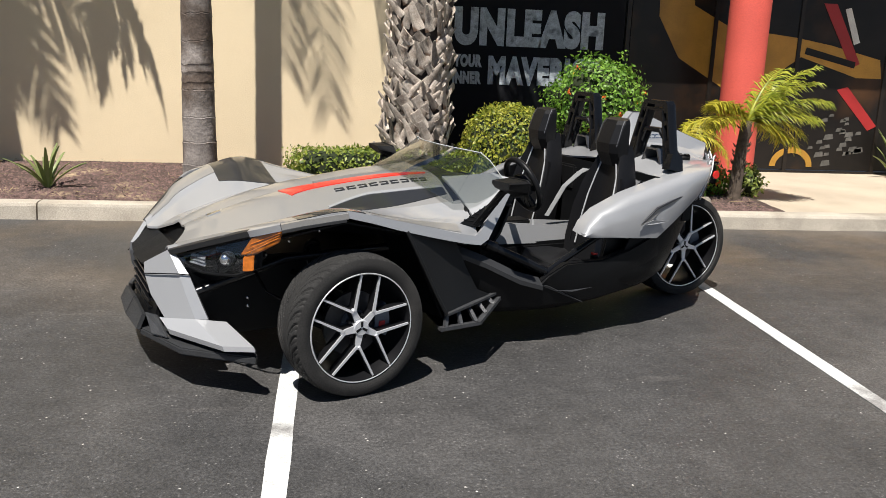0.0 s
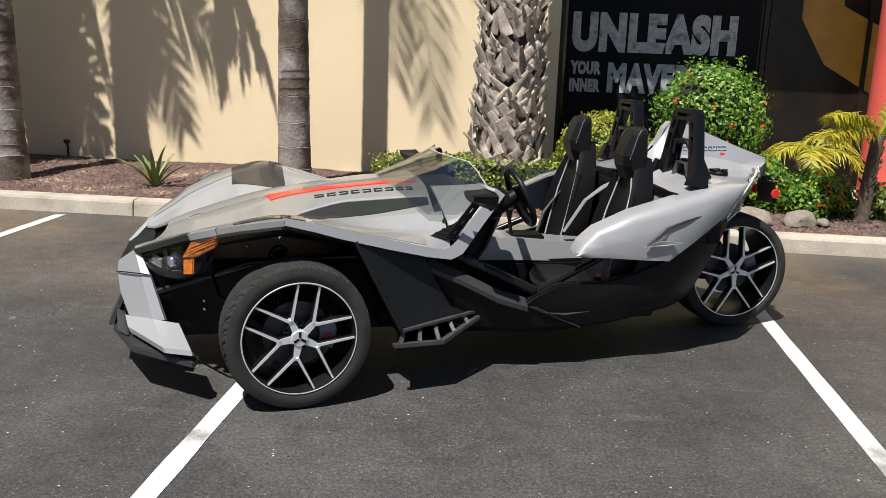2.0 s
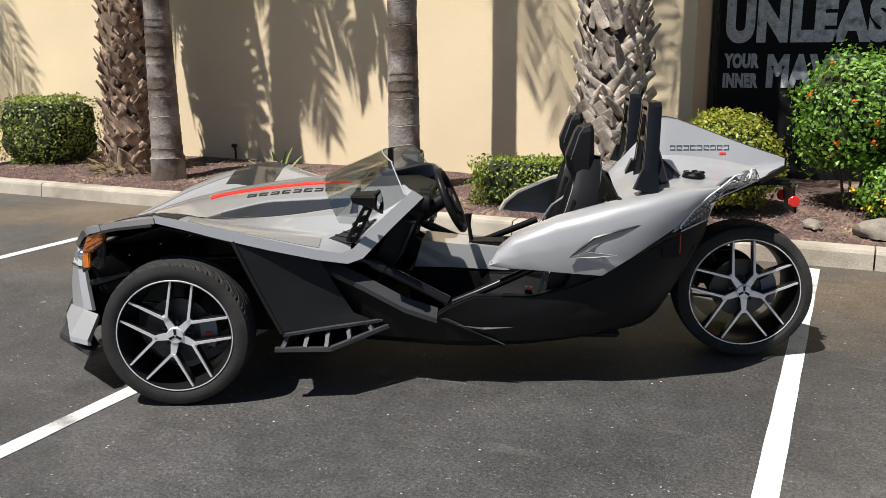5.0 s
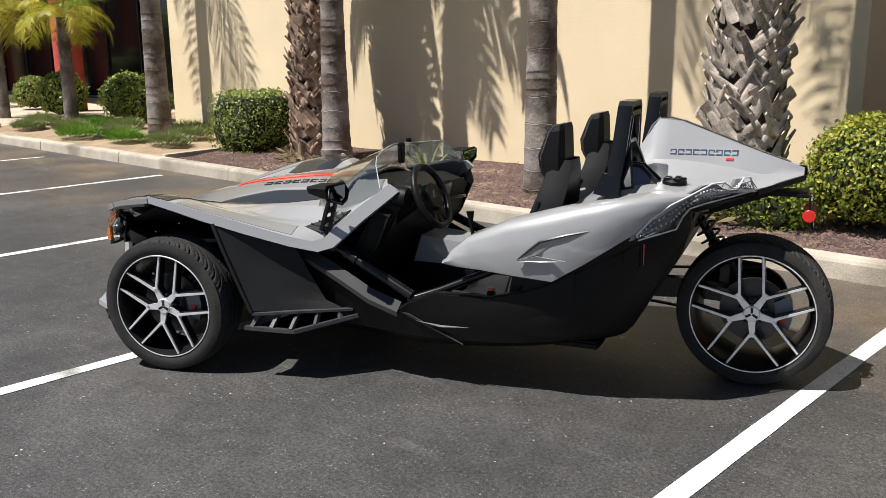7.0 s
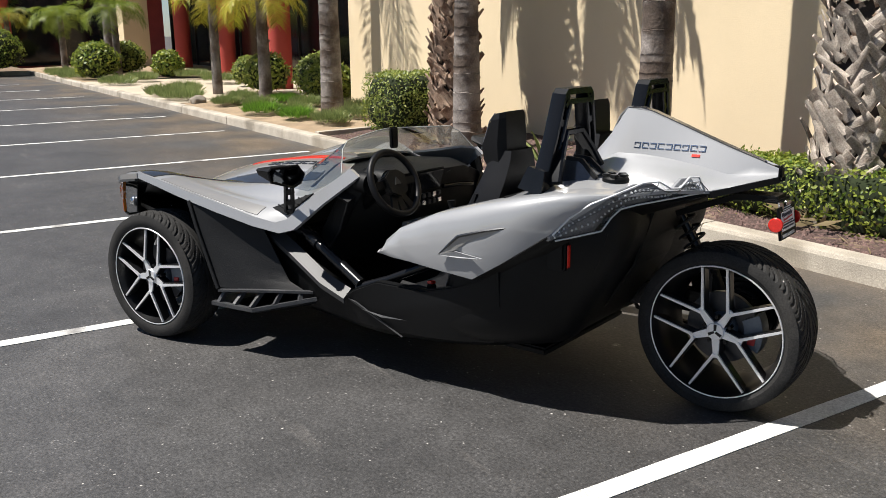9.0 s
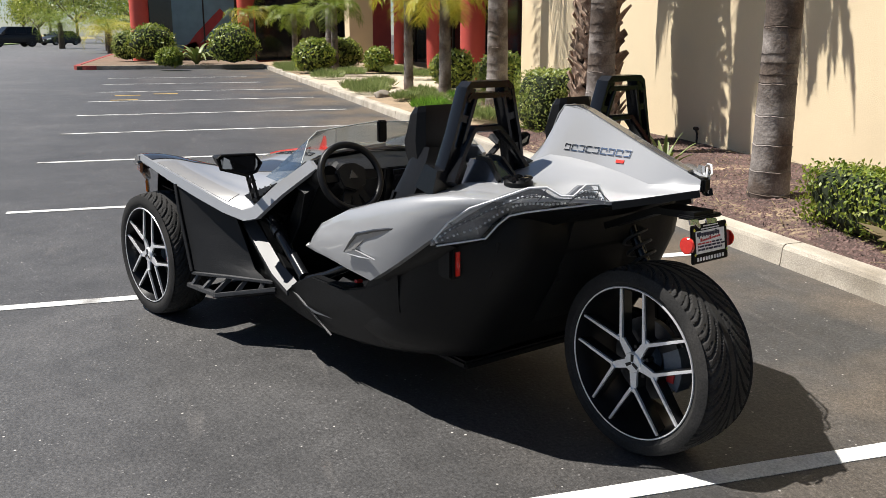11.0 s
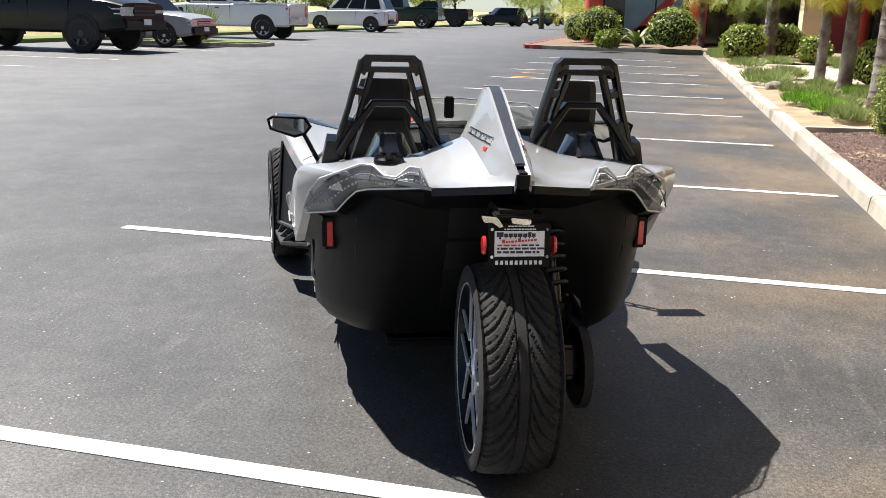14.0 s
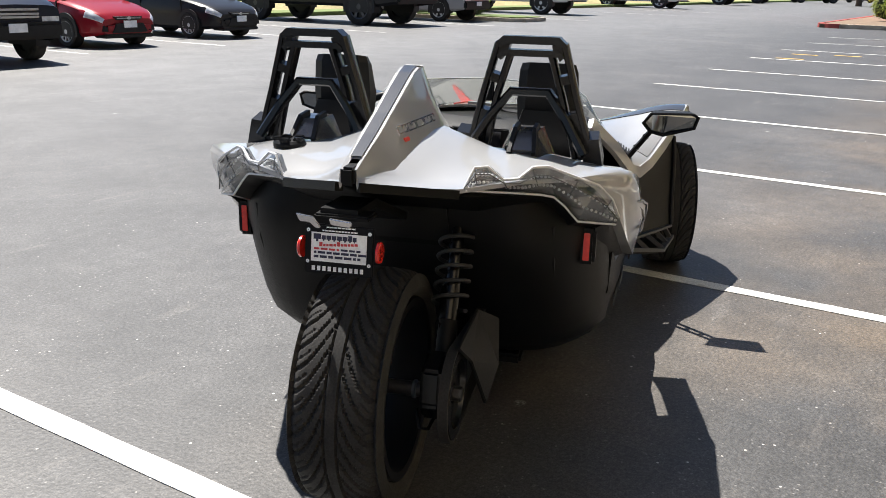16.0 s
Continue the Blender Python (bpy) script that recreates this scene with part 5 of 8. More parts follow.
# bulkhead behind the seats with hatches
part("seat_bulkhead", sheet([[(1.98, -0.60, 0.90), (1.98, 0.60, 0.90)], [(1.95, -0.60, 0.62), (1.95, 0.60, 0.62)], [(1.90, -0.40, 0.30), (1.90, 0.40, 0.30)]], 0.02), TUB, car)
both("bulkhead_rib", box(1.93, 1.97, -0.58, -0.18, 0.70, 0.86, 0.012), GRAIN_PLASTIC)
both("stow_hatch", box(1.90, 1.955, -0.56, -0.40, 0.58, 0.76, 0.015), GRAIN_PLASTIC)


# --- seats
def seat(cy, label):
    s = new("seat")
    s.parent = car
    s["label"] = label
    back = []
    for x, z, w, d, wing in ((1.70, 0.36, 0.200, 0.10, 0.03), (1.735, 0.50, 0.215, 0.10, 0.045), (1.77, 0.68, 0.208, 0.095, 0.045), (1.80, 0.83, 0.180, 0.085, 0.035), (1.822, 0.94, 0.132, 0.080, 0.02), (1.832, 1.02, 0.100, 0.075, 0.010), (1.84, 1.06, 0.085, 0.06, 0.0)):
        back.append([(x + d * 0.8, -w * 0.9 + cy, z), (x - 0.02, -w + cy, z), (x - 0.035 - wing, -w * 0.93 + cy, z), (x - 0.03, -w * 0.55 + cy, z), (x - 0.018, cy, z), (x - 0.03, w * 0.55 + cy, z), (x - 0.035 - wing, w * 0.93 + cy, z), (x - 0.02, w + cy, z), (x + d * 0.8, w * 0.9 + cy, z), (x + d, cy, z), (x + d * 0.8, -w * 0.9 + cy, z)])
    part("backrest", grid(back), SEAT, s, "black ribbed seat back with grey piping", 35)
    hd = []
    for x, z, w, t in ((1.775, 0.945, 0.092, 0.095), (1.738, 1.020, 0.102, 0.125), (1.732, 1.075, 0.106, 0.130), (1.772, 1.182, 0.100, 0.085), (1.788, 1.206, 0.092, 0.062)):
        hd.append([(x, -w * 0.55 + cy, z), (x + 0.028, -w + cy, z), (x + t * 0.8, -w + cy, z + 0.008), (x + t, -w * 0.7 + cy, z + 0.012), (x + t, w * 0.7 + cy, z + 0.012), (x + t * 0.8, w + cy, z + 0.008), (x + 0.028, w + cy, z), (x, w * 0.55 + cy, z), (x, -w * 0.55 + cy, z)])
    h = grid(hd)
    h.faces.new([h.verts.new(p) for p in hd[-1][:-1]])
    part("headrest", h, SEAT, s, "angular black headrest", 14)
    cush = []
    for x, z, w in ((1.32, 0.365, 0.19), (1.36, 0.405, 0.215), (1.52, 0.400, 0.225), (1.68, 0.370, 0.225), (1.74, 0.345, 0.22)):
        cush.append([(x, -w + cy, 0.27), (x, -w + cy, z + 0.01), (x, -w * 0.8 + cy, z + 0.035), (x, -w * 0.5 + cy, z), (x, cy, z - 0.004), (x, w * 0.5 + cy, z), (x, w * 0.8 + cy, z + 0.035), (x, w + cy, z + 0.01), (x, w + cy, 0.27)])
    part("cushion", grid(cush), SEAT, s, "", 35)
    for sg in (-1, 1):
        run = [(x - 0.022 - d * 0.35, sg * w * 0.62 + cy, z) for x, z, w, d in ((1.715, 0.46, 0.20, 0.05), (1.75, 0.62, 0.205, 0.05), (1.78, 0.76, 0.190, 0.045), (1.808, 0.88, 0.155, 0.035), (1.815, 0.97, 0.105, 0.018))]
        part("piping", tube(run, 0.005, 6), PIPING, s, "pale grey piping", 60)
        part("bolster_rib", sweep([(x - 0.005, y + sg * 0.055, z) for x, y, z in run[:4]], [(-0.016, -0.006), (0.016, -0.006), (0.016, 0.008), (-0.016, 0.008)]), SEAT, s)
    for sg in (-1, 1):
        top = [(1.754, sg * 0.099 + cy, 1.06), (1.790, sg * 0.094 + cy, 1.178), (1.812, sg * 0.086 + cy, 1.211)]
        part("head_piping", tube(top, 0.0028, 6), RIB_GREY, s, "thin grey headrest piping", 60)
    return s


seat(-0.365, "black driver's bucket seat with tall angular headrest")
seat(0.385, "black passenger bucket seat with tall angular headrest")
both("seat_belt", sweep([(1.93, -0.46, 0.86), (1.80, -0.50, 0.80), (1.66, -0.52, 0.60), (1.60, -0.54, 0.38)], [(-0.022, -0.002), (0.022, -0.002), (0.022, 0.002), (-0.022, 0.002)], side_hint=(0, 1, 0.4)), BELT)
part("lap_belt", sweep([(1.86, -0.05, 0.875), (1.79, -0.075, 0.855), (1.68, -0.085, 0.78), (1.56, -0.09, 0.60)], [(-0.024, -0.002), (0.024, -0.002), (0.024, 0.002), (-0.024, 0.002)], side_hint=(0.3, 1, 0.2)), BELT_PALE, car, "pale grey belt webbing")
buckle = box(1.55, 1.585, -0.60, -0.565, 0.36, 0.47, 0.006)
part("belt_buckle", buckle, TUB, car)
part("buckle_button", box(1.553, 1.582, -0.597, -0.568, 0.468, 0.482, 0.003), RED_LENS, car, "red buckle button")

# --- cockpit front: dash, console, wheel, gear lever
dash = sheet([
    [(0.74, -0.56, 0.745), (0.70, -0.28, 0.855), (0.68, 0, 0.875), (0.70, 0.28, 0.855), (0.74, 0.56, 0.745)],
    [(0.95, -0.55, 0.79), (0.95, -0.33, 0.885), (0.92, 0, 0.865), (0.95, 0.33, 0.860), (0.95, 0.55, 0.79)],
    [(1.02, -0.54, 0.76), (1.04, -0.33, 0.855), (1.00, 0, 0.83), (1.04, 0.33, 0.83), (1.02, 0.54, 0.76)],
    [(0.96, -0.54, 0.62), (0.97, -0.30, 0.66), (0.98, 0, 0.62), (0.97, 0.30, 0.66), (0.96, 0.54, 0.62)],
    [(0.80, -0.54, 0.42), (0.80, -0.30, 0.42), (0.86, 0, 0.42), (0.80, 0.30, 0.42), (0.80, 0.54, 0.42)],
], -0.012)
part("dashboard", dash, GRAIN_PLASTIC, car, "black angular dashboard", 28)
both("dash_side", slab([(0.84, -0.535, 0.60), (0.95, -0.515, 0.80), (1.05, -0.490, 0.87), (1.07, -0.490, 0.80), (0.98, -0.525, 0.62), (0.86, -0.540, 0.48)], 0.012), TUB)
part("switch_panel", slab([(1.075, -0.12, 0.855), (1.075, 0.14, 0.855), (1.035, 0.13, 0.68), (1.035, -0.11, 0.68)], 0.02, bevel=0.004), TUB, car, "centre switch panel")
part("display", slab([(1.093, -0.09, 0.845), (1.093, 0.11, 0.845), (1.072, 0.10, 0.755), (1.072, -0.08, 0.755)], 0.004), STORE_GLASS, car)
for k in range(10):
    y, z = -0.085 + 0.042 * (k % 5), 0.735 - 0.035 * (k // 5)
    part("switch", box(1.05, 1.075, y, y + 0.028, z - 0.024, z, 0.003), CHROME if k % 3 == 0 else LAMP_HOUSING, car)
for y in (-0.45, -0.33):
    gauge = lathe([(0.001, -0.012), (0.052, -0.012), (0.056, 0.006), (0.056, 0.05), (0.001, 0.05)], sides=28)
    for v in gauge.verts:
        v.co = Vector((1.085 - v.co.y, y + v.co.x, 0.845 + v.co.z))
    part("gauge", gauge, TUB, car, "round instrument", 40)
console = sheet([
    [(0.98, -0.15, 0.46), (1.02, -0.14, 0.60), (1.02, 0.10, 0.60), (0.98, 0.11, 0.46)],
    [(1.16, -0.15, 0.46), (1.16, -0.14, 0.585), (1.16, 0.10, 0.585), (1.16, 0.11, 0.46)],
    [(1.58, -0.13, 0.44), (1.58, -0.12, 0.545), (1.58, 0.08, 0.545), (1.58, 0.09, 0.44)],
    [(1.90, -0.12, 0.42), (1.90, -0.11, 0.52), (1.90, 0.08, 0.52), (1.90, 0.08, 0.42)],
], 0.012)
part("console", console, SILVER, car, "silver centre console", 30)
part("console_base", box(0.95, 1.92, -0.155, 0.115, 0.255, 0.455, 0.02), TUB, car)
part("console_tray", box(1.25, 1.45, -0.085, 0.045, 0.548, 0.582, 0.008), TUB, car)
part("gear_lever", tube([(1.27, -0.03, 0.57), (1.255, -0.03, 0.66), (1.25, -0.03, 0.72)], [0.012, 0.010, 0.022]), TUB, car, "", 50)
for s in (-1,):
    col = [(0.98, -0.385, 0.74), (1.17, -0.385, 0.865)]
    part("steering_column", tube(col, [0.045, 0.035], 14), TUB, car, "", 50)
    sw = new("steering_wheel")
    sw.parent = car
    sw["label"] = "black three-spoke steering wheel"
    sw.matrix_local = pose(1.19, -0.385, 0.852, 0, -24, 0)
    ringp = [(0, 0.152 * math.sin(a), 0.152 * math.cos(a)) for a in np.linspace(0, math.tau, 49)[:-1]]
    part("wheel_rim", tube(ringp, 0.0165, 10, closed=True), SEAT, sw, "", 60)
    for ang in (90, 210 - 30, 270, 180 - 25, 180 + 25):
        a = radians(ang)
        part("wheel_spoke", sweep([(-0.01, 0.04 * math.sin(a), 0.04 * math.cos(a)), (0.0, 0.147 * math.sin(a), 0.147 * math.cos(a))], [(-0.006, -0.018), (0.006, -0.018), (0.006, 0.018), (-0.006, 0.018)], side_hint=(1, 0, 0)), TUB, sw)
    part("wheel_boss", prism([(-0.06, -0.05), (-0.075, 0.03), (-0.03, 0.06), (0.03, 0.06), (0.075, 0.03), (0.06, -0.05), (0, -0.075)], "x", -0.02, 0.018, 0.006), TUB, sw)
    part("boss_mark", prism([(-0.022, -0.012), (0.022, -0.012), (0, 0.024)], "x", 0.018, 0.022), LAMP_HOUSING, sw)

for k in range(4):
    part("dash_vent", sweep([(1.012, 0.20 + 0.06 * k, 0.80), (1.03, 0.24 + 0.06 * k, 0.82)], [(-0.012, -0.006), (0.012, -0.006), (0.012, 0.006), (-0.012, 0.006)]), LAMP_HOUSING, car)
part("passenger_grab", tube([(1.03, 0.18, 0.74), (1.055, 0.30, 0.74), (1.03, 0.44, 0.72)], 0.012, 8), TUBE_BLACK, car, "", 50)
# door-side frame tubes
both("door_tube", tube([(0.79, -0.60, 0.61), (1.20, -0.645, 0.42)], 0.026, 14), TUBE_BLACK, label="round black frame tube", smooth=50)
both("tube_collar", tube([(0.84, -0.606, 0.587), (0.90, -0.612, 0.56)], 0.033, 14), TUBE_BLACK, smooth=50)
both("rear_strut", tube([(1.18, -0.65, 0.40), (1.33, -0.60, 0.452), (1.62, -0.56, 0.58)], 0.019, 12), TUBE_BLACK, smooth=50)
both("tub_well", sheet([[(0.86, -0.62, 0.47), (1.10, -0.65, 0.36)], [(0.86, -0.50, 0.36), (1.12, -0.52, 0.30)]], 0.008), TUB)

# --- windscreen
screen_rows = []
for k in range(13):
    f = -1 + 2 * k / 12
    base = (0.50 + 0.16 * abs(f) ** 1.6, 0.56 * f, 0.915 - 0.115 * abs(f) ** 1.8)
    top = (0.80 + 0.11 * abs(f) ** 1.4, 0.40 * f, 1.035 + 0.015 * (1 - abs(f)))
    screen_rows.append([tuple(base[i] + (top[i] - base[i]) * g for i in range(3)) for g in (0, 0.33, 0.66, 1)])
part("windscreen", sheet(screen_rows, 0.004), SHIELD_GLASS, car, "low clear wrap-round windscreen", 40)
wing_l = [[(0.66, -0.56, 0.80), (0.905, -0.40, 1.035)], [(0.80, -0.575, 0.80), (0.93, -0.46, 1.00)], [(0.98, -0.545, 0.86), (0.985, -0.53, 0.90)]]
both("screen_wing", sheet(wing_l, 0.004), SHIELD_GLASS, label="clear side of the windscreen", smooth=40)
part("screen_rim", tube([r[3] for r in screen_rows], 0.0028, 6), RIM_CLEAR, car, "polished screen edge", 50)
both("screen_wing_rim", tube([(0.905, -0.40, 1.035), (0.93, -0.46, 1.00), (0.985, -0.53, 0.90)], 0.0026, 6), RIM_CLEAR)
part("screen_mirror", box(0.83, 0.855, -0.02, 0.03, 0.95, 1.06, 0.006), TUB, car, "small black screen bracket")

# --- side mirrors on slotted stalks
for s in (-1, 1):
    mir = new("side_mirror")
    mir.parent = car
    mir["label"] = "angular black side mirror on a slotted stalk"
    head_m = [(0.905, 0.70, 0.908), (0.895, 0.735, 0.950), (0.90, 0.940, 0.956), (0.905, 0.965, 0.945), (0.908, 0.950, 0.896), (0.915, 0.80, 0.858), (0.91, 0.735, 0.872)]
    tip, squeeze = (0.905, 0.80) if s < 0 else (0.955, 0.90)
    head_m = [(x, tip - (0.965 - y) * squeeze, z if s < 0 else z - 0.015) for x, y, z in head_m]
    mid_m = sum(y for x, y, z in head_m) / len(head_m)
    casing = bmesh.new()
    ring_f = [casing.verts.new((x, y * s, z)) for x, y, z in head_m]
    ring_b = [casing.verts.new((x - 0.105, (mid_m + (y - mid_m) * 0.82) * s, 0.925 + (z - 0.91) * 0.50)) for x, y, z in head_m]
    for i in range(len(ring_f)):
        j = (i + 1) % len(ring_f)
        casing.faces.new((ring_f[i], ring_f[j], ring_b[j], ring_b[i]))
    casing.faces.new(ring_b)
    part("mirror_shell", casing, TUB, mir)
    glass_face = [(x + 0.004 + (z - 0.91) * 0.22, (mid_m + (y - mid_m) * 0.9) * s, 0.91 + (z - 0.91) * 0.86) for x, y, z in head_m]
    g = bmesh.new()
    g.faces.new([g.verts.new(p) for p in glass_face])
    part("mirror_glass", g, MIRROR, mir, "mirror glass")
    frame_m = tube([(x, y * s, z) for x, y, z in head_m], 0.006, 6, closed=True)
    part("mirror_rim", frame_m, TUB, mir)
    foot, neck = Vector((0.735, 0.666 * s, 0.705)), Vector((0.835, (mid_m - 0.055) * s, 0.880))
    wide = Vector((0.044, -0.006 * s, 0.010))
    for f in (0.0, 1.0):
        part("stalk", sweep([foot + wide * f, neck + wide * (f * 0.8)], [(-0.007, -0.008), (0.007, -0.008), (0.007, 0.008), (-0.007, 0.008)]), TUB, mir)
    for f in (0.0, 0.3, 0.62, 0.97):
        a = foot.lerp(neck, f)
        part("stalk_web", sweep([a, a + wide], [(-0.008, -0.012), (0.008, -0.012), (0.008, 0.012), (-0.008, 0.012)], side_hint=(0, 1, 0.5)), TUB, mir)
    vent = [(0.640, 0.668 * s, 0.710), (0.752, 0.668 * s, 0.692), (0.860, 0.592 * s, 0.795)]
    part("cowl_vent", slab(vent, 0.010), TUB, mir, "black triangular cowl vent")
    for k in range(5):
        f = 0.18 + 0.16 * k
        a, b = Vector(vent[0]).lerp(Vector(vent[2]), f), Vector(vent[1]).lerp(Vector(vent[2]), f * 0.9)
        part("vent_slat", tube([a + Vector((0, 0.008 * s, 0.008)), b + Vector((0, 0.008 * s, 0.008))], 0.004, 5), GRAIN_PLASTIC, mir)

# --- rear running gear: swing arm, shock, belt drive, plate
part("swing_arm", sweep([(2.10, 0.17, 0.36), (2.40, 0.19, 0.37), (2.68, 0.20, 0.345)], [(-0.03, -0.05), (0.03, -0.05), (0.03, 0.05), (-0.03, 0.05)], scales=[1, 1, 0.8]), TUBE_BLACK, car, "black swing arm", 30)
part("axle", tube([(2.667, -0.02, 0.345), (2.667, 0.27, 0.345)], 0.022, 14), DISC, car, "", 50)
pulley = lathe([(0.03, 0.0), (0.130, 0.0), (0.138, 0.012), (0.130, 0.030), (0.10, 0.030), (0.095, 0.016), (0.03, 0.016)], (2.667, 0.235, 0.345), 48)
part("belt_pulley", pulley, TUBE_BLACK, car, "toothed belt pulley", 30)
part("pulley_nut", lathe([(0.001, 0.0), (0.022, 0.0), (0.024, -0.02), (0.001, -0.02)], (2.667, 0.275, 0.345), 6), DISC, car)
beltp = [(2.667 + 0.139 * math.sin(a), 0.25, 0.345 + 0.139 * math.cos(a)) for a in np.linspace(0.1, math.pi - 0.1, 14)] + [(2.15, 0.25, 0.26), (2.10, 0.25, 0.36), (2.15, 0.25, 0.44)]
part("drive_belt", sweep(beltp + [beltp[0]], [(-0.014, -0.004), (0.014, -0.004), (0.014, 0.004), (-0.014, 0.004)]), TYRE, car, "", 30)
part("pulley_guard", slab([(2.70, 0.270, 0.500), (2.44, 0.275, 0.525), (2.36, 0.330, 0.470), (2.40, 0.340, 0.330), (2.52, 0.325, 0.250), (2.60, 0.290, 0.420)], 0.012, bevel=0.003), GRAIN_PLASTIC, car, "black belt guard")
part("axle_carrier", prism([(2.575, 0.29), (2.575, 0.43), (2.63, 0.455), (2.72, 0.43), (2.74, 0.33), (2.70, 0.27), (2.62, 0.265)], "y", 0.165, 0.225, 0.010), TUBE_BLACK, car, "cast axle carrier of the swing arm", 30)
part("axle_nut", lathe([(0.001, 0.0), (0.026, 0.0), (0.028, 0.008), (0.020, 0.014), (0.020, 0.030), (0.001, 0.030)], (2.667, 0.132, 0.345), 20), CALIPER, car, "bare steel axle nut", 30)
part("shock_mount", box(2.49, 2.55, 0.165, 0.225, 0.40, 0.52, 0.012), TUBE_BLACK, car)
part("brake_line", tube([(2.70, 0.15, 0.30), (2.74, 0.17, 0.26), (2.72, 0.19, 0.25), (2.64, 0.20, 0.27)], 0.005, 6), TUBE_BLACK, car, "", 50)
s0, s1 = Vector((2.36, 0.19, 0.76)), Vector((2.52, 0.195, 0.49))
part("shock_body", tube([s0, s0.lerp(s1, 0.55), s0.lerp(s1, 0.56), s1], [0.022, 0.022, 0.03, 0.03], 14), TUBE_BLACK, car, "rear shock absorber", 50)
axis = (s1 - s0).normalized()
ea = axis.orthogonal().normalized()
eb = axis.cross(ea)
coil = [s0.lerp(s1, 0.06 + 0.78 * k / 150) + (ea * math.cos(k * 0.225) + eb * math.sin(k * 0.225)) * 0.051 for k in range(151)]
part("rear_spring", tube(coil, 0.0062, 8), SPLIT, car, "black coil spring", 60)
part("shock_reservoir", tube([(2.52, 0.20, 0.51), (2.56, 0.20, 0.42)], 0.03, 14), TUB, car, "", 50)
# plate bracket and dealer plate
part("plate_arm", sweep([(2.45, 0, 0.80), (2.70, -0.02, 0.90), (2.86, -0.02, 0.905)], [(-0.05, -0.012), (0.05, -0.012), (0.05, 0.012), (-0.05, 0.012)]), TUB, car)
part("plate_hood", box(2.80, 2.872, -0.085, 0.065, 0.890, 0.904, 0.005), TUB, car)
part("plate_clip", slab([(2.885, -0.128, 0.905), (2.885, -0.080, 0.900), (2.885, -0.060, 0.872), (2.885, -0.072, 0.868), (2.885, -0.092, 0.884), (2.885, -0.118, 0.884)], 0.006, bevel=0.002), CHROME, car, "bright plate bracket")
part("plate_clip", slab([(2.885, -0.040, 0.898), (2.885, 0.022, 0.892), (2.885, 0.020, 0.876), (2.885, -0.034, 0.880)], 0.010, bevel=0.003), CHROME, car, "bright plate bracket")
plate = new("dealer_plate")
plate.parent = car
plate["label"] = "white dealer advert plate in a black frame"
plate.matrix_local = pose(2.892, -0.012, 0.752, 0, -8, 0) @ pose(0, 0, 0, 90, 0, 90)
part("plate_frame", prism([(-0.092, 0), (0.092, 0), (0.092, 0.128), (-0.092, 0.128)], "z", -0.006, 0.004, 0.003), PLATE_BLACK, plate, "black plate frame with white bars")
part("plate_face", prism([(-0.074, 0.032), (0.074, 0.032), (0.074, 0.107), (-0.074, 0.107)], "z", 0.004, 0.0055), PLATE_WHITE, plate)


def plate_bar(x0, x1, y0, y1, material):
    part("print_bar", prism([(x0, y0), (x1, y0), (x1, y1), (x0, y1)], "z", 0.0056, 0.0066), material, plate)


pr = random.Random(3)
x0 = -0.068
for k in range(8):
    w = 0.020 if k == 0 else pr.uniform(0.010, 0.015)
    plate_bar(x0, x0 + w, 0.0895, 0.1035 if k in (0, 6) else 0.100, INK_BLUE)
    plate_bar(x0 + w * 0.35, x0 + w * 0.65, 0.083 if k == 0 else 0.086, 0.0895, INK_BLUE)
    x0 += w + 0.0018
x0 = -0.052
for k in range(11):
    w = pr.uniform(0.005, 0.009)
    z0 = 0.071 + 0.0007 * k
    plate_bar(x0, x0 + w, z0, z0 + (0.011 if k in (0, 5) else 0.006), INK_RED)
    x0 += w + 0.0022
for z0, h, ink in ((0.0625, 0.005, INK_RED), (0.0525, 0.006, INK_BLUE), (0.0415, 0.0065, INK_BLUE)):
    x0 = -0.066
    while x0 < 0.058:
        w = pr.uniform(0.006, 0.022)
        plate_bar(x0, x0 + w, z0, z0 + h, ink if x0 < 0 or z0 < 0.06 else INK_BLUE)
        x0 += w + 0.004
for k in range(10):
    x0 = -0.071 + 0.0144 * k
    part("frame_bar", prism([(x0, 0.008), (x0 + 0.0085, 0.008), (x0 + 0.0085, 0.020), (x0, 0.020)], "z", 0.0042, 0.0055), PLATE_WHITE, plate)
for z0, x0, x1 in ((0.1105, -0.045, 0.045), (0.1195, -0.034, 0.034)):
    while x0 < x1:
        w = pr.uniform(0.004, 0.009)
        part("frame_bar", prism([(x0, z0), (x0 + w, z0), (x0 + w, z0 + 0.0035), (x0, z0 + 0.0035)], "z", 0.0042, 0.0055), PLATE_WHITE, plate)
        x0 += w + 0.002
for x, y in ((-0.082, 0.031), (0.082, 0.031), (-0.082, 0.112), (0.082, 0.112)):
    screw = lathe([(0.001, 0.0), (0.0045, 0.0), (0.005, 0.003), (0.001, 0.003)], sides=10)
    for v in screw.verts:
        v.co = Vector((v.co.x + x, v.co.z + y, 0.004 + v.co.y))
    part("screw", screw, CHROME, plate)
for y in (-0.118, 0.095):
    rr = lathe([(0.001, -0.003), (0.025, -0.003), (0.028, 0.0), (0.028, 0.006), (0.001, 0.006)], sides=26)
    for v in rr.verts:
        v.co = Vector((2.875 + v.co.x, y + v.co.y * (-1 if y > 0 else 1), 0.815 + v.co.z))
    part("side_reflector", rr, RED_LENS, car, "round red side reflector", 40)

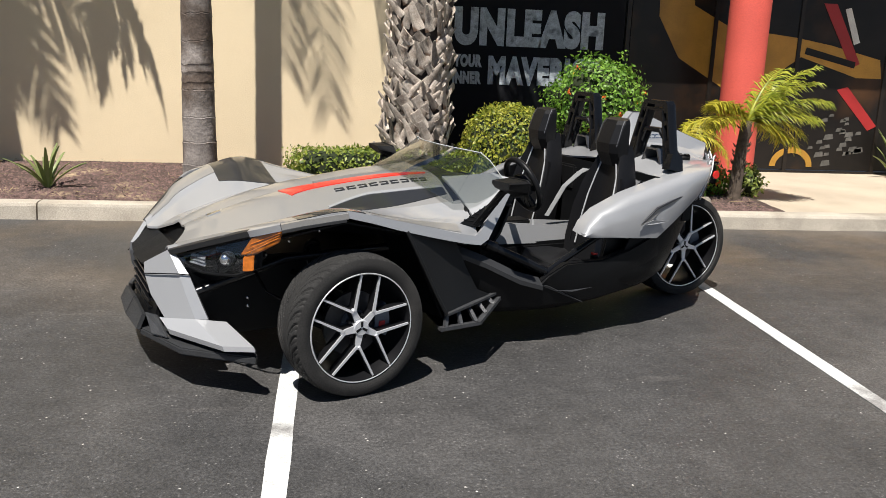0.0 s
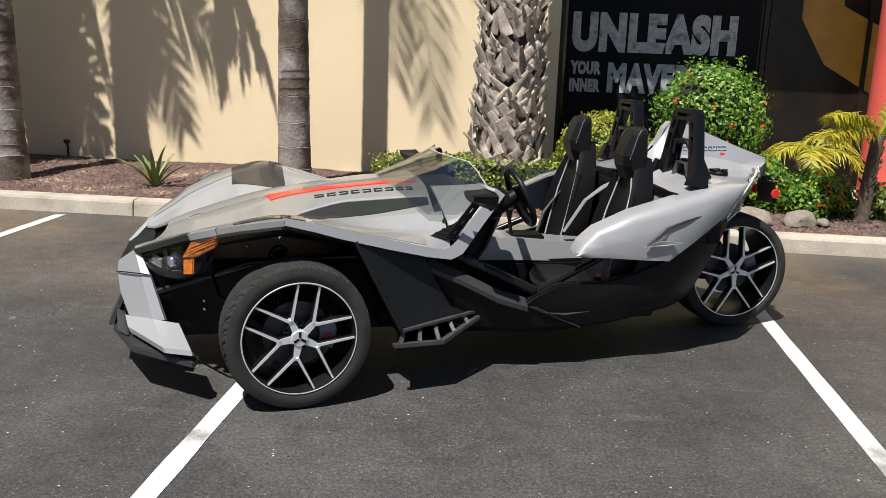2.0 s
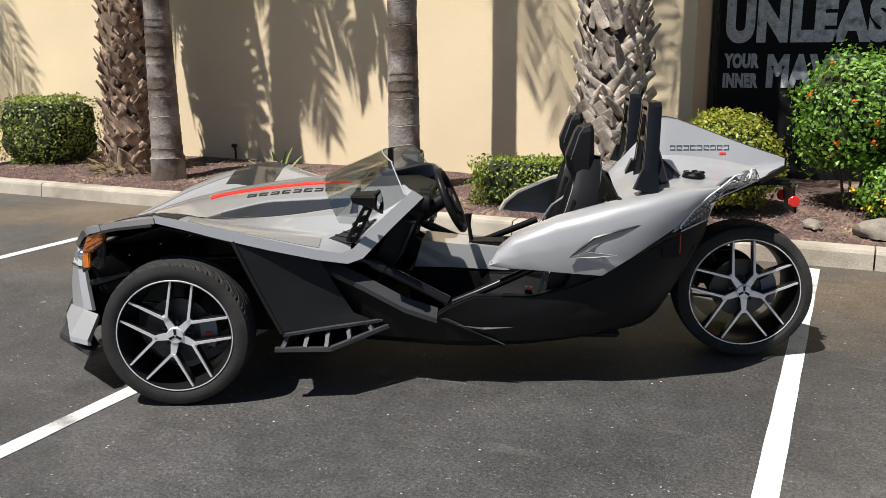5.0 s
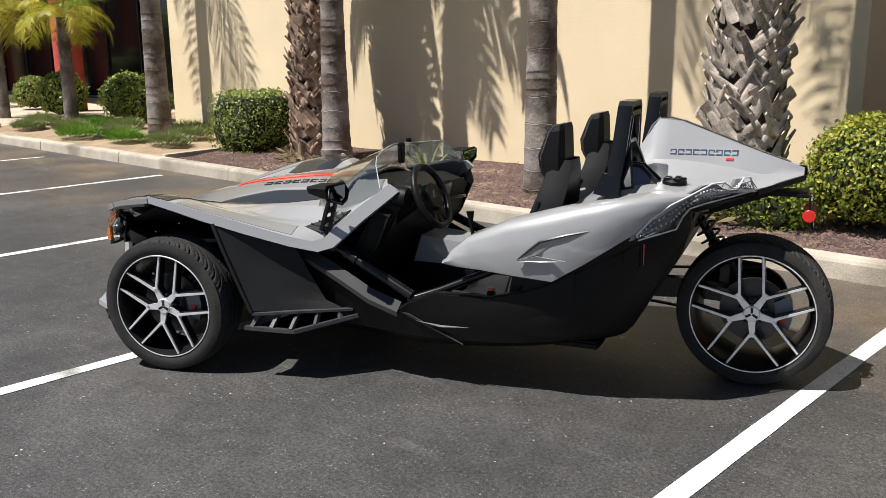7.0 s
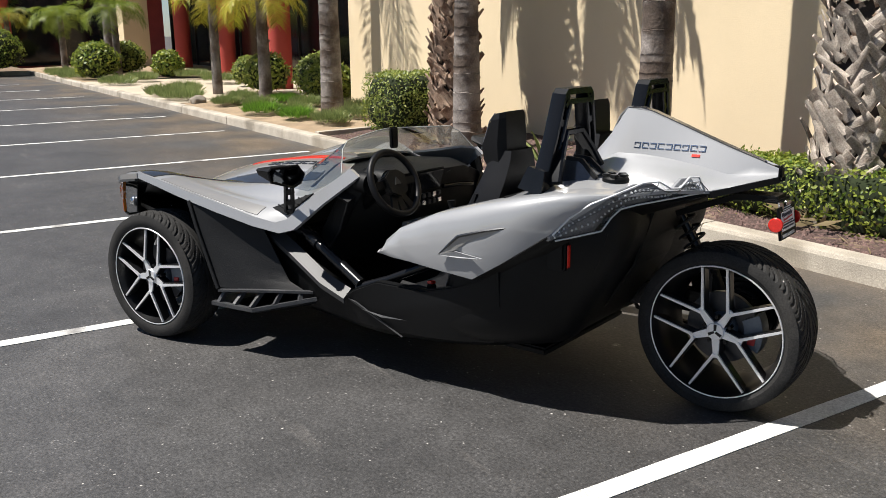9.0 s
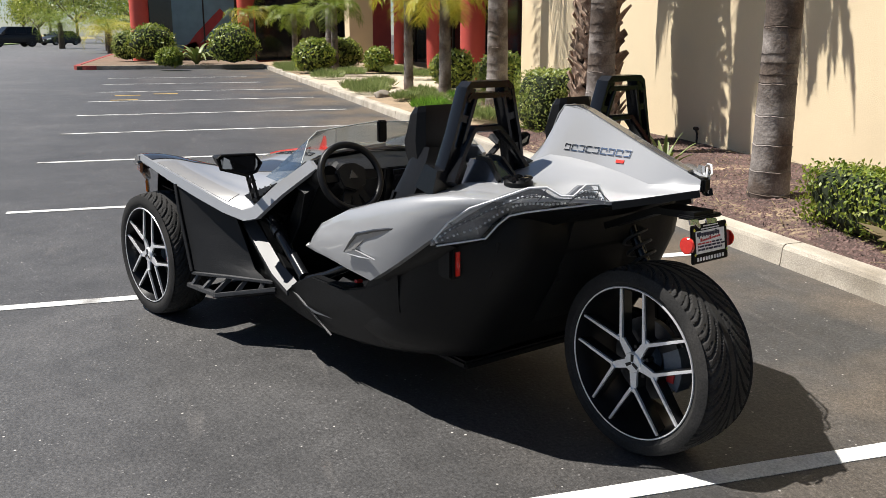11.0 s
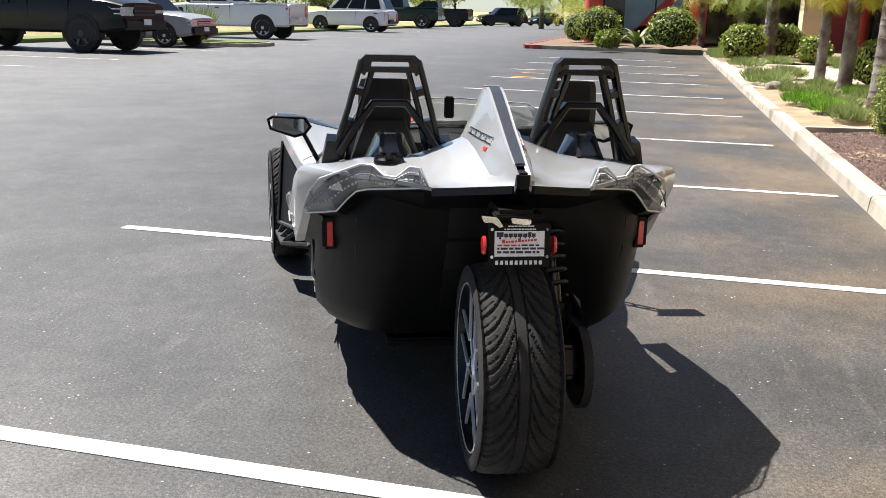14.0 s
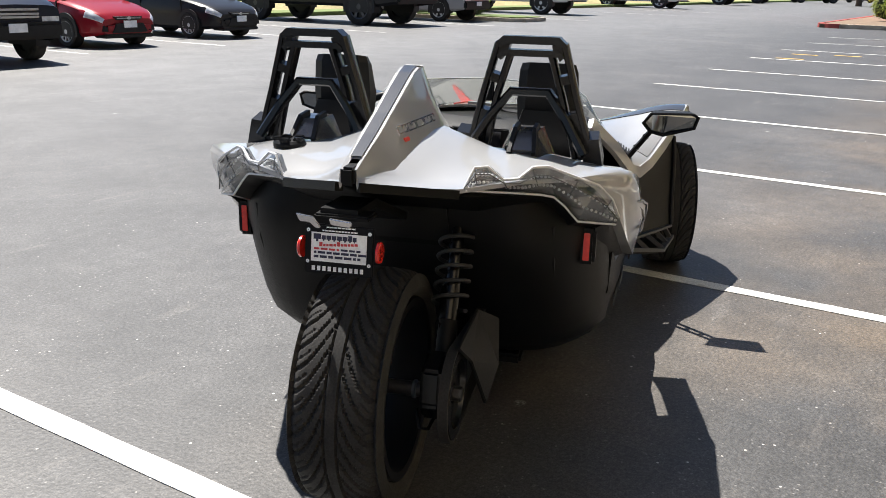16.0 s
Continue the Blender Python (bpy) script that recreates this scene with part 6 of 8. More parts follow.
# the body grows wider from the doors to the front axle
for ob in car.children_recursive:
    plain = ob.data and ob.matrix_local == Matrix() and ob.parent.matrix_local == (ROADSTER_POSE if ob.parent == car else Matrix())
    if plain:
        for v in ob.data.vertices:
            v.co.y *= 1 + 0.035 * min(1.0, max(0.0, (2.2 - v.co.x) / 1.2))

# ---- planting ----
BARK_BOOT = surf("palm_boot", (0.40, 0.345, 0.29), 0.9, var=0.3, scale=14, fine=120, fine_var=0.25, spread=0.65, bump=0.5, second=(0.12, 0.075, 0.05), patch=0.5)
BARK_RUST = surf("brown_palm_boot", (0.36, 0.26, 0.19), 0.9, var=0.3, scale=12, fine=120, fine_var=0.25, spread=0.65, bump=0.5, second=(0.12, 0.06, 0.035), patch=0.6)
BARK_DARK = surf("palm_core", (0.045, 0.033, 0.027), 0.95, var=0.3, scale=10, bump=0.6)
BARK_GREY = surf("ringed_palm_bark", (0.25, 0.22, 0.20), 0.9, var=0.3, scale=5, fine=60, fine_var=0.22, second=(0.095, 0.070, 0.055), patch=0.6, bump=0.7, bump_scale=30)
BARK_BROWN = surf("shaggy_bark", (0.10, 0.075, 0.055), 0.95, var=0.3, scale=20, bump=0.8)
LEAF_HEDGE = leaf_mat("hedge_leaf", (0.075, 0.14, 0.016), (0.36, 0.40, 0.065))
LEAF_YELLOW = leaf_mat("sunny_hedge_leaf", (0.08, 0.14, 0.012), (0.46, 0.44, 0.06))
LEAF_BRIGHT = leaf_mat("bright_shrub_leaf", (0.06, 0.16, 0.015), (0.28, 0.48, 0.07))
LEAF_DARK = leaf_mat("dark_shrub_leaf", (0.075, 0.125, 0.022), (0.36, 0.40, 0.09))
LEAF_PALM = leaf_mat("palm_frond", (0.10, 0.17, 0.015), (0.30, 0.36, 0.04))
LEAF_GOLD = leaf_mat("yellowing_frond", (0.26, 0.28, 0.02), (0.62, 0.52, 0.06))
LEAF_LIME = leaf_mat("lime_frond", (0.17, 0.23, 0.015), (0.48, 0.48, 0.05))
LEAF_DEAD = leaf_mat("dry_frond", (0.16, 0.12, 0.06), (0.30, 0.23, 0.12), 0.8, 0.15)
LEAF_BLADE = leaf_mat("broad_blade", (0.09, 0.145, 0.045), (0.28, 0.33, 0.12))
LEAF_GRASS = leaf_mat("grass_blade", (0.12, 0.175, 0.05), (0.34, 0.39, 0.16))
# near-black fill that stands for the shade between the leaves
CORE = surf("shrub_inner_shade", (0.018, 0.026, 0.008), 1.0, var=0.3, scale=12)
FLOWER = leaf_mat("orange_flower", (0.75, 0.09, 0.01), (0.85, 0.22, 0.02), 0.6, 0.2)
FLOWER_Y = leaf_mat("yellow_flower", (0.80, 0.50, 0.02), (0.85, 0.62, 0.05), 0.6, 0.2)
ROCK = surf("boulder", (0.22, 0.19, 0.155), 0.9, var=0.25, scale=9, fine=70, fine_var=0.15, bump=0.7, bump_scale=25)


def raw(name, verts, faces, material, parent=None, label="", smooth=False):
    data = bpy.data.meshes.new(name)
    data.from_pydata([tuple(v) for v in verts], [], faces)
    data.materials.append(material)
    if smooth:
        data.shade_smooth()
    ob = new(name, data)
    if parent:
        ob.parent = parent
    if label:
        ob["label"] = label
    return ob


def leaf_quad(verts, faces, p, along, normal, length, width):
    """One folded leaf as two triangles."""
    side = along.cross(normal).normalized() * width / 2
    i = len(verts)
    verts += [p, p + along * length * 0.5 + side, p + along * length, p + along * length * 0.5 - side + normal * width * 0.1]
    faces += [(i, i + 1, i + 2), (i, i + 2, i + 3)]


def clump(name, m, radii, count, leaf, material, label, category, group="", seed=1, square=False, rough=0.07, flowers=0, flower_mat=None, lift=0.0, core=0.86, loose=0.0):
    """A clipped or loose shrub: a near-black solid for the shade inside, and many small leaves in an uneven skin."""
    r = random.Random(seed)
    t = thing(name, m, label, category, group)
    rx, ry, rz = radii
    cz = rz + lift

    def shape(d):
        if square:
            k = max(abs(d.x), abs(d.y), abs(d.z))
            rounded = 0.82 / max(k, 0.577) + 0.18
            d = d * rounded
        bump = 1 + rough * 1.6 * noise.noise(d * 2.3 + Vector((seed, 0, 0))) + rough * noise.noise(d * 6 + Vector((0, seed, 0)))
        return Vector((d.x * rx * bump, d.y * ry * bump, cz + d.z * rz * bump))
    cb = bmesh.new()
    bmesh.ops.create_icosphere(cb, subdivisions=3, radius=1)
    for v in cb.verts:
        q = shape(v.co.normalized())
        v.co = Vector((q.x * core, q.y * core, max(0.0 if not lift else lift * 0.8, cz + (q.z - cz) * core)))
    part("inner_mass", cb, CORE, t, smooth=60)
    verts, faces = [], []
    for _ in range(count):
        d = Vector((r.gauss(0, 1), r.gauss(0, 1), r.gauss(0, 1))).normalized()
        if d.z < -0.75 and not lift:
            d.z = -d.z
        p = shape(d) * 1.0
        depth = r.uniform(0.86, 1.02) + (r.random() ** 3 * loose)
        p = Vector((p.x * depth, p.y * depth, cz + (p.z - cz) * depth))
        nrm = (d + Vector((r.gauss(0, 0.55), r.gauss(0, 0.55), r.gauss(0, 0.55)))).normalized()
        along = nrm.orthogonal().normalized()
        along.rotate(Matrix.Rotation(r.uniform(0, math.tau), 3, nrm))
        s = leaf * r.uniform(0.7, 1.35)
        leaf_quad(verts, faces, p, along, nrm, s, s * 0.55)
    raw("leaves", verts, faces, material, t)
    if flowers:
        verts, faces = [], []
        for _ in range(flowers):
            d = Vector((r.gauss(0, 1), r.gauss(0, 1) - 0.6, r.gauss(0, 1) + 0.3)).normalized()
            c = shape(d) * 1.0
            for _k in range(9):
                nrm = (d + Vector((r.gauss(0, 0.6), r.gauss(0, 0.6), r.gauss(0, 0.6)))).normalized()
                leaf_quad(verts, faces, c + Vector((r.gauss(0, 0.012), r.gauss(0, 0.012), r.gauss(0, 0.012))) + d * 0.02, nrm.orthogonal().normalized(), nrm, 0.026, 0.022)
        raw("flowers", verts, faces, flower_mat or FLOWER, t)["kind"] = "stuff"
    return t


def frond(verts, faces, base, heading, rise, length, droop, leaflets, leaf_len, r, width=0.03):
    """A feather frond: an arched rib with leaflets on both sides."""
    pts, p, tilt = [], Vector(base), rise
    steps = 14
    for k in range(steps + 1):
        pts.append(p.copy())
        d = Vector((math.cos(heading) * math.cos(tilt), math.sin(heading) * math.cos(tilt), math.sin(tilt)))
        p = p + d * (length / steps)
        tilt -= droop / steps * (0.5 + k / steps)
    side = Vector((-math.sin(heading), math.cos(heading), 0))
    for k in range(steps):
        w = 0.016 * (1 - k / steps) + 0.003
        i = len(verts)
        up = Vector((0, 0, w * 0.8))
        verts += [pts[k] - side * w, pts[k] + side * w, pts[k] + up, pts[k + 1] - side * w * 0.9, pts[k + 1] + side * w * 0.9, pts[k + 1] + up * 0.9]
        faces += [(i, i + 1, i + 4, i + 3), (i + 1, i + 2, i + 5, i + 4), (i + 2, i, i + 3, i + 5)]
    for k in range(leaflets):
        f = 0.12 + 0.88 * k / leaflets
        j = min(int(f * steps), steps - 1)
        q = pts[j].lerp(pts[j + 1], f * steps - j)
        d = (pts[j + 1] - pts[j]).normalized()
        ll = leaf_len * (0.45 + 0.55 * math.sin(math.pi * min(1, f * 0.92 + 0.08))) * r.uniform(0.85, 1.15)
        for sg in (-1, 1):
            out = (side * sg * r.uniform(0.75, 1.0) + d * r.uniform(0.45, 0.8) + Vector((0, 0, r.uniform(-0.28, 0.28)))).normalized()
            tip = q + out * ll + Vector((0, 0, -ll * r.uniform(0.15, 0.5)))
            mid = q + out * ll * 0.55 + Vector((0, 0, -ll * 0.05))
            wv = d * width / 2
            i = len(verts)
            verts += [q - wv * 0.5, q + wv * 0.5, mid + wv, mid - wv, tip]
            faces += [(i, i + 1, i + 2, i + 3), (i + 3, i + 2, i + 4)]


def crown(parent, top, count, length, leaf_len, droop, material, seed, rise=(0.1, 1.1), leaflets=46, width=0.03, name="crown", label=""):
    r = random.Random(seed)
    verts, faces = [], []
    for k in range(count):
        a = k * 2.399 + r.uniform(-0.25, 0.25)
        frond(verts, faces, top + Vector((0.05 * math.cos(a), 0.05 * math.sin(a), 0)), a, r.uniform(*rise), length * r.uniform(0.8, 1.12), droop * r.uniform(0.8, 1.25), leaflets, leaf_len, r, width)
    return raw(name, verts, faces, material, parent, label)


def ringed_trunk(height, r0, r1, seed, lean=(0, 0)):
    """A smooth palm trunk with leaf-scar rings of uneven spacing."""
    r = random.Random(seed)
    prof, z = [], -0.15
    while z < height:
        step = r.choice((0.07, 0.11, 0.15, 0.19, 0.24)) * r.uniform(0.85, 1.15)
        k = max(0.0, z) / height
        rad = r1 + (r0 - r1) * (1 - k) ** 3.0 + 0.05 * r0 * max(0, 1 - z / 0.35)
        prof += [(z, rad * 1.0), (z + step * 0.45, rad * 0.975), (z + step * 0.90, rad * 0.985), (z + step * 0.95, rad * 1.003), (z + step * 0.985, rad * 0.935)]
        z += step
    verts, faces, n = [], [], 28
    for z, rad in prof:
        for k in range(n):
            a = math.tau * k / n
            q = rad * (1 + 0.035 * noise.noise((math.cos(a) * 1.5, math.sin(a) * 1.5, z * 1.2 + seed))) + 0.004 * noise.noise((a * 6, z * 9, seed))
            dz = 0.03 * noise.noise((math.cos(a) * 2, math.sin(a) * 2, seed + z))
            verts.append((q * math.cos(a) + lean[0] * z, q * math.sin(a) + lean[1] * z, z + dz))
    for i in range(len(prof) - 1):
        for k in range(n):
            faces.append((i * n + k, i * n + (k + 1) % n, (i + 1) * n + (k + 1) % n, (i + 1) * n + k))
    return verts, faces


def slim_palm(x, y, height, r0, r1, seed, crown_args, label, skirt=None):
    t = thing("palm_tree", pose(x, y, bed_height(x, y) - 0.02), label, "palm tree", "slim palms along the wall")
    lean = (random.Random(seed).uniform(-0.012, 0.012), 0.0)
    verts, faces = ringed_trunk(height, r0, r1, seed, lean)
    tr = raw("trunk", verts, faces, BARK_GREY, t, "grey ringed palm trunk", True)
    tr.data.set_sharp_from_angle(angle=radians(40))
    crown(t, Vector((lean[0] * height, 0, height)), *crown_args)
    if skirt:
        crown(t, Vector((0, 0, height - 0.1)), *skirt, name="hanging_fronds")
    return t


def strap_mesh(name, length, w0, w1, thick, curl, material):
    """A leaf base: a tapering strap, bowed outwards, pointing up (z) and out (x)."""
    bm = bmesh.new()
    rings = []
    for k in range(4):
        f = k / 3
        w, out, z = w0 + (w1 - w0) * f, curl * f * f, length * f
        rings.append([bm.verts.new(q) for q in ((out, -w, z), (out + thick * (1 - 0.4 * f), -w * 0.55, z), (out + thick * (1.25 - 0.5 * f), w * 0.1, z), (out + thick * (1 - 0.4 * f), w * 0.6, z), (out, w, z))])
    for a, b in zip(rings, rings[1:]):
        for i in range(4):
            bm.faces.new((a[i], a[i + 1], b[i + 1], b[i]))
        bm.faces.new((a[4], a[0], b[0], b[4]))
    bm.faces.new(rings[-1]), bm.faces.new(rings[0][::-1])
    bmesh.ops.recalc_face_normals(bm, faces=bm.faces)
    data = bpy.data.meshes.new(name)
    bm.to_mesh(data)
    bm.free()
    data.materials.append(material)
    return data


SIZES = ((0.20, 0.050, 0.030, 0.014, 0.016), (0.165, 0.058, 0.044, 0.015, 0.008), (0.235, 0.046, 0.014, 0.013, 0.034), (0.145, 0.054, 0.050, 0.016, 0.026))
STRAPS, RUST_STRAPS = [[strap_mesh("leaf_base", *size, mat) for size in SIZES] for mat in (BARK_BOOT, BARK_RUST)]


def hatched_palm(x, y, r0, r1, height, seed, rows, label, crown_args, straps=STRAPS):
    """A fan palm whose trunk is covered in crossing cut leaf bases."""
    r = random.Random(seed)
    t = thing("palm_tree", pose(x, y, bed_height(x, y) - 0.03), label, "palm tree", "thick palms with crossed leaf bases")
    verts, faces, n = [], [], 24
    zs = np.linspace(-0.1, height, 30)
    for z in zs:
        rad = r1 + (r0 - r1) * max(0, 1 - z / 2.2) ** 1.6
        for k in range(n):
            a = math.tau * k / n
            verts.append((rad * 0.93 * math.cos(a), rad * 0.93 * math.sin(a), z))
    for i in range(len(zs) - 1):
        for k in range(n):
            faces.append((i * n + k, i * n + (k + 1) % n, (i + 1) * n + (k + 1) % n, (i + 1) * n + k))
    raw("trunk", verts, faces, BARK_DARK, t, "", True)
    z, step, made = 0.01, 0.105, 0
    rest_v, rest_f = [], []
    for row in range(rows):
        rad = r1 + (r0 - r1) * max(0, 1 - z / 2.2) ** 1.6
        around = max(13, int(math.tau * rad / 0.142))
        for k in range(around):
            a = math.tau * (k + 0.5 * (row % 2)) / around + r.uniform(-0.09, 0.09)
            if math.sin(a) > 0.55:
                continue
            for lean in (36, -36):
                if r.random() < 0.10:
                    continue
                data = r.choice(straps)
                s = r.uniform(0.75, 1.3)
                turn = Matrix.Rotation(a, 4, "Z") @ Matrix.Translation((rad * 0.94 + (0.014 if lean > 0 else 0.0) + r.uniform(0, 0.012), 0, z + r.uniform(-0.035, 0.035))) @ Matrix.Rotation(radians(lean + r.uniform(-16, 16)), 4, "X") @ Matrix.Rotation(radians(r.uniform(-3, 13)), 4, "Y") @ Matrix.Scale(s, 4)
                if made < 300:
                    ob = new("leaf_base", data)
                    ob.parent = t
                    ob.matrix_local = turn
                    made += 1
                else:
                    i = len(rest_v)
                    rest_v += [turn @ v.co for v in data.vertices]
                    rest_f += [tuple(i + q for q in p.vertices) for p in data.polygons]
        z += step
    if rest_v:
        upper = raw("upper_bark", rest_v, rest_f, straps[0].materials[0], t)
        upper["kind"] = "stuff"
    crown(t, Vector((0, 0, height)), *crown_args)
    # ragged fibre and dropped bits round the foot
    verts, faces = [], []
    for _ in range(90):
        a = r.uniform(math.pi * 0.9, math.tau * 1.05)
        d = r0 * r.uniform(0.95, 1.35)
        p = Vector((d * math.cos(a), d * math.sin(a), r.uniform(0.02, 0.12)))
        al = Vector((math.cos(a) + r.gauss(0, 0.6), math.sin(a) + r.gauss(0, 0.6), r.uniform(-0.15, 0.6))).normalized()
        leaf_quad(verts, faces, p, al, al.orthogonal().normalized(), r.uniform(0.1, 0.26), r.uniform(0.02, 0.06))
    raw("dry_litter", verts, faces, LEAF_DEAD, t)
    return t


hatched_palm(1.02, 4.02, 0.345, 0.245, 5.6, 3, 26, "thick palm trunk covered in crossed grey cut leaf bases", (11, 1.7, 0.5, 2.2, LEAF_PALM, 5, (-0.2, 0.7), 30, 0.03))
hatched_palm(-4.85, 4.30, 0.335, 0.235, 5.2, 8, 26, "thick palm trunk with brown crossed leaf bases", (34, 2.3, 0.36, 0.5, LEAF_DEAD, 6, (-1.45, -1.0), 44, 0.07), RUST_STRAPS)
slim_palm(-1.08, 4.06, 7.0, 0.165, 0.130, 11, (12, 2.0, 0.5, 1.4, LEAF_PALM, 21), "slim palm with grey ringed trunk beside the wall")
shaggy = slim_palm(-4.02, 3.92, 5.35, 0.185, 0.120, 12, (14, 1.0, 0.4, 1.0, LEAF_PALM, 22, (0.2, 1.2), 40, 0.04), "slim palm with grey ringed trunk and hanging crown", skirt=(26, 2.55, 0.20, 0.12, LEAF_DEAD, 31, (-1.56, -1.47), 50, 0.08))
r = random.Random(17)
verts, faces = [], []
for k in range(28):
    frond(verts, faces, Vector((-0.10, 0, 5.3)), radians(r.uniform(-22, 22)), r.uniform(-1.55, -1.39), 2.2 + 0.02 * k, 0.12, 56, 0.17, r, 0.08)
for k in range(18):
    frond(verts, faces, Vector((0.84, 0, 5.60)), radians(r.uniform(-14, 14)), r.uniform(-1.22, -0.78), 1.05 + 0.06 * k, 0.75, 56, 0.17, r, 0.06)
raw("drooping_fronds", verts, faces, LEAF_PALM, shaggy)["kind"] = "stuff"
slim_palm(-9.36, 4.62, 5.6, 0.20, 0.150, 13, (14, 1.9, 0.55, 1.7, LEAF_PALM, 23), "slim palm with pale ringed trunk in the far bed")
slim_palm(-29.3, 5.1, 6.0, 0.26, 0.20, 14, (14, 2.0, 0.5, 1.6, LEAF_PALM, 24), "slim palm with pale trunk in the far bed")


def feather_palm(x, y, z0, trunk_h, rad, spread, count, seed, label, material=LEAF_GOLD, lean=(0, 0), green=0, bark=None, swept=False):
    t = thing("small_palm", pose(x, y, z0), label, "palm", "small yellow-green palms")
    pts = [(lean[0] * f * f, lean[1] * f, -0.08 + (trunk_h + 0.08) * f) for f in np.linspace(0, 1, 9)]
    rr = [rad * (1.25 - 0.3 * f) for f in np.linspace(0, 1, 9)]
    part("trunk", tube(pts, rr, 14), bark or BARK_BROWN, t, smooth=60)
    r = random.Random(seed)
    bm = bmesh.new()
    for k in range(70):
        f = r.random()
        a = r.uniform(0, math.tau)
        p = Vector(pts[int(f * 8)]) + Vector((rad * 1.1 * math.cos(a), rad * 1.1 * math.sin(a), r.uniform(-0.05, 0.05)))
        tube([p, p + Vector((0.028 * math.cos(a), 0.028 * math.sin(a), 0.035))], [0.012, 0.004], 4, bm)
    stubs = part("bark_stubs", bm, bark or BARK_BROWN, t)
    stubs["kind"] = "stuff"
    if swept:
        # fronds blown to both sides of the trunk
        for name, mat, sides in (("fronds", material, [(180 + r.uniform(-38, 38), r.uniform(0.1, 0.7), 0.9) for _ in range(7)] + [(r.uniform(-40, 30), r.uniform(-0.2, 0.2), 0.8) for _ in range(4)]), ("young_fronds", LEAF_LIME, [(r.uniform(-35, 40), r.uniform(0.25, 1.15), 1.1) for _ in range(10)])):
            verts, faces = [], []
            for heading, rise, long in sides:
                frond(verts, faces, Vector(pts[-1]), radians(heading), rise, spread * long * r.uniform(0.85, 1.1), r.uniform(0.7, 1.2), 46, spread * 0.34, r, 0.014)
            raw(name, verts, faces, mat, t)["kind"] = "stuff"
        return t
    crown(t, Vector(pts[-1]), count, spread, spread * 0.36, 1.9, material, seed, (0.0, 1.0), 44, 0.016)
    if green:
        crown(t, Vector(pts[-1]), green, spread * 1.05, spread * 0.36, 1.5, LEAF_PALM, seed + 1, (0.5, 1.2), 44, 0.016, "young_fronds")
    return t


feather_palm(4.33, 3.86, 0.10, 0.86, 0.056, 0.72, 10, 41, "small leaning palm with yellowing feather fronds beside the column", lean=(0.05, 0.0), swept=True)
feather_palm(4.15, 5.0, 0.15, 0.55, 0.06, 0.62, 8, 46, "low palm with yellow feather fronds beside the shrub")
feather_palm(-12.85, 4.72, 0.15, 2.05, 0.11, 1.05, 14, 42, "small palm with bright yellow drooping fronds", green=4, bark=BARK_GREY)
feather_palm(-16.45, 4.85, 0.15, 2.25, 0.10, 1.2, 15, 43, "small palm with bright yellow drooping fronds", green=3, bark=BARK_GREY)
feather_palm(-27.5, 4.9, 0.15, 2.3, 0.11, 1.3, 14, 44, "small palm with yellow-green drooping fronds", material=LEAF_PALM, green=6, bark=BARK_GREY)
feather_palm(-36.5, 4.6, 0.15, 2.2, 0.12, 1.4, 14, 45, "small palm with yellow-green drooping fronds", material=LEAF_PALM, green=6, bark=BARK_GREY)
feather_palm(-43.0, 3.2, 0.15, 2.4, 0.12, 1.4, 14, 47, "small palm with yellow-green drooping fronds", green=6, bark=BARK_GREY)

# shrubs and hedges near the wall
clump("hedge", pose(0.75, 3.84, 0.12), (0.97, 0.25, 0.235), 6800, 0.036, LEAF_HEDGE, "low clipped box hedge with small glossy leaves", "hedge", seed=2, square=True)
clump("shrub", pose(1.98, 4.18, 0.12), (0.50, 0.50, 0.455), 7200, 0.036, LEAF_YELLOW, "round clipped shrub with yellow-green top", "shrub", "round clipped shrubs", seed=3, square=False)
flowering = clump("flowering_shrub", pose(3.02, 4.66, 0.12), (0.50, 0.46, 0.50), 5600, 0.046, LEAF_BRIGHT, "loose bright green shrub with orange flower heads", "shrub", seed=4, rough=0.16, flowers=16, lift=0.38, loose=0.22)
for k in range(7):
    a = math.tau * k / 7
    part("stem", tube([(0.04 * math.cos(a), 0.04 * math.sin(a), 0), (0.12 * math.cos(a), 0.1 * math.sin(a), 0.35), (0.25 * math.cos(a), 0.22 * math.sin(a), 0.75)], [0.014, 0.011, 0.007], 6), BARK_BROWN, flowering)
clump("lantana", pose(3.45, 4.35, 0.12), (0.36, 0.34, 0.25), 2600, 0.044, LEAF_BRIGHT, "low spreading shrub with small yellow flowers", "shrub", seed=5, rough=0.2, flowers=22, flower_mat=FLOWER_Y, loose=0.25)
clump("lantana", pose(4.02, 4.15, 0.12), (0.30, 0.26, 0.20), 2800, 0.044, LEAF_BRIGHT, "low spreading shrub with orange and yellow flowers", "shrub", seed=6, rough=0.2, flowers=26, flower_mat=FLOWER, loose=0.25)
clump("shrub", pose(4.56, 4.12, 0.11), (0.17, 0.16, 0.17), 700, 0.05, LEAF_DARK, "small dark green shrub behind the leaning palm", "shrub", seed=9, rough=0.25, loose=0.2)
clump("shrub", pose(-6.42, 4.42, 0.13), (0.53, 0.50, 0.43), 5600, 0.042, LEAF_DARK, "boxy clipped dark green shrub at the bed edge", "shrub", "round clipped shrubs", seed=7, square=True)
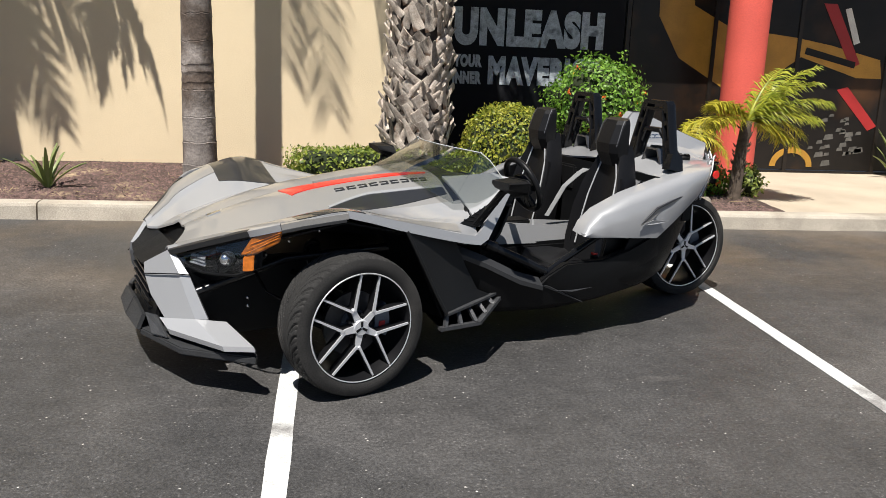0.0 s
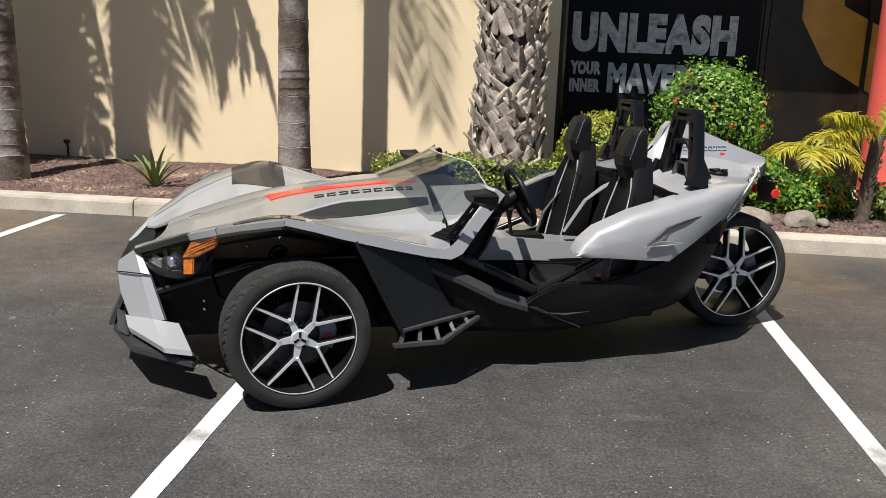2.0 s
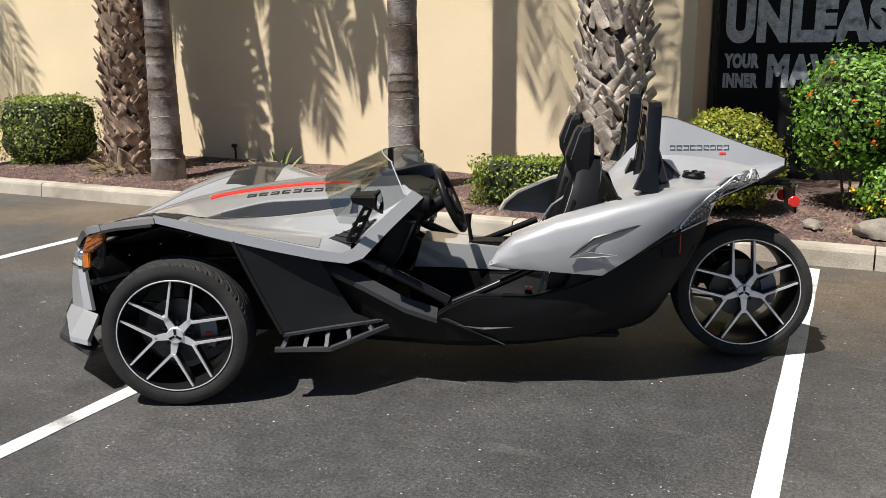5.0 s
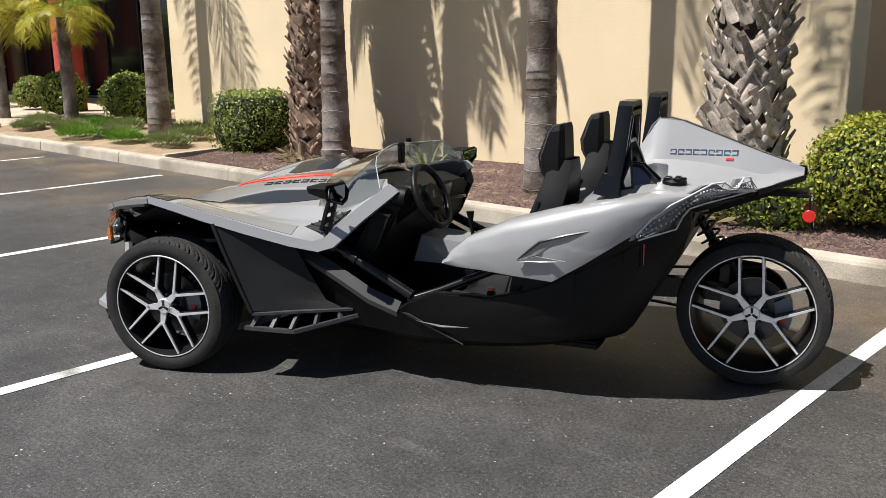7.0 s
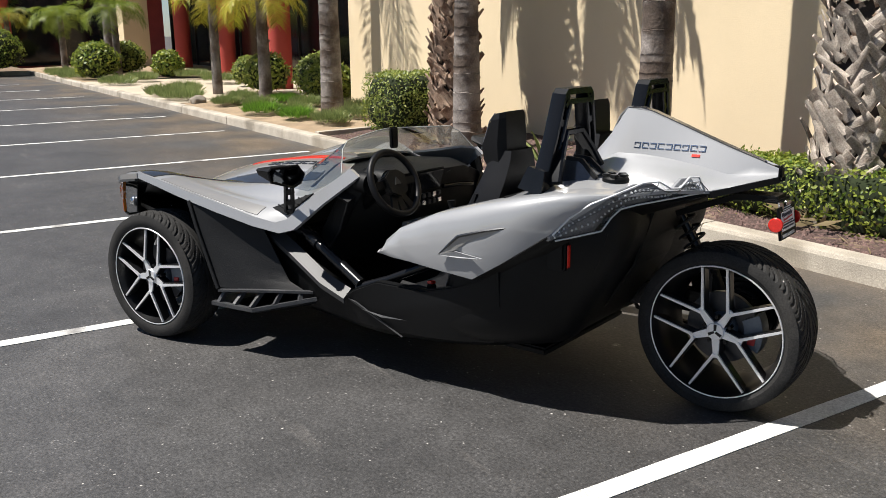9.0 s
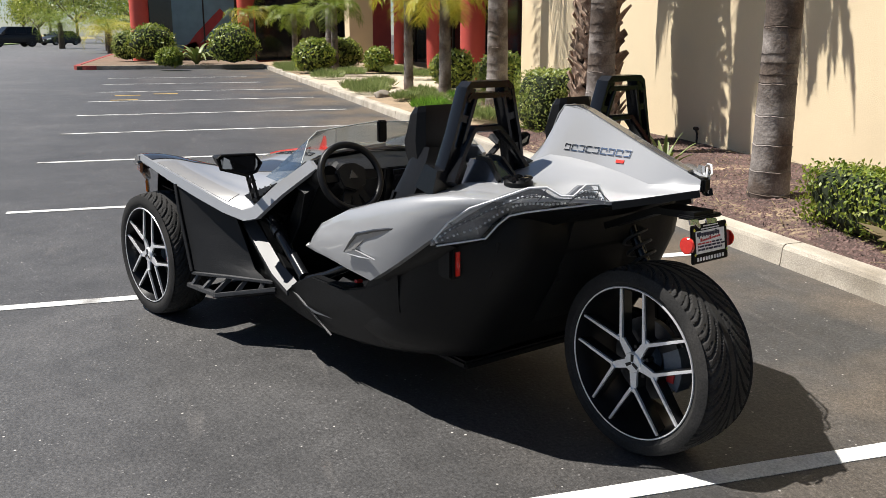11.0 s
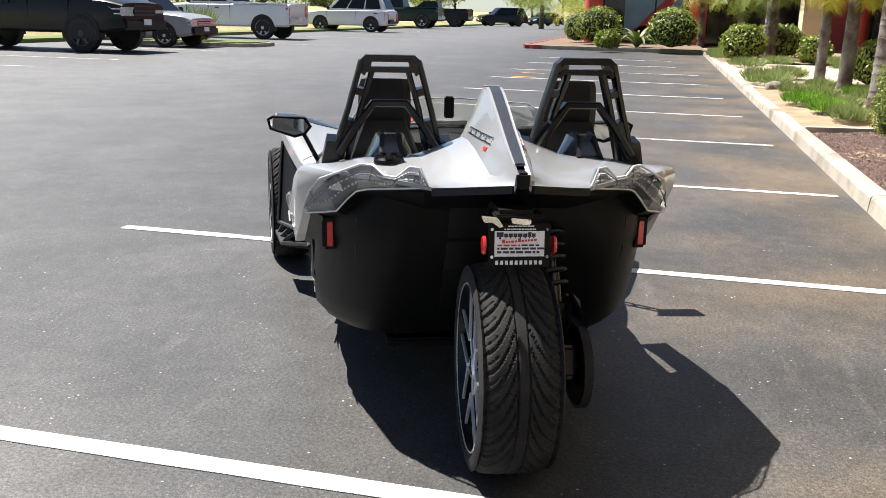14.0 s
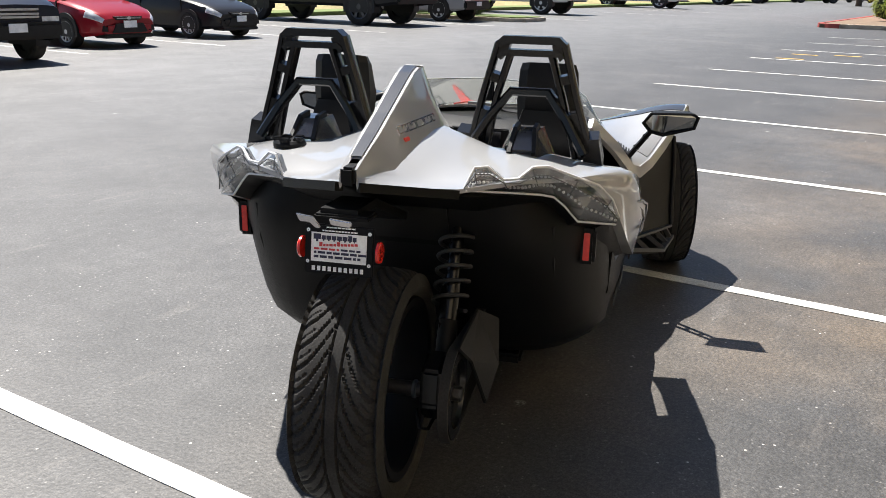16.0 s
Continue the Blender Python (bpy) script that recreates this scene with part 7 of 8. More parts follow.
for i, (x, y, rad, h) in enumerate(((-13.2, 6.1, 0.55, 0.50), (-12.2, 5.9, 0.55, 0.42), (-15.6, 5.8, 0.52, 0.50), (-19.0, 6.6, 0.48, 0.42), (-25.6, 6.1, 0.5, 0.45), (-26.2, 3.95, 0.74, 0.60), (-29.8, 5.6, 0.8, 0.6), (-35.0, 1.75, 1.12, 0.90), (-39.6, -1.75, 1.15, 0.92), (-42.5, -3.0, 0.75, 0.75), (-34.0, -0.95, 0.55, 0.40), (-32.0, 5.4, 0.9, 0.6))):
    clump("shrub", pose(x, y, 0.12), (rad, rad, h), 2400 if x > -20 else 1700, 0.075 if x > -20 else 0.12, LEAF_HEDGE if i % 3 else LEAF_DARK, "round clipped green shrub in the far planting", "shrub", "round clipped shrubs", seed=20 + i)


def blade_plant(x, y, count, length, seed, label, width=0.055, material=LEAF_BLADE, name="strap_leaf_plant", stand=(0.55, 1.35), bend=0.16):
    """A rosette of arching strap leaves."""
    r = random.Random(seed)
    t = thing(name, pose(x, y, bed_height(x, y) if x < 4.6 else 0.118), label, "plant")
    for k in range(count):
        a = k * 2.399 + r.uniform(-0.3, 0.3)
        el = r.uniform(*stand)
        ln = length * r.uniform(0.7, 1.1)
        rows, p = [], Vector((0.02 * math.cos(a), 0.02 * math.sin(a), 0.0))
        for j in range(8):
            f = j / 7
            w = width * (0.35 + 1.2 * math.sin(math.pi * (0.12 + 0.86 * f)) * (1 - f * 0.25)) * 0.5
            s = Vector((-math.sin(a), math.cos(a), 0)) * w
            rows.append([p - s + Vector((0, 0, w * 0.5)), p.copy(), p + s + Vector((0, 0, w * 0.5))])
            p = p + Vector((math.cos(a) * math.cos(el), math.sin(a) * math.cos(el), math.sin(el))) * ln / 7
            el -= bend + bend * 0.3 * j * r.uniform(0.3, 1.0)
        part("leaf", sheet(rows, 0.002), material, t, smooth=60)
    return t


blade_plant(-2.45, 3.86, 14, 0.42, 51, "upright strap-leaved plant in the lava chips", 0.032, stand=(0.7, 1.45), bend=0.05)
blade_plant(7.55, 6.0, 15, 0.62, 52, "strap-leaved plant beside the shop window", 0.05, stand=(0.75, 1.45), bend=0.05)
blade_plant(-37.2, 0.2, 22, 1.7, 53, "spiky green plant in the far island", 0.12)


def tuft(x, y, rx, ry, h, count, seed, label, material=LEAF_GRASS, blade=0.16):
    """A low mound of fine grassy leaves."""
    r = random.Random(seed)
    verts, faces = [], []
    for _ in range(count):
        a, d = r.uniform(0, math.tau), math.sqrt(r.random())
        q = Vector((rx * d * math.cos(a), ry * d * math.sin(a), 0))
        hh = h * (1 - 0.6 * d * d) * r.uniform(0.5, 1.1)
        al = Vector((r.gauss(0, 0.5) + 0.3 * math.cos(a), r.gauss(0, 0.5) + 0.3 * math.sin(a), 1)).normalized()
        leaf_quad(verts, faces, q + Vector((0, 0, hh * 0.3)), al, al.orthogonal().normalized(), blade * r.uniform(0.6, 1.3), blade * 0.14)
    ob = raw("ground_cover", verts, faces, material)
    ob.matrix_world = pose(x, y, bed_height(x, y))
    return tagged(ob, label, "ground cover", "green ground cover clumps", "stuff")


rng = random.Random(9)
for k, (x, y) in enumerate(((-7.4, 5.0), (-7.9, 3.9), (-8.4, 4.6), (-9.0, 3.8), (-9.3, 5.1), (-10.0, 4.2), (-10.3, 3.7), (-10.9, 4.8), (-11.6, 4.1), (-12.2, 4.9), (-12.6, 3.8), (-13.4, 4.4))):
    tuft(x, y, rng.uniform(0.28, 0.46), rng.uniform(0.22, 0.36), rng.uniform(0.26, 0.42), 1000, 60 + k, "fine-leaved green ground cover on sandy soil", LEAF_GRASS if k % 3 else LEAF_BRIGHT)
for k, (x, y, s) in enumerate(((-15.2, 3.6, 0.7), (-16.6, 3.7, 0.8), (-17.4, 4.3, 0.6), (-22.5, 3.8, 0.8), (-23.8, 4.8, 0.7), (-27.5, 3.6, 1.0), (-29.5, 3.7, 1.2), (-31.5, 3.8, 1.2), (-21.0, 6.4, 0.8), (-24.5, 6.6, 0.8))):
    tuft(x, y, s, s * 0.6, 0.32, 900, 80 + k, "bright green grassy clump beside the walk", LEAF_GRASS, 0.22)

# rocks
for k, (x, y, s) in enumerate(((3.28, 3.62, 0.18), (3.72, 3.66, 0.15), (3.92, 3.62, 0.07), (2.75, 3.70, 0.08), (-13.9, 3.6, 0.2))):
    rb = bmesh.new()
    bmesh.ops.create_icosphere(rb, subdivisions=3, radius=1)
    for v in rb.verts:
        d = v.co.normalized()
        q = 1 + 0.28 * noise.noise(d * 1.3 + Vector((k * 5, 0, 0))) + 0.10 * noise.noise(d * 4 + Vector((0, k * 3, 0)))
        v.co = Vector((d.x * s * 1.25 * q, d.y * s * 0.85 * q, max(-0.3, d.z) * s * 0.62 * q))
    ob = part("rock", rb, ROCK, smooth=50)
    ob.matrix_world = pose(x, y, bed_height(x, y) + 0.03, 0, 0, 40 * k)
    tagged(ob, "weathered grey-brown stone lying in the lava chips", "rock", "boulders in the bed")

# lava chips: loose stones over the bed
r = random.Random(77)
verts, faces = [], []
for _ in range(24000):
    x = r.uniform(-6.7, 4.5)
    y = KERB_Y + 0.17 + (5.3 - KERB_Y - 0.2) * r.random() ** 1.15
    s = 0.008 + 0.018 * r.random() ** 1.6
    c = Vector((x, y, bed_height(x, y) + s * 0.35))
    i = len(verts)
    tw = r.uniform(0, math.tau)
    for k in range(4):
        a = tw + k * math.tau / 4
        verts.append(c + Vector((s * math.cos(a) * r.uniform(0.7, 1.3), s * math.sin(a) * r.uniform(0.7, 1.3), -s * 0.4)))
    verts.append(c + Vector((r.uniform(-0.3, 0.3) * s, r.uniform(-0.3, 0.3) * s, s * r.uniform(0.1, 0.5))))
    faces += [(i, i + 1, i + 4), (i + 1, i + 2, i + 4), (i + 2, i + 3, i + 4), (i + 3, i, i + 4)]
tagged(raw("lava_chips", verts, faces, CHIP), "dark reddish lava chips scattered over the bed", "lava chips", kind="stuff")

# straw and dry twigs lying on the chips
verts, faces = [], []
for _ in range(650):
    x, y = r.uniform(-6.6, 4.4), KERB_Y + 0.2 + 2.0 * r.random() ** 1.3
    a = r.uniform(0, math.tau)
    al = Vector((math.cos(a), math.sin(a), r.uniform(-0.05, 0.12))).normalized()
    leaf_quad(verts, faces, Vector((x, y, bed_height(x, y) + r.uniform(0.018, 0.04))), al, Vector((0, 0, 1)), r.uniform(0.05, 0.26), r.uniform(0.006, 0.014))
tagged(raw("dry_straw", verts, faces, LEAF_DEAD), "pale dry straw and twigs lying on the lava chips", "plant litter", kind="stuff")

# hose bib on the wall
tap = thing("hose_tap", pose(-4.15, WALL_Y, 0.17), "small dark hose tap on a pipe at the wall foot", "tap")
part("pipe", tube([(0, -0.05, -0.1), (0, -0.05, 0.14), (0, -0.07, 0.19)], 0.013, 8), BARK_DARK, tap)
part("valve", tube([(-0.028, -0.07, 0.20), (0.028, -0.07, 0.20)], 0.024, 10), BARK_DARK, tap)

# ---- far end of the building, island and backdrop ----
wing = thing("far_wing", pose(-44.4, 0, 0), "far wing of the building with dark glazing between red columns", "building", kind="structure")
part("wall", box(-16, 0, -2.3, 11, -0.2, 6.5), DARK_RED, wing)
part("dark_front", box(0.0, 0.06, -1.9, 9.5, 0.1, 4.6), STORE_GLASS, wing)
part("poster", box(0.06, 0.09, -0.75, 2.45, 0.45, 4.4), POSTER_BLUE, wing, "pale blue window poster with red diagonal shapes")
for pts in ([(-0.3, 0.6), (0.3, 0.7), (2.0, 2.5), (1.7, 2.8), (0.4, 1.5)], [(0.2, 0.8), (0.6, 0.7), (2.3, 1.5), (2.1, 1.8)], [(-0.4, 0.5), (0.5, 0.5), (0.4, 1.1), (-0.2, 0.9)]):
    part("red_shape", prism(pts, "x", 0.091, 0.10), POSTER_RED, wing)
part("poster_rail", box(0.05, 0.14, 0.80, 0.88, 0.1, 4.6), FRAME, wing)
for y in (-2.35, 3.0):
    round_column(-43.6, y, 0.46, 6.0, RED_PAINT, "red round column at the far wing")
pil = thing("pillar", pose(-36.8, 7.6, 0), "pale stucco pier between shop fronts", "pillar", kind="structure")
part("shaft", box(-0.6, 0.6, -0.5, 0.6, 0, 6.4), STUCCO, pil)

island = thing("island_kerb", pose(0, 0, 0), "low kerbed planting island with a red-painted corner", "kerb", kind="structure")
IX, IY = -35.6, -4.75
part("kerb_run", box(IX, IX + 0.2, IY + 0.8, 3.05, -0.05, 0.17, 0.02), CONCRETE, island)
part("kerb_run", box(-60, IX - 0.9, IY - 0.2, IY, -0.05, 0.17, 0.02), RED_KERB, island, "red-painted kerb")
corner = []
for a in np.linspace(0, math.pi / 2, 8):
    corner.append([(IX - 0.8 + (1.0 - d) * math.cos(a), IY + 0.8 - (1.0 - d) * math.sin(a), z) for d, z in ((0.0, -0.05), (0.0, 0.17), (0.2, 0.17), (0.2, -0.05))])
part("kerb_corner", grid(corner), RED_KERB, island, "red-painted kerb corner")
tagged(part("island_soil", box(-60, IX, IY, 3.2, -0.05, 0.15), ISLAND_SOIL), "bare sandy island bed", "planting bed", kind="structure")
part("kerb_run", box(-35.6, -31.0, 3.05, 3.2, -0.05, 0.148, 0.01), CONCRETE, island)

# kerb island with spiky plant among the parked cars
isl2 = thing("planter_island", pose(-28.6, -16.6, 0), "small kerbed grass island between parked cars", "traffic island", kind="structure")
part("kerb_ring", prism([(-1.3, -3.0), (1.3, -3.0), (1.3, 1.8), (0.9, 2.3), (-0.9, 2.3), (-1.3, 1.8)], "z", -0.05, 0.15, 0.02), CONCRETE, isl2)
part("grass_top", prism([(-1.1, -2.8), (1.1, -2.8), (1.1, 1.7), (0.8, 2.1), (-0.8, 2.1), (-1.1, 1.7)], "z", 0.14, 0.19), surf("lawn", (0.11, 0.15, 0.045), 0.95, var=0.3, scale=3, fine=40, fine_var=0.3, bump=0.8), isl2)
spiky = random.Random(5)
verts, faces = [], []
for _ in range(420):
    a = spiky.uniform(0, math.tau)
    al = Vector((math.cos(a) * spiky.uniform(0.1, 0.9), math.sin(a) * spiky.uniform(0.1, 0.9), 1)).normalized()
    leaf_quad(verts, faces, Vector((spiky.gauss(0, 0.14), spiky.gauss(0, 0.14), 0)), al, al.orthogonal().normalized(), spiky.uniform(0.7, 1.6), 0.05)
bushy = raw("tall_grass", verts, faces, LEAF_BLADE)
bushy.matrix_world = pose(-28.6, -17.2, 0.18)
tagged(bushy, "tall upright green grass clump on the small island", "plant", kind="stuff")

FIELD = surf("dry_field", (0.34, 0.29, 0.14), 0.95, var=0.25, scale=0.4, fine=8, fine_var=0.2)
tagged(part("dry_verge", grid([[(x, -24.5 - 0.02 * x * 0, 0.10), (x, -25.5, 0.5), (x, -60, 2.2)] for x in (-300, -200, -120, -60, -20, 20)]), FIELD), "strip of dry yellow grass beyond the parked cars", "grass verge", kind="structure")
LAWN_FAR = surf("far_lawn", (0.13, 0.17, 0.05), 0.95, var=0.2, scale=0.6)
tagged(part("green_verge", box(-140, -14, -24.6, -22.6, -0.05, 0.16, 0.03), LAWN_FAR), "green lawn strip behind the parked cars", "grass verge", kind="structure")


def far_tree(x, y, h, w, seed, label, material=LEAF_DARK):
    r = random.Random(seed)
    t = thing("tree", pose(x, y, 0), label, "tree", "far trees round the car park")
    part("trunk", tube([(0, 0, -0.2), (0.1, 0, h * 0.25), (0.15, 0.1, h * 0.5)], [0.28, 0.22, 0.14], 10), BARK_BROWN, t, smooth=60)
    for k in range(5):
        a = math.tau * k / 5 + r.random()
        part("limb", tube([(0.1, 0, h * 0.3), (w * 0.25 * math.cos(a), w * 0.25 * math.sin(a), h * 0.55), (w * 0.4 * math.cos(a), w * 0.4 * math.sin(a), h * 0.75)], [0.12, 0.08, 0.03], 6), BARK_BROWN, t)
    verts, faces = [], []
    lobes = [(Vector((r.gauss(0, w * 0.24), r.gauss(0, w * 0.24), h * r.uniform(0.42, 0.85))), w * r.uniform(0.16, 0.30)) for _ in range(16)]
    for c, rad in lobes:
        for _ in range(170):
            d = Vector((r.gauss(0, 1), r.gauss(0, 1), r.gauss(0, 1))).normalized()
            nrm = (d + Vector((r.gauss(0, 0.6), r.gauss(0, 0.6), r.gauss(0, 0.6)))).normalized()
            s = 0.42 * r.uniform(0.6, 1.3)
            leaf_quad(verts, faces, c + d * rad * r.uniform(0.6, 1.05), nrm.orthogonal().normalized(), nrm, s, s * 0.6)
    raw("crown", verts, faces, material, t)
    return t


tr = random.Random(12)
for k in range(26):
    x = -150 - tr.uniform(0, 60)
    y = -95 + 5.2 * k + tr.uniform(-2, 2)
    far_tree(x, y, tr.uniform(8, 14), tr.uniform(8, 12), 200 + k, "leafy green tree at the far end of the car park", LEAF_DARK if k % 2 else LEAF_HEDGE)
for k in range(16):
    far_tree(-20 - 9.5 * k + tr.uniform(-2, 2), -52 - tr.uniform(0, 14), tr.uniform(6, 10), tr.uniform(6, 9), 300 + k, "leafy green tree behind the dry verge", LEAF_DARK if k % 3 else LEAF_BRIGHT)
feather_palm(-82, -6.5, 0, 2.2, 0.25, 3.2, 18, 61, "far palm with bright yellow-green crown at the car park end", green=8)
feather_palm(-96, -12.0, 0, 2.6, 0.25, 3.2, 18, 62, "far palm with bright green crown at the car park end", material=LEAF_PALM, green=8)
feather_palm(-70, -5.6, 0, 1.6, 0.2, 2.4, 16, 63, "far palm with yellow-green crown beside the island", green=6)

# ---- parked vehicles ----
CAR_GLASS = surf("car_window_glass", (0.010, 0.012, 0.014), 0.08, var=0.1, scale=2, spec=0.3)
CAR_TRIM = surf("car_black_trim", (0.014, 0.014, 0.015), 0.5, spec=0.3)
HEADLAMP = surf("car_headlamp", (0.66, 0.68, 0.70), 0.25, var=0.3, scale=9, coat=1.0)
CAR_ALLOY = surf("car_alloy_wheel", (0.50, 0.51, 0.53), 0.4, metal=0.25)
CAR_CHROME = surf("car_chrome", (0.55, 0.56, 0.58), 0.25, metal=0.5)


def car_paint(name, base):
    dark = sum(base) < 0.12
    return surf(name, base, 0.28, 0.0 if dark else 0.1, var=0.03, scale=2, fine=500, fine_var=0.05, coat=0.12 if dark else 0.35, spec=0.2 if dark else 0.3)


def ring_of(x, zb, zt, w):
    half = [(0.90, zb), (0.985, zb + 0.07), (1.0, zb + 0.45 * (zt - zb)), (0.99, zb + 0.72 * (zt - zb)), (0.955, zt - 0.06), (0.89, zt - 0.018), (0.72, zt), (0.36, zt + 0.012), (0.0, zt + 0.016)]
    near = [(x, -w * k, z) for k, z in half]
    return near + [(x, -y, z) for x, y, z in near[-2::-1]]


def smooth_stations(body, fine=5):
    """Body stations with rounder ones between them."""
    out = []
    for i in range(len(body) - 1):
        a, b, c, d = [np.array(body[max(0, min(len(body) - 1, k))], float) for k in (i - 1, i, i + 1, i + 2)]
        for k in range(fine):
            f = k / fine
            out.append(tuple(0.5 * (2 * b + (c - a) * f * 0.8 + (6 * c - 6 * b - (2 * (c - a) + (d - b)) * 0.8) * f * f + (4 * b - 4 * c + (c - a + d - b) * 0.8) * f ** 3)))
    return out + [tuple(body[-1])]


def parked_car(name, m, label, category, paint, body, cabin, wheels, wheel_r, w, bed=None, chrome_grille=True, lamp_z=0.75, lift=0.0, low=False):
    """A parked vehicle with its nose to +x: body stations (x, bottom, top, half-width scale) and a glazed cabin (x0, x1 at the belt, x2, x3 at the roof, belt, roof)."""
    c = thing(name, m, label, category, "parked vehicles")
    rows = [ring_of(x, zb, zt, w * k) for x, zb, zt, k in smooth_stations(body)]
    bm = grid(rows)
    bm.faces.new([bm.verts.new(p) for p in rows[0]]), bm.faces.new([bm.verts.new(p) for p in rows[-1]])
    bmesh.ops.remove_doubles(bm, verts=bm.verts, dist=0.002)
    part("body", bm, paint, c, smooth=35)

    def on_body(i0, i1, v0, v1, lift_by, count=5):
        """A patch of the body surface, raised a little; i: rows from the nose, v: columns of the ring."""
        grid_rows = []
        for k in range(count + 1):
            f = len(rows) - 1 - (i0 + (i1 - i0) * k / count)
            i = max(0, min(int(f), len(rows) - 2))
            r0 = [Vector(p).lerp(Vector(q), f - i) for p, q in zip(rows[i], rows[i + 1])]
            line = []
            for j in range(5):
                v = v0 + (v1 - v0) * j / 4
                n = min(int(v), len(r0) - 2)
                q = r0[n].lerp(r0[n + 1], v - n)
                line.append(q + Vector((0.5, q.y / w, 0.5)).normalized() * lift_by)
            grid_rows.append(line)
        return shell(grid_rows, Vector((-0.02, 0, -0.02)))
    x0, x1, x2, x3, belt, roof = cabin
    wb, wr = w * 0.90, w * 0.74
    base = [(x0, -wb, belt), (x1, -wb, belt), (x1, wb, belt), (x0, wb, belt)]
    top = [(x2, -wr, roof), (x3, -wr, roof), (x3, wr, roof), (x2, wr, roof)]
    cab = bmesh.new()
    vb, vt = [cab.verts.new(p) for p in base], [cab.verts.new(p) for p in top]
    cab.faces.new(vt)
    for i in range(4):
        cab.faces.new((vb[i], vb[(i + 1) % 4], vt[(i + 1) % 4], vt[i]))
    bmesh.ops.bevel(cab, geom=cab.edges[:], offset=0.05, segments=2, affect="EDGES")
    part("cabin", cab, paint, c, smooth=40)

    def on_face(a, b, d, e, u0, u1, v0, v1, out):
        a, b, d, e = map(Vector, (a, b, d, e))
        pts = []
        for u, v in ((u0, v0), (u1, v0), (u1, v1), (u0, v1)):
            pts.append(a.lerp(b, u).lerp(e.lerp(d, u), v))
        n = (pts[1] - pts[0]).cross(pts[3] - pts[0]).normalized() * out
        return slab([p + n for p in pts], -0.012)
    for s, (a, b, d, e) in ((1, (base[0], base[1], top[1], top[0])), (-1, (base[3], base[2], top[2], top[3]))):
        cuts = (0.07, 0.36, 0.66, 0.94) if x1 - x0 > 2.3 else (0.10, 0.52, 0.92)
        for u0, u1 in zip(cuts, cuts[1:]):
            part("side_window", on_face(a, b, d, e, u0 + 0.012, u1 - 0.012, 0.12, 0.88, 0.008 * s), CAR_GLASS, c)
    part("windscreen", on_face(base[1], base[2], top[2], top[1], 0.06, 0.94, 0.08, 0.92, 0.008), CAR_GLASS, c)
    part("rear_window", on_face(base[3], base[0], top[0], top[3], 0.08, 0.92, 0.15, 0.88, 0.008), CAR_GLASS, c)
    for wx in wheels:
        for s in (-1, 1):
            wh = new("wheel")
            wh.parent = c
            wh.matrix_local = pose(wx, s * (w - 0.11), wheel_r, 0, 0, 0 if s < 0 else 180)
            ty = lathe([(wheel_r * 0.62, -0.10), (wheel_r * 0.9, -0.125), (wheel_r, -0.10), (wheel_r, 0.10), (wheel_r * 0.9, 0.125), (wheel_r * 0.62, 0.10)], sides=30)
            part("tyre", ty, TYRE, wh, smooth=40)
            rim = lathe([(0.02, -0.070), (wheel_r * 0.25, -0.072), (wheel_r * 0.58, -0.060), (wheel_r * 0.62, -0.105), (wheel_r * 0.66, -0.110), (wheel_r * 0.66, 0.05), (0.02, 0.05)], sides=24)
            bright = CAR_ALLOY if paint.name != "car_black" or low else DISC
            part("rim", rim, CAR_TRIM, wh, smooth=30)
            part("rim_edge", lathe([(wheel_r * 0.60, -0.104), (wheel_r * 0.665, -0.116), (wheel_r * 0.665, -0.106), (wheel_r * 0.60, -0.094)], sides=24), bright, wh, smooth=30)
            for k in range(10 if low else 6):
                a = math.tau * k / (10 if low else 6)
                part("spoke", bar_between((wheel_r * 0.06 * math.cos(a), wheel_r * 0.06 * math.sin(a)), (wheel_r * 0.62 * math.cos(a + 0.1), wheel_r * 0.62 * math.sin(a + 0.1)), wheel_r * 0.12, wheel_r * (0.09 if low else 0.17), -0.112, -0.085), bright, wh)
            part("wheel_cap", lathe([(0.001, -0.118), (wheel_r * 0.15, -0.116), (wheel_r * 0.17, -0.08), (0.001, -0.08)], sides=14), bright, wh, smooth=30)
            arch = [(wx + (wheel_r + 0.05) * math.cos(a), 0.015 + wheel_r + (wheel_r + 0.05) * math.sin(a)) for a in np.linspace(-0.3, math.pi + 0.3, 16)]
            part("wheel_arch", prism(arch, "y", s * (w + 0.004), s * (w - 0.25)), CAR_TRIM, c)
    nx, nzb, nzt, nk = body[-1]
    tx, tzb, tzt, tk = body[0]
    if low:
        part("front_bumper", box(nx - 0.40, nx + 0.05, -w * nk * 1.0, w * nk * 1.0, nzb - 0.02, nzb + 0.26, 0.09), paint, c, smooth=40)
        part("front_lip", box(nx - 0.35, nx + 0.04, -w * nk * 0.95, w * nk * 0.95, nzb - 0.09, nzb - 0.01, 0.02), CAR_TRIM, c)
        part("intake", prism([(-w * 0.50, nzb + 0.02), (w * 0.50, nzb + 0.02), (w * 0.38, nzb + 0.21), (-w * 0.38, nzb + 0.21)], "x", nx + 0.03, nx + 0.058, 0.008), CAR_TRIM, c, "black lower air intake")
        part("grille", prism([(-w * 0.34, nzb + 0.27), (w * 0.34, nzb + 0.27), (w * 0.40, nzb + 0.345), (-w * 0.40, nzb + 0.345)], "x", nx - 0.06, nx + 0.024, 0.008), CAR_TRIM, c, "slim black upper grille")
        part("grille_bar", box(nx + 0.018, nx + 0.034, -w * 0.33, w * 0.33, nzb + 0.30, nzb + 0.318, 0.004), CAR_CHROME, c)
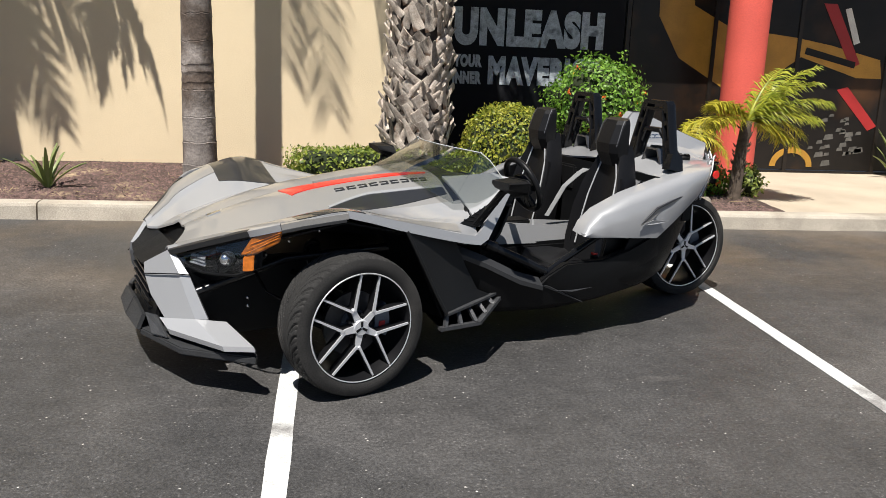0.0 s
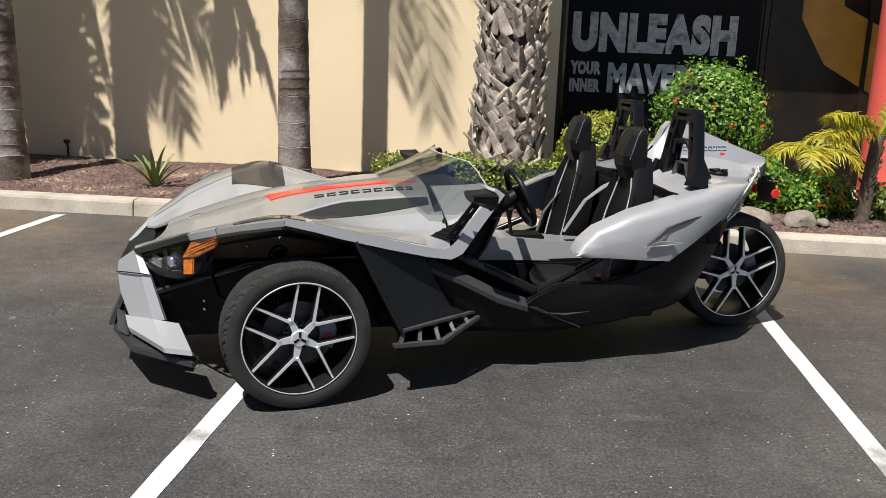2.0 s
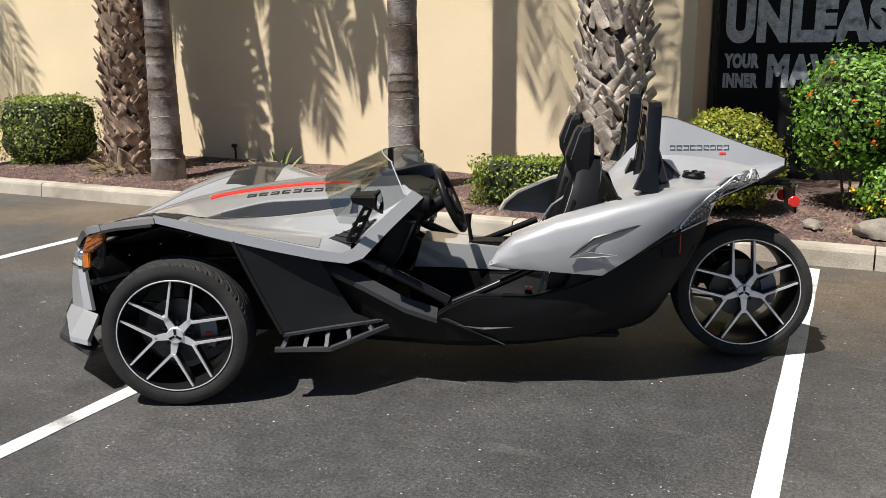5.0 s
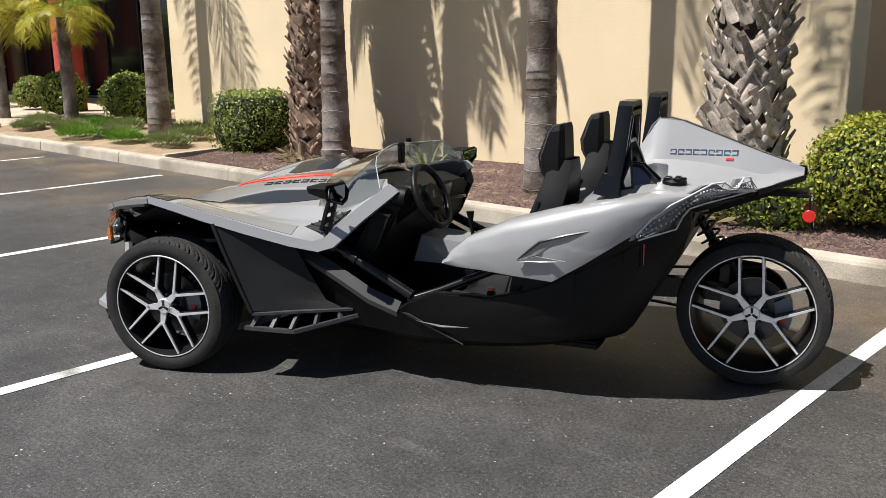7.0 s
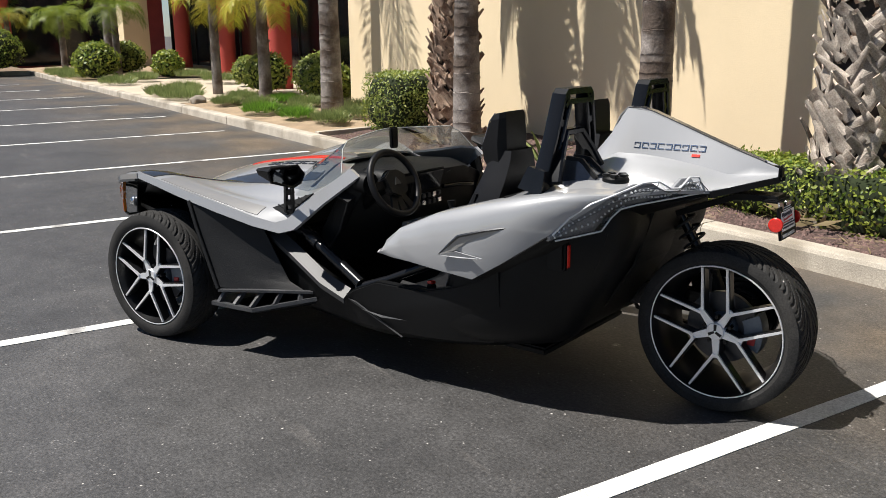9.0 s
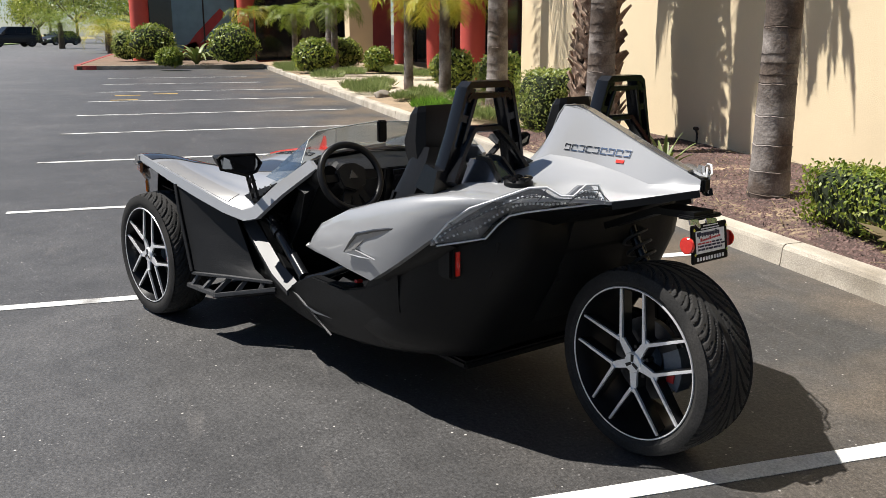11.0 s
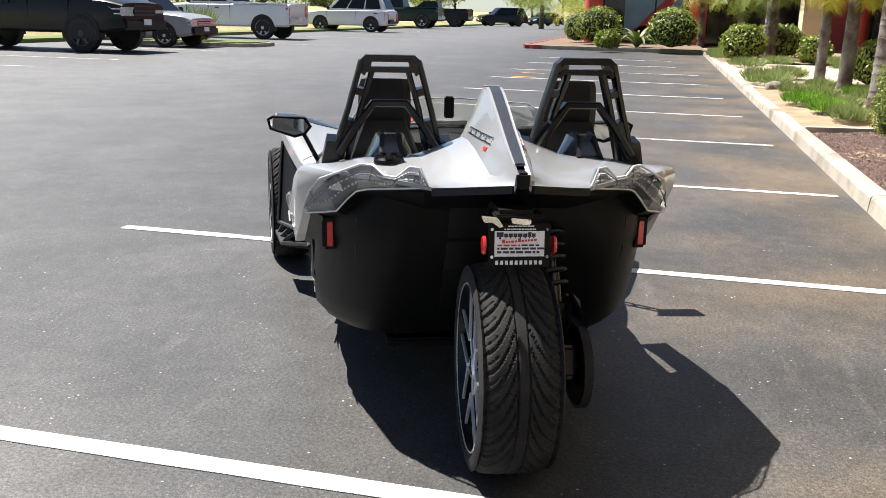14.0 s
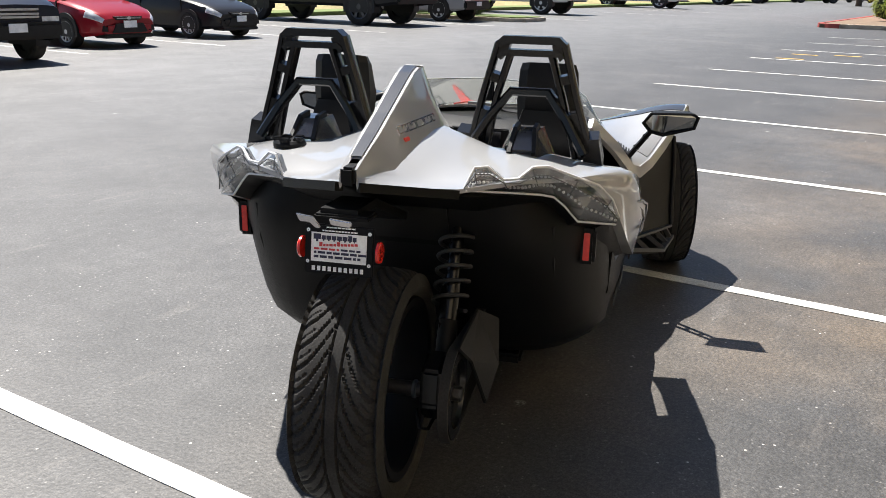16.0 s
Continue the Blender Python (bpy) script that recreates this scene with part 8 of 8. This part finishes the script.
        part("badge", lathe([(0.001, -0.004), (0.052, -0.004), (0.052, 0.004), (0.001, 0.004)], (0, 0, 0), 20), CAR_CHROME, c, "plain oval badge").matrix_local = pose(nx + 0.036, 0, nzb + 0.31, 0, 0, 90) @ Matrix.Diagonal((1, 1, 0.6, 1))
        for sy in (-1, 1):
            part("fog_recess", prism([(sy * w * 0.56, nzb + 0.05), (sy * w * 0.72, nzb + 0.05), (sy * w * 0.70, nzb + 0.17), (sy * w * 0.60, nzb + 0.14)], "x", nx - 0.06, nx + 0.035, 0.008), CAR_TRIM, c)
    else:
        part("front_bumper", box(nx - 0.12, nx + 0.10, -w * nk * 0.98, w * nk * 0.98, nzb, nzb + 0.28, 0.06), CAR_CHROME if chrome_grille and bed and paint.name != "car_black" else CAR_TRIM, c, smooth=40)
        part("grille", box(nx - 0.02, nx + 0.03, -w * 0.45, w * 0.45, nzb + 0.32, nzt - 0.06, 0.02), CAR_TRIM, c)
        for z in ((nzb + 0.34, (nzb + nzt) / 2 + 0.12, nzt - 0.08) if chrome_grille else ()):
            part("grille_bar", box(nx + 0.02, nx + 0.045, -w * 0.46, w * 0.46, z, z + 0.035, 0.006), CAR_CHROME if paint.name != "car_black" else DISC, c)
    part("rear_bumper", box(tx - 0.12, tx + 0.10, -w * tk * 0.98, w * tk * 0.98, tzb + 0.05, tzb + 0.27, 0.05), CAR_CHROME if bed else (paint if low else CAR_TRIM), c, smooth=40)
    for s in (-1, 1):
        if low:
            part("headlight", on_body(0.4, 9.5, 3.1 if s < 0 else 12.9, 5.0 if s < 0 else 11.0, 0.010), HEADLAMP, c, "clear swept-back headlight", 40)
        else:
            part("headlight", box(nx - 0.30, nx + 0.012, s * w * 0.50, s * w * nk * 0.99, lamp_z + lift - 0.08, lamp_z + lift + 0.06, 0.03), HEADLAMP, c)
        part("tail_light", box(tx - 0.02, tx + 0.10, s * w * tk * 0.80, s * w * tk * 1.005, tzt - 0.42, tzt - 0.10, 0.02), RED_LENS, c)
        part("wing_mirror", box(x1 - 0.28, x1 - 0.14, s * (w + 0.02), s * (w + 0.20), belt + 0.02, belt + 0.18, 0.03), CAR_TRIM, c)
        part("door_handle", box(x0 + 0.5, x0 + 0.68, s * w * 0.985, s * (w + 0.02), belt - 0.18, belt - 0.14, 0.008), CAR_TRIM, c)
        for dx in (x0 + 0.05, (x0 + x1) / 2, x1 - 0.05):
            part("door_seam", box(dx - 0.006, dx + 0.006, s * (w - 0.03), s * (w + 0.004), tzb + 0.22, belt - 0.02), CAR_TRIM, c)
    part("plate", box(nx + (0.055 if low else 0.10), nx + (0.072 if low else 0.115), -0.16, 0.16, nzb + 0.12, nzb + 0.26), PLATE_WHITE, c)
    part("plate", box(tx - 0.135, tx - 0.12, -0.16, 0.16, tzb + 0.18, tzb + 0.32), PLATE_WHITE, c)
    if bed:
        bx0, bx1, bz = bed
        part("cargo_bed", box(bx0 + 0.08, bx1 - 0.06, -w * 0.82, w * 0.82, bz - 0.02, bz + 0.012), CAR_TRIM, c)
        for s in (-1, 1):
            part("bed_rail", box(bx0, bx1, s * w * 0.84, s * w * 0.99, bz, bz + 0.035, 0.01), paint, c)
    return c


def nose(x, y, turn, scale=1.0):
    """Pose with the nose to +y (turn 90) or -y (turn -90)."""
    return pose(x, y, 0, 0, 0, turn) @ Matrix.Scale(scale, 4)


HATCH = [(-2.15, 0.32, 0.80, 0.86), (-2.0, 0.25, 0.98, 0.95), (-1.3, 0.22, 0.98, 1.0), (0.7, 0.22, 0.98, 1.0), (1.4, 0.22, 0.90, 0.985), (1.85, 0.24, 0.79, 0.93), (2.08, 0.27, 0.70, 0.83), (2.2, 0.30, 0.60, 0.70)]
SUVB = [(-2.4, 0.42, 1.10, 0.93), (-2.25, 0.36, 1.18, 0.98), (-1.2, 0.34, 1.18, 1.0), (1.0, 0.34, 1.15, 1.0), (2.0, 0.36, 1.08, 0.98), (2.4, 0.42, 0.96, 0.90)]
TRUCKB = [(-2.9, 0.55, 1.32, 0.98), (-2.8, 0.48, 1.34, 1.0), (-0.9, 0.46, 1.34, 1.0), (1.2, 0.46, 1.32, 1.0), (2.3, 0.48, 1.28, 0.99), (2.85, 0.55, 1.18, 0.93)]
WHITE_PAINT, DARK_PAINT, NAVY_PAINT = car_paint("car_white", (0.72, 0.73, 0.74)), car_paint("car_black", (0.016, 0.016, 0.018)), car_paint("car_navy", (0.014, 0.018, 0.032))
RED_CAR, SILVER_CAR, GREEN_CAR = car_paint("car_red", (0.26, 0.008, 0.016)), car_paint("car_silver", (0.33, 0.33, 0.34)), car_paint("car_green", (0.012, 0.028, 0.022))
HATCH_CAB, SUV_CAB = (-1.95, 1.15, -1.25, 0.35, 0.95, 1.46), (-2.3, 1.15, -2.0, 0.45, 1.15, 1.80)
CREW_CAB, EXT_CAB = (-0.85, 1.5, -0.65, 0.75, 1.32, 1.92), (-0.55, 1.4, -0.40, 0.65, 1.32, 1.92)

parked_car("sport_utility", nose(-4.2, -13.8, 90), "dark blue parked sport utility vehicle", "suv", NAVY_PAINT, SUVB, SUV_CAB, (-1.45, 1.45), 0.37, 0.95)
parked_car("hatchback", nose(-8.0, -15.6, 90), "red parked hatchback with its nose to the lane", "car", RED_CAR, HATCH, HATCH_CAB, (-1.3, 1.35), 0.32, 0.90, low=True)
parked_car("hatchback", nose(-11.9, -16.3, 90), "black parked hatchback with its nose to the lane", "car", DARK_PAINT, HATCH, HATCH_CAB, (-1.3, 1.35), 0.32, 0.90, low=True)
parked_car("pickup_truck", nose(-21.2, -18.9, 90, 1.32), "dark lifted crew-cab pickup truck parked nose out", "pickup truck", DARK_PAINT, TRUCKB, CREW_CAB, (-1.85, 1.75), 0.46, 1.0, (-2.85, -0.9, 1.34), lamp_z=1.0)
parked_car("sport_utility", nose(-26.2, -18.4, 90, 1.12), "silver sport utility vehicle parked nose out", "suv", SILVER_CAR, SUVB, SUV_CAB, (-1.45, 1.45), 0.39, 0.97, lamp_z=0.82)
parked_car("pickup_truck", nose(-38.0, -20.6, -90, 1.30), "white extended-cab pickup truck parked tail out", "pickup truck", WHITE_PAINT, TRUCKB, EXT_CAB, (-1.85, 1.75), 0.44, 0.98, (-2.85, -0.6, 1.34), lamp_z=1.0)
parked_car("sport_utility", nose(-59.0, -21.4, -90, 1.35), "white sport utility vehicle parked tail out", "suv", WHITE_PAINT, SUVB, SUV_CAB, (-1.45, 1.45), 0.40, 0.95)
parked_car("pickup_truck", nose(-80.0, -23.9, -90, 1.45), "dark green off-road pickup truck parked far off", "pickup truck", GREEN_CAR, TRUCKB, EXT_CAB, (-1.85, 1.75), 0.50, 0.95, (-2.85, -0.6, 1.34))
parked_car("pickup_truck", nose(-95.0, -24.2, -90, 1.45), "dark off-road pickup truck parked far off", "pickup truck", DARK_PAINT, TRUCKB, EXT_CAB, (-1.85, 1.75), 0.48, 0.95, (-2.85, -0.6, 1.34))
parked_car("sport_utility", nose(-112.0, -19.3, -60, 1.3), "black sport utility vehicle parked far off", "suv", DARK_PAINT, SUVB, SUV_CAB, (-1.45, 1.45), 0.40, 0.95)
parked_car("hatchback", nose(-128.0, -15.8, -40, 1.3), "dark car parked at the far end of the lane", "car", NAVY_PAINT, HATCH, HATCH_CAB, (-1.3, 1.35), 0.34, 0.90, low=True)
for x in (-6.4, -9.9, -13.6, -17.2, -23.8, -32.0, -44.0, -52.0, -66.0):
    rows = [[(x - 0.05, y, 0.004), (x + 0.05, y, 0.004)] for y in (-19.0, -15.5, -12.6 - (0.9 if x < -12 else 0))]
    tagged(part("parking_line", sheet(rows, 0.003), LINE_PAINT), "white painted stall line across the lane", "road marking", "parking stall lines", "structure")
# dabs of ochre paint on the lane
DAB = surf("ochre_paint_dab", (0.42, 0.28, 0.08), 0.8, var=0.2, scale=6)
for x, y in ((-16.6, -1.9), (-18.6, -1.0), (-18.2, -1.9)):
    tagged(part("paint_dab", box(x - 0.09, x + 0.09, y - 0.3, y + 0.3, -0.002, 0.005, 0.002), DAB), "small ochre painted mark on the asphalt", "road marking", kind="structure")
